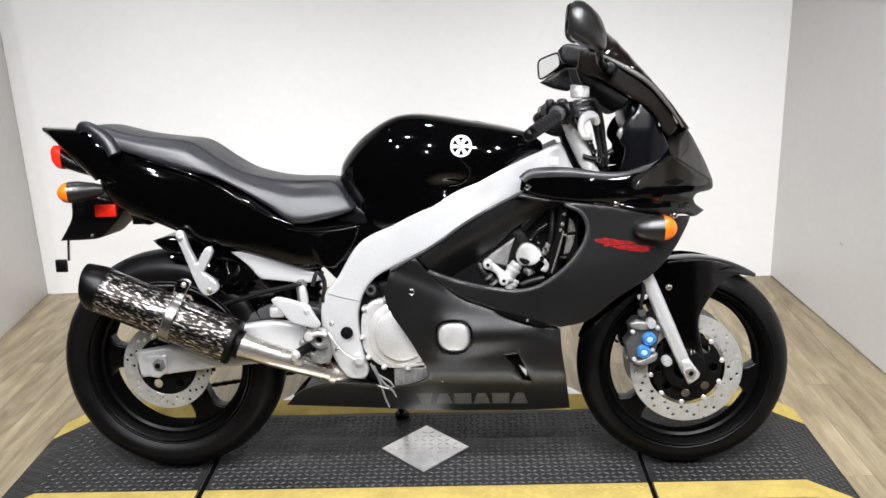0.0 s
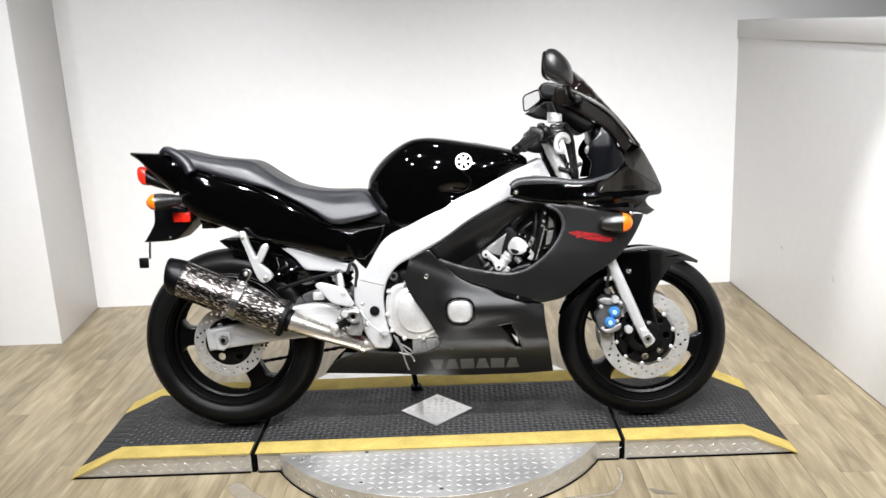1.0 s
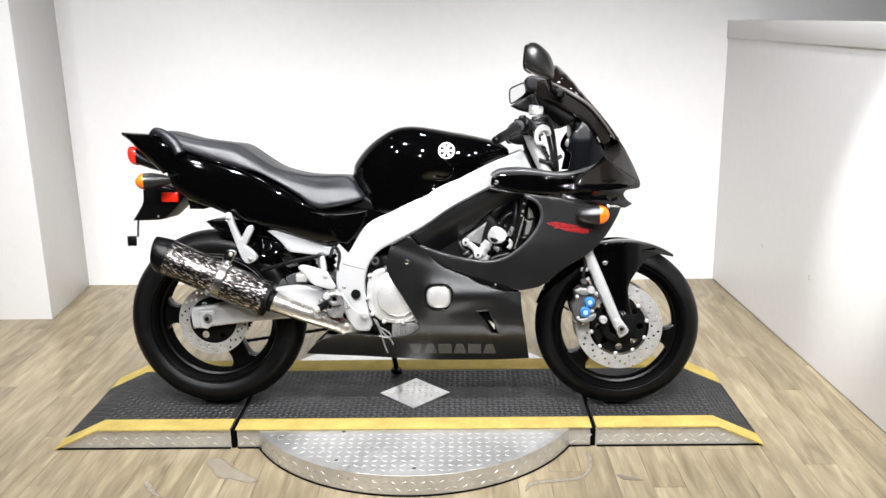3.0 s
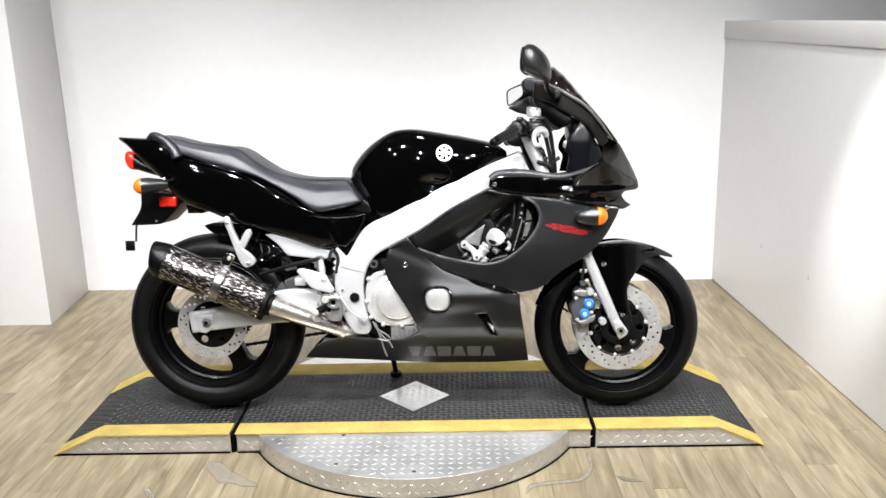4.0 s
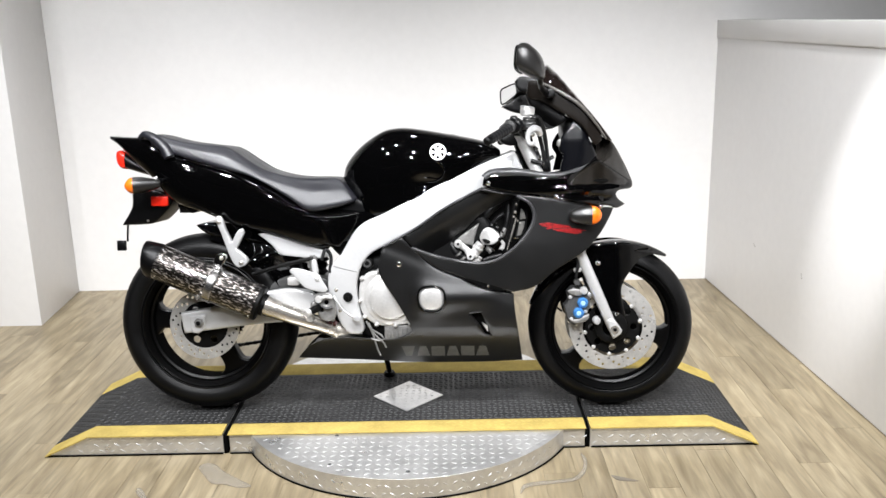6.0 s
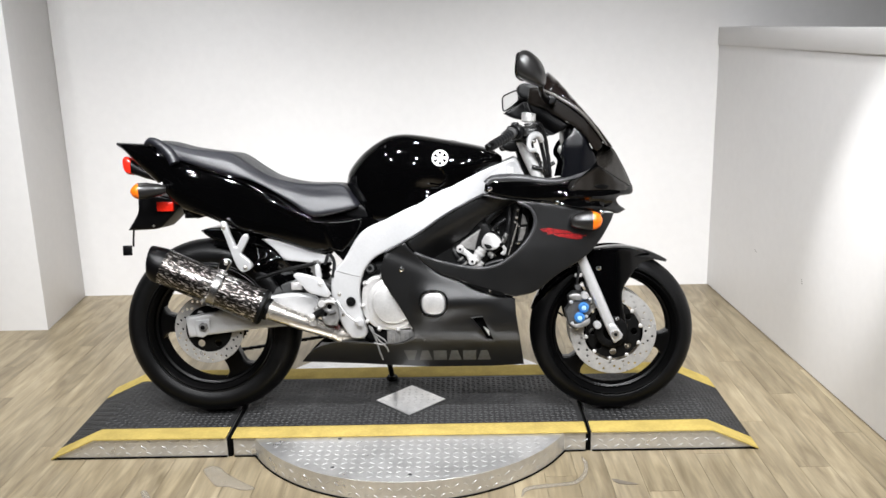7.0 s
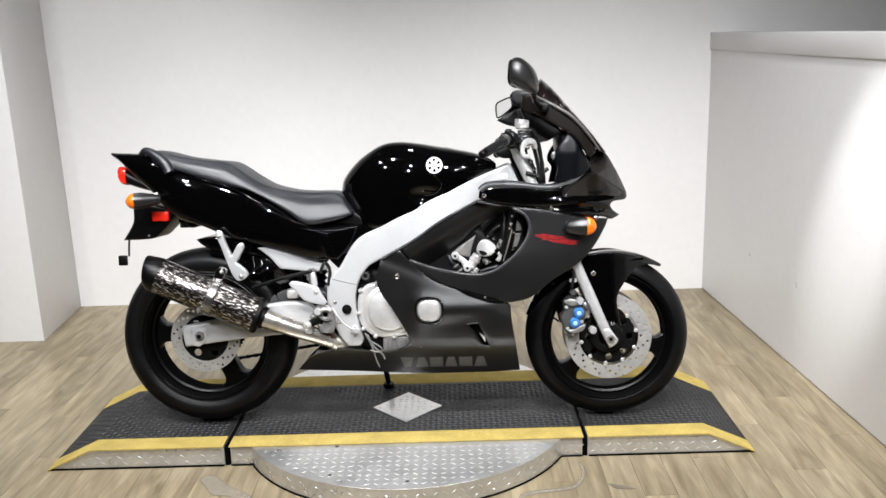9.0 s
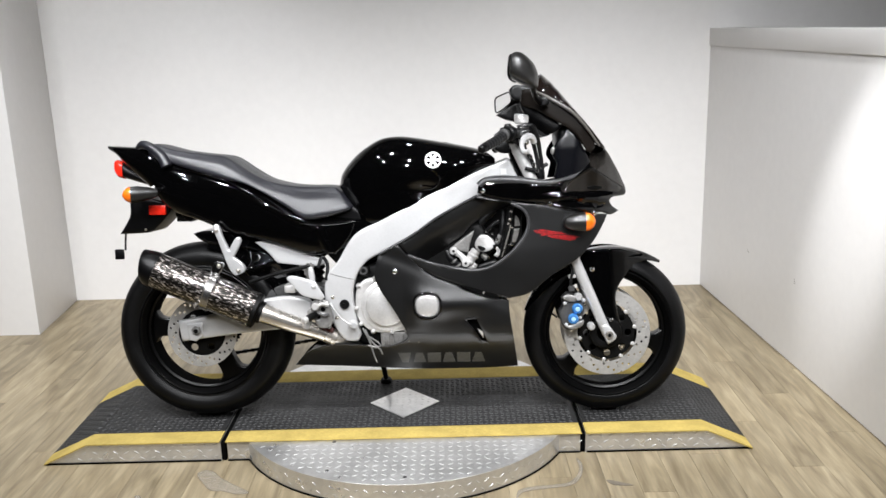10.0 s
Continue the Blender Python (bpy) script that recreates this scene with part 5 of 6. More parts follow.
plug = part("crank_cover", slab(inside, lambda x, z: fair_y(x, z) - 0.004 - 0.008 * max(0, 1 - ((x - 0.097) ** 2 + (z - 0.414) ** 2) / 0.0021), -0.10, 0.009, 0.010), CAST, bike, "silver round crankshaft cover showing through the fairing", 60)
part("plug_surround", tube([(x, lower_y(x, z) + 0.001, z) for x, z in PLUG + PLUG[:1]], 0.0036, 10, caps=False), BLACK, lower_fairing, "gloss black edge of the opening")
UPPER = [(0.028, 0.588, 1), (0.082, 0.571), (0.138, 0.554), (0.213, 0.539), (0.269, 0.535), (0.325, 0.550), (0.382, 0.592), (0.428, 0.648), (0.442, 0.694), (0.424, 0.732), (0.380, 0.755), (0.328, 0.762), (0.262, 0.774, 1), (0.274, 0.783, 1), (0.328, 0.768), (0.420, 0.755), (0.513, 0.741), (0.623, 0.716), (0.712, 0.706, 1), (0.699, 0.676), (0.657, 0.611), (0.604, 0.560), (0.516, 0.508), (0.440, 0.451), (0.372, 0.435, 1), (0.287, 0.456), (0.193, 0.490), (0.119, 0.519), (0.070, 0.552)]


def upper_y(x, z):
    """The shoulder panel swells towards the hollow's edge."""
    return fair_y(x, z) + 0.011 * max(0.0, 1 - max(0.0, x - 0.02) / 0.16) ** 2 - 0.010 * math.exp(-(((x - 0.42) / 0.12) ** 2 + ((z - 0.58) / 0.10) ** 2))


upper = slab(UPPER, upper_y, lambda x, z: upper_y(x, z) + 0.014, 0.004, 0.011)
upper_fairing = part("side_fairing", upper, GREY, bike, "graphite satin side fairing round an open hollow", 55)
part("side_fairing", flipped(upper), GREY, bike, "graphite satin side fairing round an open hollow", 55)
HOLLOW = [(0.050, 0.572, 1), (0.0025, 0.6255, 1), (0.047, 0.650), (0.141, 0.714), (0.272, 0.782, 1), (0.400, 0.757, 1), (0.350, 0.735), (0.262, 0.690), (0.215, 0.642), (0.165, 0.605), (0.130, 0.535, 1)]


def hollow_y(x, z):
    s = (x + 0.066) * 0.49 - (z - 0.588) * 0.87
    u = s - 0.035
    return -0.1715 + 0.475 * (u + math.sqrt(u * u + 0.0004)) * min(1.0, max(0.0, (x + 0.02) / 0.12))


hollow = slab(HOLLOW, hollow_y, lambda x, z: hollow_y(x, z) + 0.008, 0.0015, 0.012)
part("fairing_hollow", hollow, GREY, bike, "graphite inner wall of the hollow", 55)
part("fairing_hollow", flipped(hollow), GREY, bike, "graphite inner wall of the hollow", 55)
part("hollow_backing", slab([(0.10, 0.53, 1), (0.24, 0.70), (0.36, 0.775), (0.46, 0.74), (0.47, 0.66), (0.42, 0.57), (0.30, 0.51)], -0.045, 0.045, 0.006, 0.03), DARK, bike, "black radiator side and ducting")
lip_line = [(0.036, 0.584), (0.082, 0.567), (0.138, 0.551), (0.213, 0.536), (0.269, 0.532), (0.325, 0.547), (0.382, 0.589), (0.428, 0.646), (0.441, 0.692), (0.425, 0.730), (0.384, 0.753)]
# lip painted lighter than the fairing, for the light its edge reflects
part("hollow_lip", tube([(x, upper_y(x, z) + 0.003, z + 0.001) for x, z in lip_line], 0.0058, 10), PAD_GLINT, upper_fairing)

part("panel_edge", tube([(-0.062, -0.1735, 0.590), (0.000, -0.174, 0.6245), (0.047, -0.174, 0.650), (0.141, -0.174, 0.713), (0.225, -0.174, 0.758), (0.272, -0.174, 0.781)], 0.0045, 10), PAD_GLINT, upper_fairing)
# raised black patch, coloured as the shade in a slot; nothing is cut
slot = part("seam_slot", slab([(0.205, 0.483), (0.231, 0.479), (0.287, 0.463), (0.335, 0.447), (0.335, 0.437), (0.287, 0.449), (0.231, 0.467)], lambda x, z: fair_y(x, z) - 0.002, lambda x, z: fair_y(x, z) + 0.02, 0.001, 0.008), GAP, upper_fairing, "dark patch for the shade in the panel seam's slot")
part("slot_bolt", bolt((0.287, fair_y(0.287, 0.463) - 0.002, 0.456), 0.004, 0.003), STEEL, upper_fairing)

# parts seen in the hollow
def boss(x, z, r, y0, y1, mat, label, parent=None):
    """A round bolt boss with a dished face and a dark hexagon for its hole's shade, its axis across the bike."""
    ob = part("bracket_bolt", drum((x, y0, z), (x, y1, z), [(0, r), (0.80, r), (0.95, r * 0.86), (0.96, r * 0.62), (1.0, r * 0.58)], 22), mat, parent or bike, label, 30)
    part("socket", drum((x, y1 + 0.002, z), (x, y1 - 0.0012, z), [(0, r * 0.40), (1, r * 0.36)], 6), DARK, ob)
    return ob


web = part("engine_bracket", slab([(0.180, 0.600, 1), (0.196, 0.616), (0.260, 0.660, 1), (0.248, 0.625), (0.238, 0.584, 1), (0.214, 0.590)], lambda x, z: -0.112 + 0.06 * abs((x - 0.18) * 0.56 - (z - 0.600) * 0.83), -0.100, 0.004, 0.008), MIDCAST, bike, "cast engine mounting bracket", 40)
part("bracket_arm", slab([(0.178, 0.596), (0.186, 0.604), (0.200, 0.596), (0.238, 0.562), (0.240, 0.545), (0.228, 0.536), (0.216, 0.548), (0.208, 0.566), (0.184, 0.580)], -0.124, -0.104, 0.005, 0.008), CAST, web, "bright bracket arm", 40)
for x, z in ((0.188, 0.592), (0.229, 0.549)):
    boss(x, z, 0.0135, -0.100, -0.134, CAST, "bracket bolt", web)
cap = part("coolant_housing", slab([(0.262, 0.616), (0.276, 0.640), (0.292, 0.645), (0.312, 0.636), (0.329, 0.614), (0.318, 0.596), (0.302, 0.588), (0.276, 0.588), (0.264, 0.600)], lambda x, z: -0.130 + 0.12 * abs(x - 0.296 + 0.5 * (z - 0.615)), -0.060, 0.003, 0.008), CAST, bike, "bright metal sensor cap and coolant housing", 40)
# the recess is only a dark piece on the cap, coloured as its shade
part("cap_window", slab([(0.270, 0.608), (0.286, 0.606), (0.298, 0.598), (0.288, 0.592), (0.276, 0.596)], -0.1335, -0.118, 0.002, 0.006), DARK, cap, "dark patch for the shade in the cap's recess")
part("cap_clip", block(0.322, 0.334, -0.130, -0.110, 0.598, 0.612, 0.002, 1), CHROME, cap, "bright spring clip")
for a, b, r in (((0.266, -0.108, 0.592), (0.238, -0.104, 0.548), 0.0165), ((0.262, -0.098, 0.546), (0.238, -0.096, 0.520), 0.0125), ((0.284, -0.098, 0.578), (0.302, -0.100, 0.560), 0.0100), ((0.335, -0.090, 0.610), (0.350, -0.090, 0.640), 0.0080)):
    part("coupling", drum(a, b, [(0, r * 0.8), (0.08, r), (0.30, r), (0.34, r * 1.18), (0.46, r * 1.18), (0.50, r), (0.78, r), (0.82, r * 1.12), (0.95, r * 1.12), (1, r * 0.8)], 18), CAST if r > 0.011 else MIDCAST, bike, "grey metal coupling", 30)
for x, z, r in ((0.301, 0.656, 0.0045), (0.322, 0.648, 0.0050), (0.316, 0.662, 0.0035), (0.306, 0.566, 0.0055), (0.338, 0.628, 0.0040)):
    part("linkage_screw", bolt((x, -0.112, z), r, 0.006), CHROME, bike, "bright throttle linkage screw")
part("throttle_link", slab([(0.326, 0.604, 1), (0.340, 0.600, 1), (0.352, 0.582, 1), (0.338, 0.566, 1), (0.326, 0.572, 1), (0.336, 0.586, 1)], -0.116, -0.106, 0.002, 0.006), CAST, bike, "pale throttle link plate")
for pts, r in (([(0.165, -0.095, 0.588), (0.178, -0.105, 0.566), (0.196, -0.100, 0.548), (0.222, -0.095, 0.532)], 0.012), ([(0.180, -0.090, 0.575), (0.200, -0.088, 0.562), (0.216, -0.086, 0.566)], 0.014), ([(0.275, -0.095, 0.530), (0.300, -0.098, 0.540), (0.335, -0.095, 0.548)], 0.009), ([(0.262, -0.080, 0.655), (0.290, -0.088, 0.690), (0.330, -0.090, 0.725)], 0.012), ([(0.345, -0.08, 0.60), (0.356, -0.09, 0.66), (0.362, -0.08, 0.73)], 0.010), ([(0.300, -0.085, 0.650), (0.318, -0.092, 0.672), (0.345, -0.090, 0.690)], 0.006)):
    part("coolant_hose", tube(pts, r, 12), CABLE, bike, "black coolant hose")
for z, r in ((0.540, 0.0135), (0.556, 0.0130)):
    part("hose_clip", drum((0.186 + (0.556 - z) * 0.9, -0.104, z + 0.002), (0.190 + (0.556 - z) * 0.9, -0.1035, z - 0.003), [(0, r), (1, r)], 18), MIDCAST, bike, "grey hose clip")
radiator = part("radiator", slab([(0.385, 0.60, 1), (0.398, 0.74, 1), (0.425, 0.74, 1), (0.418, 0.60, 1)], -0.115, 0.115, 0.002, 0.02), DARK, bike, "black radiator end tank")
part("tank_plate", slab([(0.400, 0.709, 1), (0.410, 0.700), (0.417, 0.674, 1), (0.396, 0.671, 1)], -0.122, -0.112, 0.002, 0.008), PLATE, radiator, "grey end tank plate")
part("tank_plate", slab([(0.394, 0.663, 1), (0.414, 0.664, 1), (0.409, 0.640), (0.400, 0.619, 1), (0.385, 0.615, 1)], -0.122, -0.112, 0.002, 0.008), PLATE, radiator, "grey end tank plate")
part("radiator_clip", block(0.372, 0.392, -0.136, -0.120, 0.606, 0.613, 0.002, 1), CHROME, radiator, "bright clip")
part("radiator_strut", tube([(0.352, -0.130, 0.565), (0.368, -0.140, 0.65), (0.384, -0.145, 0.740)], 0.010, 10), DARK, bike, "black strut")
part("strut_rod", tube([(0.352, -0.150, 0.572), (0.372, -0.154, 0.640), (0.383, -0.154, 0.680)], 0.0026, 8), STEEL, bike, "thin bright rod")
for x, z, r in ((0.384, 0.724, 0.0050), (0.380, 0.698, 0.0060), (0.375, 0.683, 0.0048), (0.388, 0.669, 0.0036)):
    part("strut_bolt", bolt((x, -0.152, z), r), STEEL, bike, "small bright bolt")

# nose cowl
NOSE_X = near([0.26, 0.45, 0.55, 0.62, 0.68, 0.72, 0.755, 0.78, 0.793], [0.186, 0.182, 0.172, 0.150, 0.118, 0.088, 0.055, 0.025, 0.004])
NOSE_Z = near([0.70, 0.74, 0.80, 0.86, 0.92, 1.0], [0.97, 1.0, 1.0, 0.96, 0.86, 0.72])


def ridge_z(x):
    return 0.860 - 0.61 * (x - 0.662)


def nose_y(x, z):
    """The nose folds inwards above a ridge, is undercut below it, and ends in a shelf with a groove."""
    y = NOSE_X(x) * NOSE_Z(z)
    front = min(1.0, max(0.0, (x - 0.56) / 0.08))
    over = z - ridge_z(x)
    fold = 0.55 * max(0.0, over) if x > 0.62 else 0.0
    under = 0.30 * max(0.0, min(-over, ridge_z(x) - 0.785))
    shelf = 1 / (1 + math.exp((z - 0.777) / 0.003))
    groove = 0.014 * math.exp(-((z - 0.752 + 0.16 * max(0, x - 0.60)) / 0.009) ** 2) * min(1.0, max(0.0, (x - 0.40) / 0.15))
    step = 0.010 * shelf * min(1.0, max(0.0, (x - 0.46) / 0.10))
    return min(-0.002, -y + front * (fold + under * (1 - shelf)) + groove - step)


NOSE = [(0.272, 0.790, 1), (0.277, 0.815), (0.292, 0.829), (0.385, 0.831), (0.477, 0.818), (0.532, 0.820), (0.572, 0.829), (0.610, 0.846), (0.648, 0.874), (0.660, 0.910), (0.668, 0.946, 1), (0.706, 0.936), (0.725, 0.920), (0.752, 0.872), (0.775, 0.828), (0.793, 0.778), (0.783, 0.766), (0.735, 0.762), (0.722, 0.750), (0.735, 0.732), (0.760, 0.714, 1), (0.725, 0.702), (0.695, 0.712), (0.623, 0.719), (0.513, 0.745), (0.420, 0.759), (0.328, 0.772)]
nose = slab(NOSE, nose_y, lambda x, z: min(-0.001, nose_y(x, z) + 0.014), 0.007, 0.010)
nose_cowl = part("nose_cowl", nose, BLACK, bike, "gloss black nose cowl", 50)
part("nose_cowl", flipped(nose), BLACK, bike, "gloss black nose cowl", 50)
rim_line = [(0.279, 0.817), (0.300, 0.832), (0.385, 0.834), (0.477, 0.823), (0.530, 0.823), (0.572, 0.832), (0.612, 0.850), (0.646, 0.875)]
part("cowl_rim", tube([(x, nose_y(x, z) + 0.010, z - 0.004) for x, z in rim_line], [0.013, 0.016, 0.015, 0.013, 0.011, 0.009, 0.007, 0.004], 14), PAD_GLINT, nose_cowl, "satin grey padded rim")
HEAD = [(0.664, 0.935, 1), (0.690, 0.936), (0.712, 0.925), (0.735, 0.892), (0.756, 0.852), (0.774, 0.812), (0.778, 0.794, 1), (0.745, 0.812), (0.700, 0.840), (0.655, 0.868, 1), (0.652, 0.895)]
LAMP_SIDE = [(0.655, 0.861, 1), (0.700, 0.834), (0.745, 0.806), (0.774, 0.789, 1), (0.760, 0.780), (0.700, 0.783), (0.620, 0.784), (0.560, 0.788, 1), (0.578, 0.815), (0.612, 0.838)]
head = slab(HEAD, lambda x, z: nose_y(x, z) - 0.0035, lambda x, z: nose_y(x, z) + 0.004, 0.003, 0.010)
part("headlight", head, LENS, nose_cowl, "grey headlight glass")
part("headlight", flipped(head), LENS, nose_cowl, "grey headlight glass")
lamp_side = slab(LAMP_SIDE, lambda x, z: nose_y(x, z) - 0.0025, lambda x, z: nose_y(x, z) + 0.004, 0.002, 0.010)
part("headlight_flank", lamp_side, DUSK, nose_cowl, "dark brown headlight flank")
part("headlight_flank", flipped(lamp_side), DUSK, nose_cowl, "dark brown headlight flank")
# slot drawn as a dark piece laid on the nose, in its shade's colour
part("nose_slot", slab([(0.642, 0.798), (0.672, 0.804), (0.698, 0.796), (0.672, 0.787)], lambda x, z: nose_y(x, z) - 0.0045, lambda x, z: nose_y(x, z), 0.001, 0.01), DARK, nose_cowl, "dark patch for the shade in a slot")
for x, z, y in ((0.513, 0.750, 0.0), (0.291, 0.798, 0.0), (0.666, 0.712, 0.0)):
    part("cowl_bolt", bolt((x, nose_y(x, z), z), 0.0085, 0.005), CHROME, nose_cowl, "bright button bolt")
part("fairing_bolt", bolt((-0.010, lower_y(-0.010, 0.532), 0.532), 0.0095, 0.005), CHROME, lower_fairing, "bright button bolt")
for x, z in ((0.062, 0.282), (0.030, 0.290)):
    part("fairing_screw", bolt((x, lower_y(x, z), z), 0.003, 0.002), STEEL, lower_fairing)

# windscreen: a curved smoked sheet
def screen(mid, edge, k=20, thick=0.004):
    bm, rows = bmesh.new(), []
    m, e = spline(mid, 0.018, False), spline(edge, 0.018, False)
    n = 28
    m = np.array([m[int(round(i))] for i in np.linspace(0, len(m) - 1, n)])
    e = np.array([e[int(round(i))] for i in np.linspace(0, len(e) - 1, n)])
    for side in (0, 1):
        for a, b in zip(m, e):
            row = []
            for j in range(k + 1):
                t = -math.pi / 2 + math.pi * j / k
                c = abs(math.cos(t)) ** 0.75
                w = abs(b[1]) * math.sin(t)
                row.append(bm.verts.new((b[0] + (a[0] - b[0]) * c - side * thick, w, b[2] + (a[2] - b[2]) * c - side * thick)))
            rows.append(row)
    for s in (0, n):
        for p, q in zip(rows[s:s + n - 1], rows[s + 1:s + n]):
            for j in range(k):
                bm.faces.new([p[j], p[j + 1], q[j + 1], q[j]])
    for i in range(n - 1):
        for j in (0, k):
            bm.faces.new([rows[i][j], rows[i + 1][j], rows[n + i + 1][j], rows[n + i][j]])
    for i in (0, n - 1):
        for j in range(k):
            bm.faces.new([rows[i][j], rows[i][j + 1], rows[n + i][j + 1], rows[n + i][j]])
    bmesh.ops.recalc_face_normals(bm, faces=bm.faces[:])
    return bm


windscreen = part("windscreen", screen([(0.497, 0, 1.190), (0.530, 0, 1.160), (0.607, 0, 1.064), (0.665, 0, 0.994), (0.716, 0, 0.928)], [(0.470, -0.130, 1.124), (0.520, -0.150, 1.096), (0.588, -0.156, 1.052), (0.640, -0.150, 0.996), (0.682, -0.135, 0.938)]), SMOKE, bike, "smoked windscreen", 60)
part("screen_trim", tube([(0.470, -0.133, 1.122), (0.520, -0.153, 1.094), (0.588, -0.159, 1.050), (0.640, -0.153, 0.994), (0.682, -0.138, 0.936)], [0.004, 0.0065, 0.0065, 0.005, 0.003], 10), STRIPE, windscreen, "grey screen edge trim")
part("screen_lip", slab([(0.428, 1.128, 1), (0.450, 1.130), (0.520, 1.093), (0.588, 1.049), (0.640, 0.993), (0.672, 0.936, 1), (0.646, 0.915), (0.606, 0.972), (0.570, 1.002), (0.522, 1.030), (0.470, 1.060), (0.425, 1.078)], lambda x, z: -0.148 + 0.35 * max(0.0, 0.50 - x) + 0.25 * max(0.0, x - 0.62), lambda x, z: -0.140 + 0.35 * max(0.0, 0.50 - x) + 0.25 * max(0.0, x - 0.62), 0.004, 0.012), LIP, windscreen, "dark brown lip below the screen", 50)
for x, y, z in ((0.490, -0.150, 1.106), (0.476, -0.146, 1.098), (0.685, -0.115, 0.945)):
    part("screen_bolt", bolt((x, y, z), 0.004, 0.003), DARK, windscreen)
INNER = [(0.529, 0.827, 1), (0.536, 0.858), (0.541, 0.884), (0.527, 0.906), (0.527, 0.925), (0.540, 0.951), (0.564, 0.978), (0.577, 1.006, 1), (0.603, 0.976), (0.626, 0.940), (0.644, 0.905), (0.650, 0.880), (0.636, 0.858), (0.605, 0.838), (0.570, 0.828)]


def inner_y(x, z):
    fold = x - 0.598 - 0.10 * (z - 0.85)
    return -0.142 + 0.35 * max(0.0, 0.552 - x) + 0.12 * max(0.0, z - 0.930) + 0.45 * 0.5 * (fold + math.sqrt(fold * fold + 0.00006))


inner = slab(INNER, inner_y, lambda x, z: inner_y(x, z) + 0.012, 0.006, 0.010)
part("inner_cowl", inner, COWL, bike, "gloss black inner cowl", 55)
part("inner_cowl", flipped(inner), COWL, bike, "gloss black inner cowl", 55)
strut = slab([(0.419, 1.090, 1), (0.455, 1.080), (0.522, 1.039), (0.562, 1.004, 1), (0.536, 0.986), (0.498, 0.971), (0.476, 0.990), (0.449, 1.024), (0.425, 1.066)], lambda x, z: -0.128 + 0.10 * max(0.0, 0.50 - x) + 0.9 * max(0.0, 1.015 - 0.62 * (x - 0.49) - z), -0.105, 0.008, 0.010)
part("dash_strut", strut, SATIN, bike, "satin black strut beside the instruments", 55)
part("dash_strut", flipped(strut), SATIN, bike, "satin black strut beside the instruments", 55)
part("instrument_pod", loft([[(x, 0, t), (x, 0.6 * w, t), (x, w, t - 0.012), (x, w, l + 0.012), (x, 0.6 * w, l), (x, 0, l)] for x, t, l, w in ((0.545, 1.000, 0.945, 0.08), (0.555, 1.015, 0.930, 0.095), (0.580, 1.005, 0.910, 0.100), (0.630, 0.970, 0.890, 0.09))], 16, 18), SATIN, bike, "black instrument pod", 50)
part("pod_bracket", slab([(0.519, 0.918), (0.523, 0.934), (0.531, 0.940), (0.532, 0.922), (0.527, 0.910)], -0.146, -0.134, 0.003, 0.01), MIDCAST, bike, "grey bracket")

# mirrors
def mirror(s, at, label, yaw, size):
    x, y, z = at
    root = part("mirror", loft([[(px, 0, t), (px, 0.7 * w, t - 0.004), (px, w, t - 0.25 * (t - l)), (px, w, l + 0.25 * (t - l)), (px, 0.7 * w, l + 0.004), (px, 0, l)] for px, t, l, w in ((-0.042, 0.030, -0.030, 0.070), (-0.034, 0.050, -0.040, 0.084), (-0.005, 0.049, -0.050, 0.084), (0.030, 0.024, -0.058, 0.066), (0.050, -0.008, -0.058, 0.040), (0.056, -0.030, -0.052, 0.020))], 26, 22), SHELL, bike, label, 60)
    root.location, root.scale = (x, y, z), size
    root.rotation_euler = (radians(-4 * s), radians(4), radians(yaw))
    part("mirror_glass", slab([(-0.070, 0.0), (-0.062, 0.030), (-0.02, 0.042), (0.05, 0.038), (0.070, 0.018), (0.068, -0.022), (0.045, -0.034), (-0.045, -0.034), (-0.066, -0.022)], -0.0025, 0.0025, 0.001, 0.014), GLASS, root, "mirror glass")
    glass = root.children[-1]
    glass.rotation_euler, glass.location = (0, 0, radians(-90)), (-0.0445, 0, 0.002)
    edge = [(-0.0470, y, z) for y, z in ((-0.072, 0.0), (-0.064, 0.032), (-0.02, 0.044), (0.05, 0.040), (0.072, 0.018), (0.070, -0.024), (0.046, -0.036), (-0.046, -0.036), (-0.068, -0.024), (-0.072, 0.0))]
    part("glass_rim", tube(edge, 0.0035, 8, caps=False), SATIN, root, "black rim round the glass")
    back = (Matrix.LocRotScale(root.location, root.rotation_euler, root.scale)).inverted()
    run = [back @ Vector((px, py * s, pz)) for px, py, pz in ((0.449, -0.340, 1.136), (0.452, -0.325, 1.116), (0.460, -0.270, 1.098), (0.482, -0.185, 1.086))]
    part("stalk", tube([tuple(v) for v in run], [0.013, 0.011, 0.011, 0.013], 14), SATIN, root, "black mirror stalk")
    return root


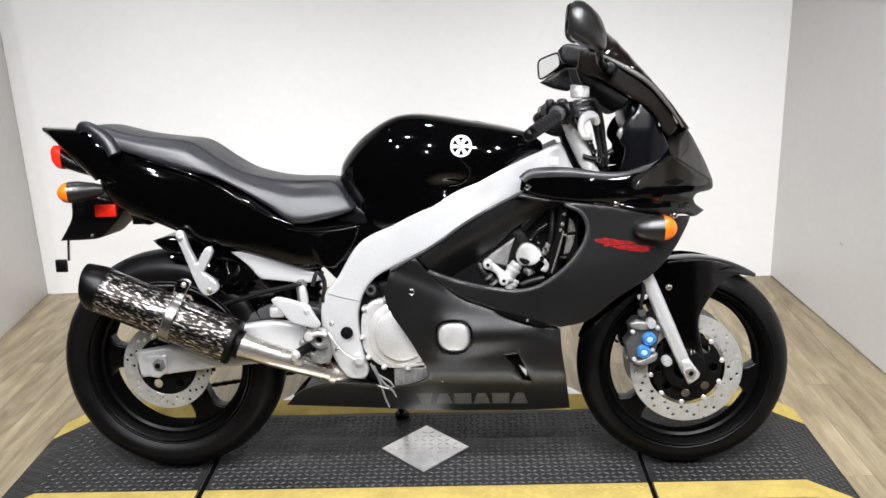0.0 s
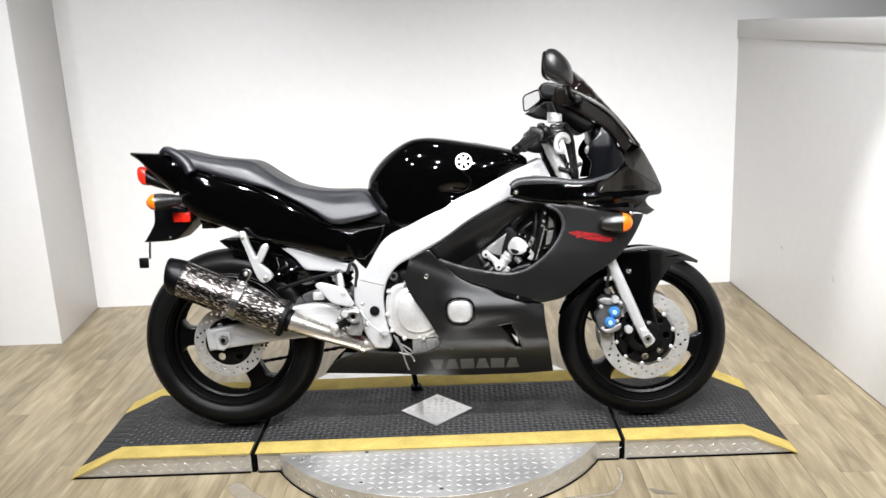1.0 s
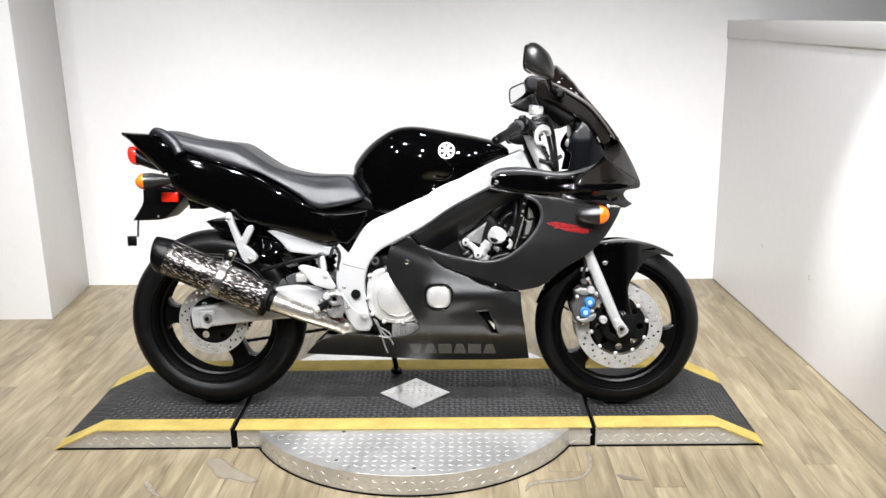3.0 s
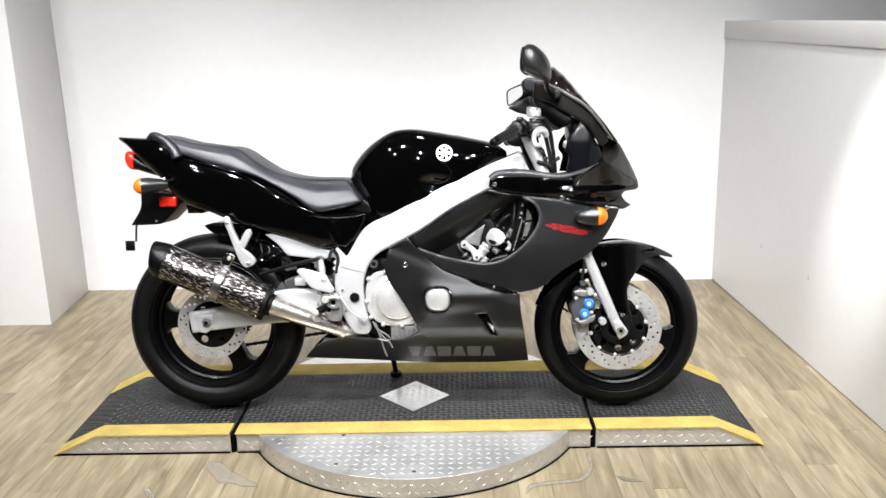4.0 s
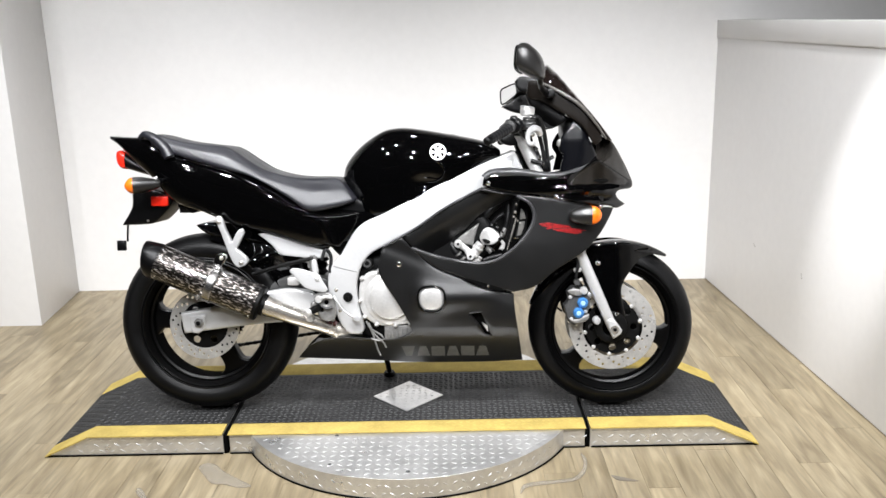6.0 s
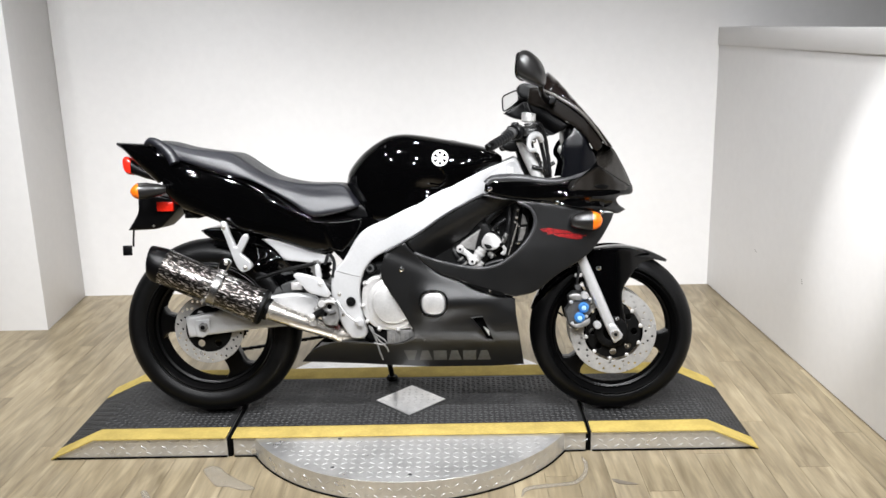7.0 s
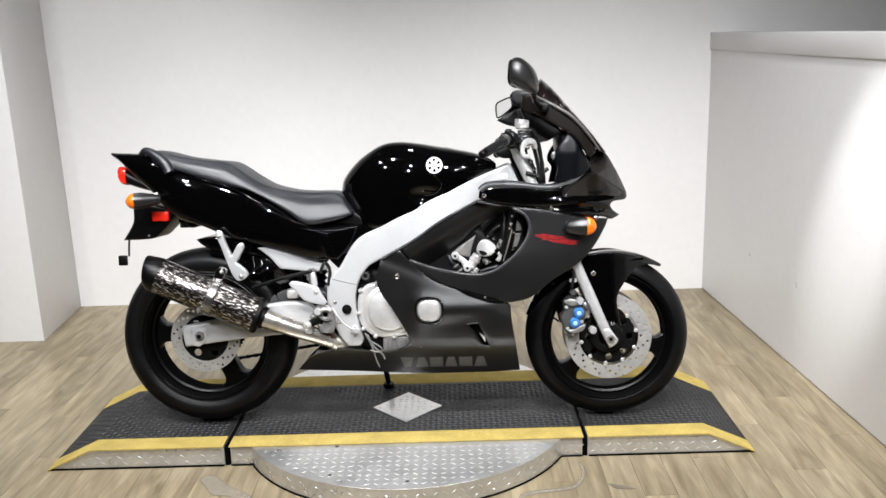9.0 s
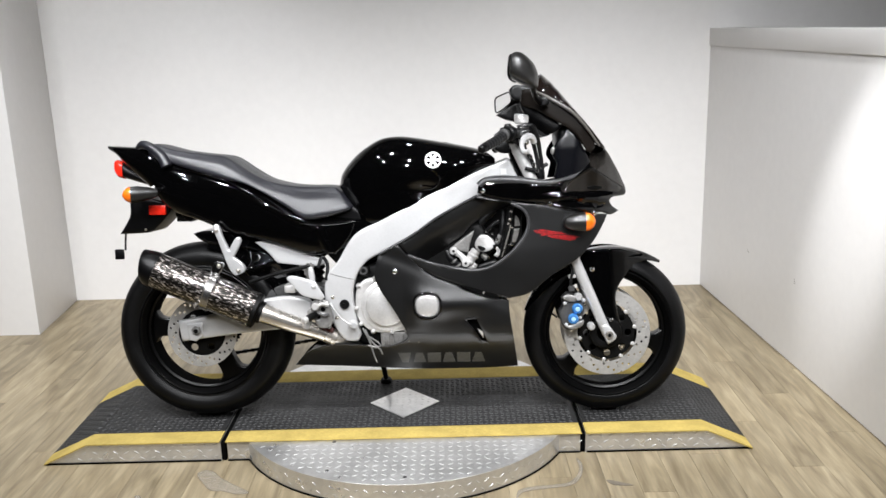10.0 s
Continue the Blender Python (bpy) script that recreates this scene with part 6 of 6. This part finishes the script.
mirror(1, (0.423, -0.350, 1.174), "satin black mirror on a short stalk", -16, (0.76, 0.90, 0.92))
def far_mirror():
    """The mirror on the far side: a bright glass in a thin black rim, before a blunt dark housing."""
    corner = [Vector(v) for v in ((0.352, 0.400, 1.134), (0.405, 0.285, 1.150), (0.412, 0.285, 1.110), (0.355, 0.400, 1.072))]
    side = (corner[1] - corner[0]).cross(corner[3] - corner[0]).normalized()
    side = side if side.x > 0 else -side
    inset = [corner[i] * 0.86 + corner[(i + 1) % 4] * 0.14 if k == 0 else corner[i] * 0.14 + corner[(i + 1) % 4] * 0.86 for i in range(4) for k in (0, 1)]
    bm = bmesh.new()
    rings = [[bm.verts.new(v + side * d + (sum(corner, Vector()) / 4 + Vector((0.02, 0.0, -0.02)) - v) * k) for v in inset] for d, k in ((0.003, 0.0), (0.022, 0.0), (0.050, 0.16), (0.068, 0.45))]
    for a, b in zip(rings, rings[1:]):
        for j in range(8):
            bm.faces.new([a[j], a[(j + 1) % 8], b[(j + 1) % 8], b[j]])
    bm.faces.new(rings[0])
    bm.faces.new(rings[-1])
    bmesh.ops.recalc_face_normals(bm, faces=bm.faces[:])
    root = part("mirror", bm, SHELL, bike, "black mirror with its bright glass towards the seat", 40)
    glass = bmesh.new()
    lo, hi = [[glass.verts.new(v + side * d) for v in inset] for d in (-0.001, 0.0025)]
    for j in range(8):
        glass.faces.new([lo[j], lo[(j + 1) % 8], hi[(j + 1) % 8], hi[j]])
    glass.faces.new(lo)
    glass.faces.new(hi)
    bmesh.ops.recalc_face_normals(glass, faces=glass.faces[:])
    part("mirror_glass", glass, GLASS, root, "mirror glass", 20)
    part("glass_rim", tube([tuple(v - side * 0.001) for v in inset + inset[:1]], 0.0030, 8, caps=False), SATIN, root, "black rim round the glass")
    part("mirror_foot", slab([(0.352, 1.064, 1), (0.425, 1.108, 1), (0.470, 1.100), (0.486, 1.072), (0.462, 1.050), (0.432, 1.036, 1), (0.390, 1.046)], 0.300, 0.350, 0.006, 0.012), SATIN, root, "blunt black mirror foot")
    return root


far_mirror()
part("mirror_base", slab([(0.478, 1.086), (0.486, 1.100), (0.508, 1.094), (0.512, 1.076), (0.490, 1.070)], -0.190, -0.160, 0.004, 0.008), SATIN, bike, "black mirror base")
part("far_cowl_edge", slab([(0.398, 1.150, 1), (0.408, 1.162), (0.426, 1.168), (0.480, 1.156), (0.529, 1.124, 1), (0.459, 1.106, 1), (0.410, 1.118)], 0.185, 0.215, 0.005, 0.012), SATIN, bike, "black lever guard on the far side")

# forks, clamps and handlebars
def fork(s):
    root = part("fork_leg", tube([(0.600, -0.103 * s, 0.553), (0.655, -0.103 * s, 0.425), (0.712, -0.103 * s, 0.292)], [0.0185, 0.0185, 0.0165], 24), FORK, bike, "satin grey lower fork leg", 60)
    part("fork_tube", tube([(0.385, -0.103 * s, 0.985), (0.472, -0.103 * s, 0.800), (0.602, -0.103 * s, 0.550)], 0.0205, 22), TUBE, root, "bright upper fork tube")
    part("axle_lug", slab([(0.690, 0.326, 1), (0.712, 0.330, 1), (0.742, 0.288, 1), (0.738, 0.276), (0.712, 0.258, 1), (0.698, 0.290)], -0.124, -0.084, 0.006, 0.01) if s > 0 else flipped(slab([(0.690, 0.326, 1), (0.712, 0.330, 1), (0.742, 0.288, 1), (0.738, 0.276), (0.712, 0.258, 1), (0.698, 0.290)], -0.124, -0.084, 0.006, 0.01)), FORK, root, "silver axle clamp")
    return root


fork_right = fork(1)
fork(-1)
part("axle_end", join(drum((0.7155, -0.118, 0.292), (0.7155, -0.130, 0.292), [(0, 0.014), (0.8, 0.014), (1, 0.012)], 20)), STEEL, fork_right, "steel axle end")
# dark hexagon on the axle end, painted for the shade in its hole
part("axle_hole", drum((0.7155, -0.125, 0.292), (0.7155, -0.1315, 0.292), [(0, 0.007), (1, 0.0068)], 6), DARK, fork_right)
for x, z in ((0.612, 0.425), (0.655, 0.322)):
    part("caliper_lug", drum((x, -0.10, z), (x, -0.129, z), [(0, 0.013), (0.8, 0.013), (1, 0.010)], 18), FORK, fork_right, "cast caliper lug")
part("steering_stem", slab([(0.375, 0.955), (0.395, 1.000, 1), (0.425, 1.005), (0.440, 0.960), (0.455, 0.905), (0.485, 0.845, 1), (0.430, 0.815, 1)], -0.060, 0.060, 0.008, 0.012), DARK, bike, "black steering stem and cable bundle")
part("top_clamp", slab([(0.335, 0.935), (0.360, 0.955), (0.405, 0.950), (0.410, 0.930), (0.370, 0.918)], -0.112, 0.112, 0.006, 0.012), DARK, bike, "black top fork clamp")
part("lower_clamp", slab([(0.425, 0.845), (0.450, 0.860), (0.495, 0.835), (0.490, 0.812), (0.450, 0.818)], -0.112, 0.112, 0.006, 0.012), DARK, bike, "black lower fork clamp")


def handlebar(s):
    end = 0.284 if s > 0 else 0.345
    root = part("handlebar", tube([(0.395, -0.105 * s, 0.962), (0.384, -0.200 * s, 0.985), (0.340, -0.300 * s, 0.960), (end + 0.012, -0.365 * s, 0.938)], 0.0115, 14), DARK, bike, "black clip-on handlebar")
    part("grip", tube([(0.371, -0.245 * s, 0.982), (0.340 + 0.25 * (end - 0.29), -0.300 * s, 0.962), (end + 0.012, -0.363 * s, 0.938)], [0.0165] + [0.0142, 0.0158] * 9 + [0.0145], 18, 0.003), CABLE, root, "black ribbed rubber grip")
    part("bar_end", drum((end + 0.013, -0.362 * s, 0.9385), (end, -0.382 * s, 0.931), [(0, 0.0125), (0.2, 0.0145), (0.85, 0.0135), (1, 0.009)], 20), SATIN, root, "black bar end")
    part("switch_box", join(drum((0.384, -0.215 * s, 0.984), (0.370, -0.250 * s, 0.980), [(0, 0.021), (0.1, 0.025), (0.9, 0.025), (1, 0.020)], 18), block(0.362, 0.388, min(-0.240 * s, -0.205 * s), max(-0.240 * s, -0.205 * s), 0.975, 1.014, 0.008)), SATIN, root, "black switch housing")
    part("collar", drum((0.362, -0.263 * s, 0.979), (0.357, -0.272 * s, 0.977), [(0, 0.018), (0.1, 0.0195), (0.9, 0.0195), (1, 0.018)], 20), DARKCAST, root, "grey collar")
    part("lever", tube([(0.462, -0.190 * s, 0.952), (0.455, -0.200 * s, 0.966), (0.440, -0.215 * s, 0.972), (0.424, -0.235 * s, 0.962), (0.417, -0.260 * s, 0.942), (0.423, -0.285 * s, 0.922), (0.438, -0.295 * s, 0.924)], [0.009, 0.012, 0.012, 0.009, 0.0075, 0.0075, 0.008], 12), FORK, root, "pale metal brake lever" if s > 0 else "pale metal clutch lever")
    part("clamp", block(0.375, 0.415, min(-0.130 * s, -0.078 * s), max(-0.130 * s, -0.078 * s), 0.950, 0.985, 0.008), DARK, root, "black bar clamp")
    return root


bar = handlebar(1)
handlebar(-1)
part("master_cylinder", drum((0.405, -0.150, 0.985), (0.425, -0.215, 0.985), [(0, 0.012), (0.2, 0.016), (0.8, 0.016), (1, 0.012)], 18), DARKCAST, bar, "cast master cylinder")
part("reservoir", drum((0.420, -0.200, 1.014), (0.420, -0.200, 1.040), [(0, 0.019), (0.1, 0.0225), (0.55, 0.0235), (0.62, 0.0235), (0.85, 0.0235), (1, 0.021)], 24), CAST, bar, "white brake fluid reservoir")
for k in range(3):
    part("reservoir_ring", drum((0.426, -0.200, 0.984 + 0.010 * k), (0.425, -0.200, 0.992 + 0.010 * k), [(0, 0.016), (0.3, 0.022 - 0.004 * (k % 2)), (0.8, 0.021), (1, 0.017)], 20), DARKCAST, bar, "dark ring")
part("reservoir_cap", drum((0.420, -0.200, 1.037), (0.421, -0.200, 1.044), [(0, 0.0235), (0.7, 0.0230), (1, 0.018)], 24), FORK, bar, "pale reservoir cap")
for pts, r in (([(0.440, -0.17, 1.00), (0.468, -0.15, 0.975), (0.485, -0.13, 0.915), (0.496, -0.12, 0.845)], 0.006), ([(0.428, -0.15, 1.00), (0.456, -0.14, 0.965), (0.474, -0.13, 0.900), (0.484, -0.12, 0.84)], 0.007), ([(0.420, -0.19, 0.99), (0.455, -0.18, 1.010), (0.478, -0.15, 0.960), (0.492, -0.10, 0.880), (0.500, -0.08, 0.83)], 0.006), ([(0.415, -0.17, 0.98), (0.447, -0.16, 0.985), (0.468, -0.14, 0.935), (0.478, -0.12, 0.85)], 0.005), ([(0.380, -0.19, 0.975), (0.420, -0.15, 0.940), (0.455, -0.12, 0.900), (0.470, -0.10, 0.84)], 0.006), ([(0.405, 0.10, 0.99), (0.470, 0.08, 0.99), (0.505, 0.06, 0.90), (0.50, 0.05, 0.83)], 0.005), ([(0.435, -0.13, 0.868), (0.470, -0.125, 0.860), (0.510, -0.115, 0.880)], 0.007)):
    part("control_cable", tube(pts, r, 10), CABLE, bike, "black control cable")
for x, z in ((0.452, 0.905), (0.462, 0.880), (0.472, 0.858)):
    part("cable_clip", block(x - 0.004, x + 0.006, -0.150, -0.140, z - 0.006, z + 0.006, 0.002, 1), CHROME, bike, "bright cable clip")

# front mudguard
guard = part("front_mudguard", arc_shell(0.735, 0.270, 0.316, 56, 163, 0.078, 0.034, 0.004, 48, 16, 0.85), BLACK, bike, "gloss black front mudguard", 55)
FLANK = [(0.894, 0.536, 1), (0.850, 0.532), (0.815, 0.520), (0.775, 0.484), (0.744, 0.430), (0.752, 0.360), (0.768, 0.286), (0.742, 0.282, 1), (0.712, 0.318), (0.682, 0.391), (0.645, 0.470), (0.590, 0.520), (0.520, 0.500, 1), (0.560, 0.538), (0.630, 0.572), (0.690, 0.584), (0.740, 0.585), (0.790, 0.577), (0.842, 0.560)]
flank = slab(FLANK, lambda x, z: -0.080 - 0.014 * math.exp(-((z - 0.40) / 0.12) ** 2) + 0.25 * max(0.0, x - 0.73) + 0.30 * max(0.0, x - 0.78), lambda x, z: -0.072 + 0.25 * max(0.0, x - 0.73) + 0.30 * max(0.0, x - 0.78), 0.005, 0.011)
part("guard_flank", flank, BLACK, guard, "gloss black mudguard flank", 55)
part("guard_flank", flipped(flank), BLACK, guard, "gloss black mudguard flank", 55)
part("guard_bolt", bolt((0.663, -0.083, 0.515), 0.010, 0.008), CHROME, guard, "bright button bolt")
part("guard_bolt", bolt((0.726, -0.094, 0.340), 0.008, 0.008), CHROME, guard, "bright button bolt")
part("guard_tab", block(0.726, 0.742, -0.086, -0.074, 0.334, 0.342, 0.002, 1), CAST, guard)

# front brake calipers
CALIPER = [(0.556, 0.418, 1), (0.575, 0.436), (0.600, 0.430, 1), (0.622, 0.428), (0.634, 0.405, 1), (0.632, 0.370), (0.622, 0.335, 1), (0.606, 0.318), (0.580, 0.305), (0.560, 0.318, 1), (0.552, 0.345), (0.546, 0.372, 1), (0.560, 0.390)]
caliper = part("brake_caliper", slab(CALIPER, -0.112, -0.060, 0.006, 0.010), DARKCAST, bike, "dark brake caliper with blue bolts")
far_caliper = part("brake_caliper", flipped(slab(CALIPER, -0.116, -0.060, 0.010, 0.014)), DARK, bike, "dark brake caliper")
for x, z in ((0.608, 0.384), (0.594, 0.349)):
    part("blue_bolt", join(drum((x, -0.105, z), (x, -0.128, z), [(0, 0.0185), (0.7, 0.0185), (0.85, 0.0165), (1, 0.013)], 28)), BLUE, caliper, "blue anodised caliper bolt")
    part("bolt_face", drum((x, -0.124, z), (x, -0.1305, z), [(0, 0.008), (0.7, 0.008), (1, 0.006)], 16), PALEBLUE, caliper, "bright bolt centre")
part("caliper_web", slab([(0.556, 0.425), (0.585, 0.432), (0.618, 0.420), (0.600, 0.408), (0.570, 0.412)], -0.122, -0.11, 0.004, 0.008), MIDCAST, caliper, "grey caliper edge")
part("caliper_web", slab([(0.560, 0.330), (0.585, 0.312), (0.625, 0.325), (0.630, 0.345), (0.615, 0.340), (0.580, 0.325)], -0.122, -0.11, 0.004, 0.008), MIDCAST, caliper, "grey caliper edge")
for x, z, r in ((0.566, 0.402, 0.007), (0.570, 0.328, 0.006), (0.618, 0.352, 0.006), (0.630, 0.412, 0.007)):
    part("caliper_pin", bolt((x, -0.112, z), r, 0.006), FORK, caliper, "grey caliper pin")
part("brake_hose", tube([(0.600, -0.11, 0.440), (0.585, -0.12, 0.470), (0.592, -0.115, 0.52), (0.57, -0.10, 0.57)], 0.005, 10), CABLE, bike, "black brake hose")
part("hose_union", drum((0.588, -0.105, 0.455), (0.588, -0.125, 0.455), [(0, 0.011), (0.8, 0.011), (1, 0.008)], 14), DARKCAST, bike, "metal hose union")
part("hose_clip", block(0.578, 0.604, -0.112, -0.104, 0.488, 0.502, 0.003, 1), CAST, bike, "metal hose clip")
part("far_hose", tube([(0.560, 0.11, 0.42), (0.535, 0.12, 0.38), (0.532, 0.12, 0.335), (0.560, 0.11, 0.312)], 0.004, 8), CABLE, bike, "black brake hose")
part("speed_drive", slab(circle(FX - 0.008, FZ + 0.004, 0.055, 32), -0.096, -0.085, 0.004, 0.014, [circle(FX - 0.008, FZ + 0.004, 0.030, 20)], raw=True), DARK, front_wheel, "dark hub ring")

# front indicators
for s in (1, -1):
    y = -0.172 * s
    root = part("front_indicator", loft([[(x, 0, t), (x, 0.7 * w, t - 0.002), (x, w, 0.5 * (t + l) + 0.006), (x, w, 0.5 * (t + l) - 0.006), (x, 0.7 * w, l + 0.002), (x, 0, l)] for x, t, l, w in ((0.556, 0.692, 0.678, 0.014), (0.563, 0.703, 0.668, 0.024), (0.585, 0.711, 0.661, 0.032), (0.612, 0.716, 0.658, 0.035), (0.629, 0.717, 0.657, 0.036))], 16, 18), SHELL, bike, "black front indicator with an amber lens", 60)
    root.location = (0, y, 0.0)
    lens = part("lens", loft([[(x, 0, t), (x, 0.7 * w, t - 0.002), (x, w, 0.5 * (t + l) + 0.006), (x, w, 0.5 * (t + l) - 0.006), (x, 0.7 * w, l + 0.002), (x, 0, l)] for x, t, l, w in ((0.6292, 0.7170, 0.6570, 0.0358), (0.643, 0.715, 0.660, 0.034), (0.655, 0.707, 0.668, 0.028), (0.661, 0.697, 0.678, 0.018), (0.6635, 0.690, 0.685, 0.006))], 16, 18), ORANGE, root, "amber lens", 60)

# decals: plain bars where lettering stands
for k, (lean_l, lean_r) in enumerate(((0.0, 0.0), (0.012, 0.012), (0.0, 0.0), (0.012, 0.012), (0.0, 0.0), (0.012, 0.012))):
    x, w = -0.014 + k * 0.0515, 0.046
    wide = 0.012 if k == 0 else 0.0
    part("decal_bar", slab([(x + lean_l, 0.236), (x + w - lean_r, 0.236), (x + w - wide, 0.193), (x + wide, 0.193)], lambda x, z: lower_y(x, z) - 0.0016, lambda x, z: lower_y(x, z) + 0.003, 0.0005, 0.008, raw=True), GREYMARK, lower_fairing, "pale grey decal bar")
for pts in ([(0.456, 0.662), (0.486, 0.6655), (0.515, 0.659), (0.547, 0.654), (0.568, 0.646), (0.540, 0.6455), (0.505, 0.646), (0.479, 0.642), (0.484, 0.650), (0.466, 0.653)],
            [(0.498, 0.6435), (0.560, 0.6435), (0.588, 0.641), (0.616, 0.634), (0.598, 0.6315), (0.600, 0.626), (0.581, 0.6235), (0.545, 0.630), (0.520, 0.635)]):
    part("red_stroke", slab([(*p, 1) for p in pts], lambda x, z: upper_y(x, z) - 0.0016, lambda x, z: upper_y(x, z) + 0.003, 0.0005, 0.012), REDMARK, upper_fairing, "red brush-stroke decal")

# ---- floor planks, last ----
PLANK_W, PLANK_L = 0.104, 0.92
plank_mesh = bpy.data.meshes.new("plank")
bm = block(0.0005, PLANK_W - 0.0005, 0.0005, PLANK_L - 0.0005, -0.004, 0.0, 0)
bm.to_mesh(plank_mesh)
plank_mesh.materials.append(WOOD)
rest = []
for i in range(-46, 21):
    shift = (i * 0.37 % 1.0) * PLANK_L
    for j in range(-8, 4):
        x, y = i * PLANK_W + 0.03, j * PLANK_L - shift
        if y > 1.62 or y + PLANK_L < -6.6 or x < -4.75:
            continue
        if -2.5 < x < 1.70 and y > -2.3:
            ob = new("plank", plank_mesh)
            ob.parent = floor
            ob.location = (x, y, 0)
            ob.scale.y = min(1.0, (1.70 - y) / PLANK_L)
        else:
            rest.append(block(x + 0.0005, x + PLANK_W - 0.0005, y + 0.0002, min(y + PLANK_L, 1.7) - 0.0002, -0.004, 0.0, 0))
tagged(part("outer_planks", join(*rest), WOOD, floor), kind="stuff")

# scraps of clear tape on the floor
def scrap(pts, mat, label, edge=0.0008, height=0.0012):
    loop = spline(pts, 0.008)
    bm = bmesh.new()
    top = [bm.verts.new((x, y, height)) for x, y in loop]
    low = [bm.verts.new((x, y, 0.0002)) for x, y in loop]
    n = len(top)
    for i in range(n):
        bm.faces.new([low[i], low[(i + 1) % n], top[(i + 1) % n], top[i]])
    bm.faces.new(top)
    bm.faces.new(low)
    bmesh.ops.recalc_face_normals(bm, faces=bm.faces[:])
    root = part("tape_scrap", bm, mat, None, label, category="tape")
    if edge:
        part("curled_edge", tube([(x, y, height) for x, y in loop], edge, 6, 0.01, caps=False), CURL, root, "grey curled edge")
    return root


scrap([(-0.686, -0.362), (-0.667, -0.34), (-0.636, -0.349), (-0.604, -0.388), (-0.572, -0.418), (-0.526, -0.456), (-0.487, -0.492), (-0.526, -0.498), (-0.577, -0.476), (-0.614, -0.471), (-0.651, -0.423)], TAPE, "torn scrap of clear tape stuck to the floor")
scrap([(-0.849, -0.495), (-0.835, -0.495), (-0.798, -0.551), (-0.763, -0.592), (-0.798, -0.571), (-0.84, -0.523)], TAPE, "small torn scrap of clear tape stuck to the floor")
scrap([(0.362, -0.567), (0.373, -0.516), (0.416, -0.497), (0.497, -0.486), (0.538, -0.473), (0.57, -0.427), (0.584, -0.372), (0.583, -0.314), (0.596, -0.353), (0.579, -0.442), (0.541, -0.491), (0.477, -0.506), (0.404, -0.521), (0.379, -0.534)], TAPE, "long wavy strip of clear tape on the floor", 0.0007)
scrap([(0.658, -0.463), (0.695, -0.478), (0.736, -0.5), (0.691, -0.499), (0.671, -0.491)], CURL, "dark sliver of tape on the floor", 0.0)
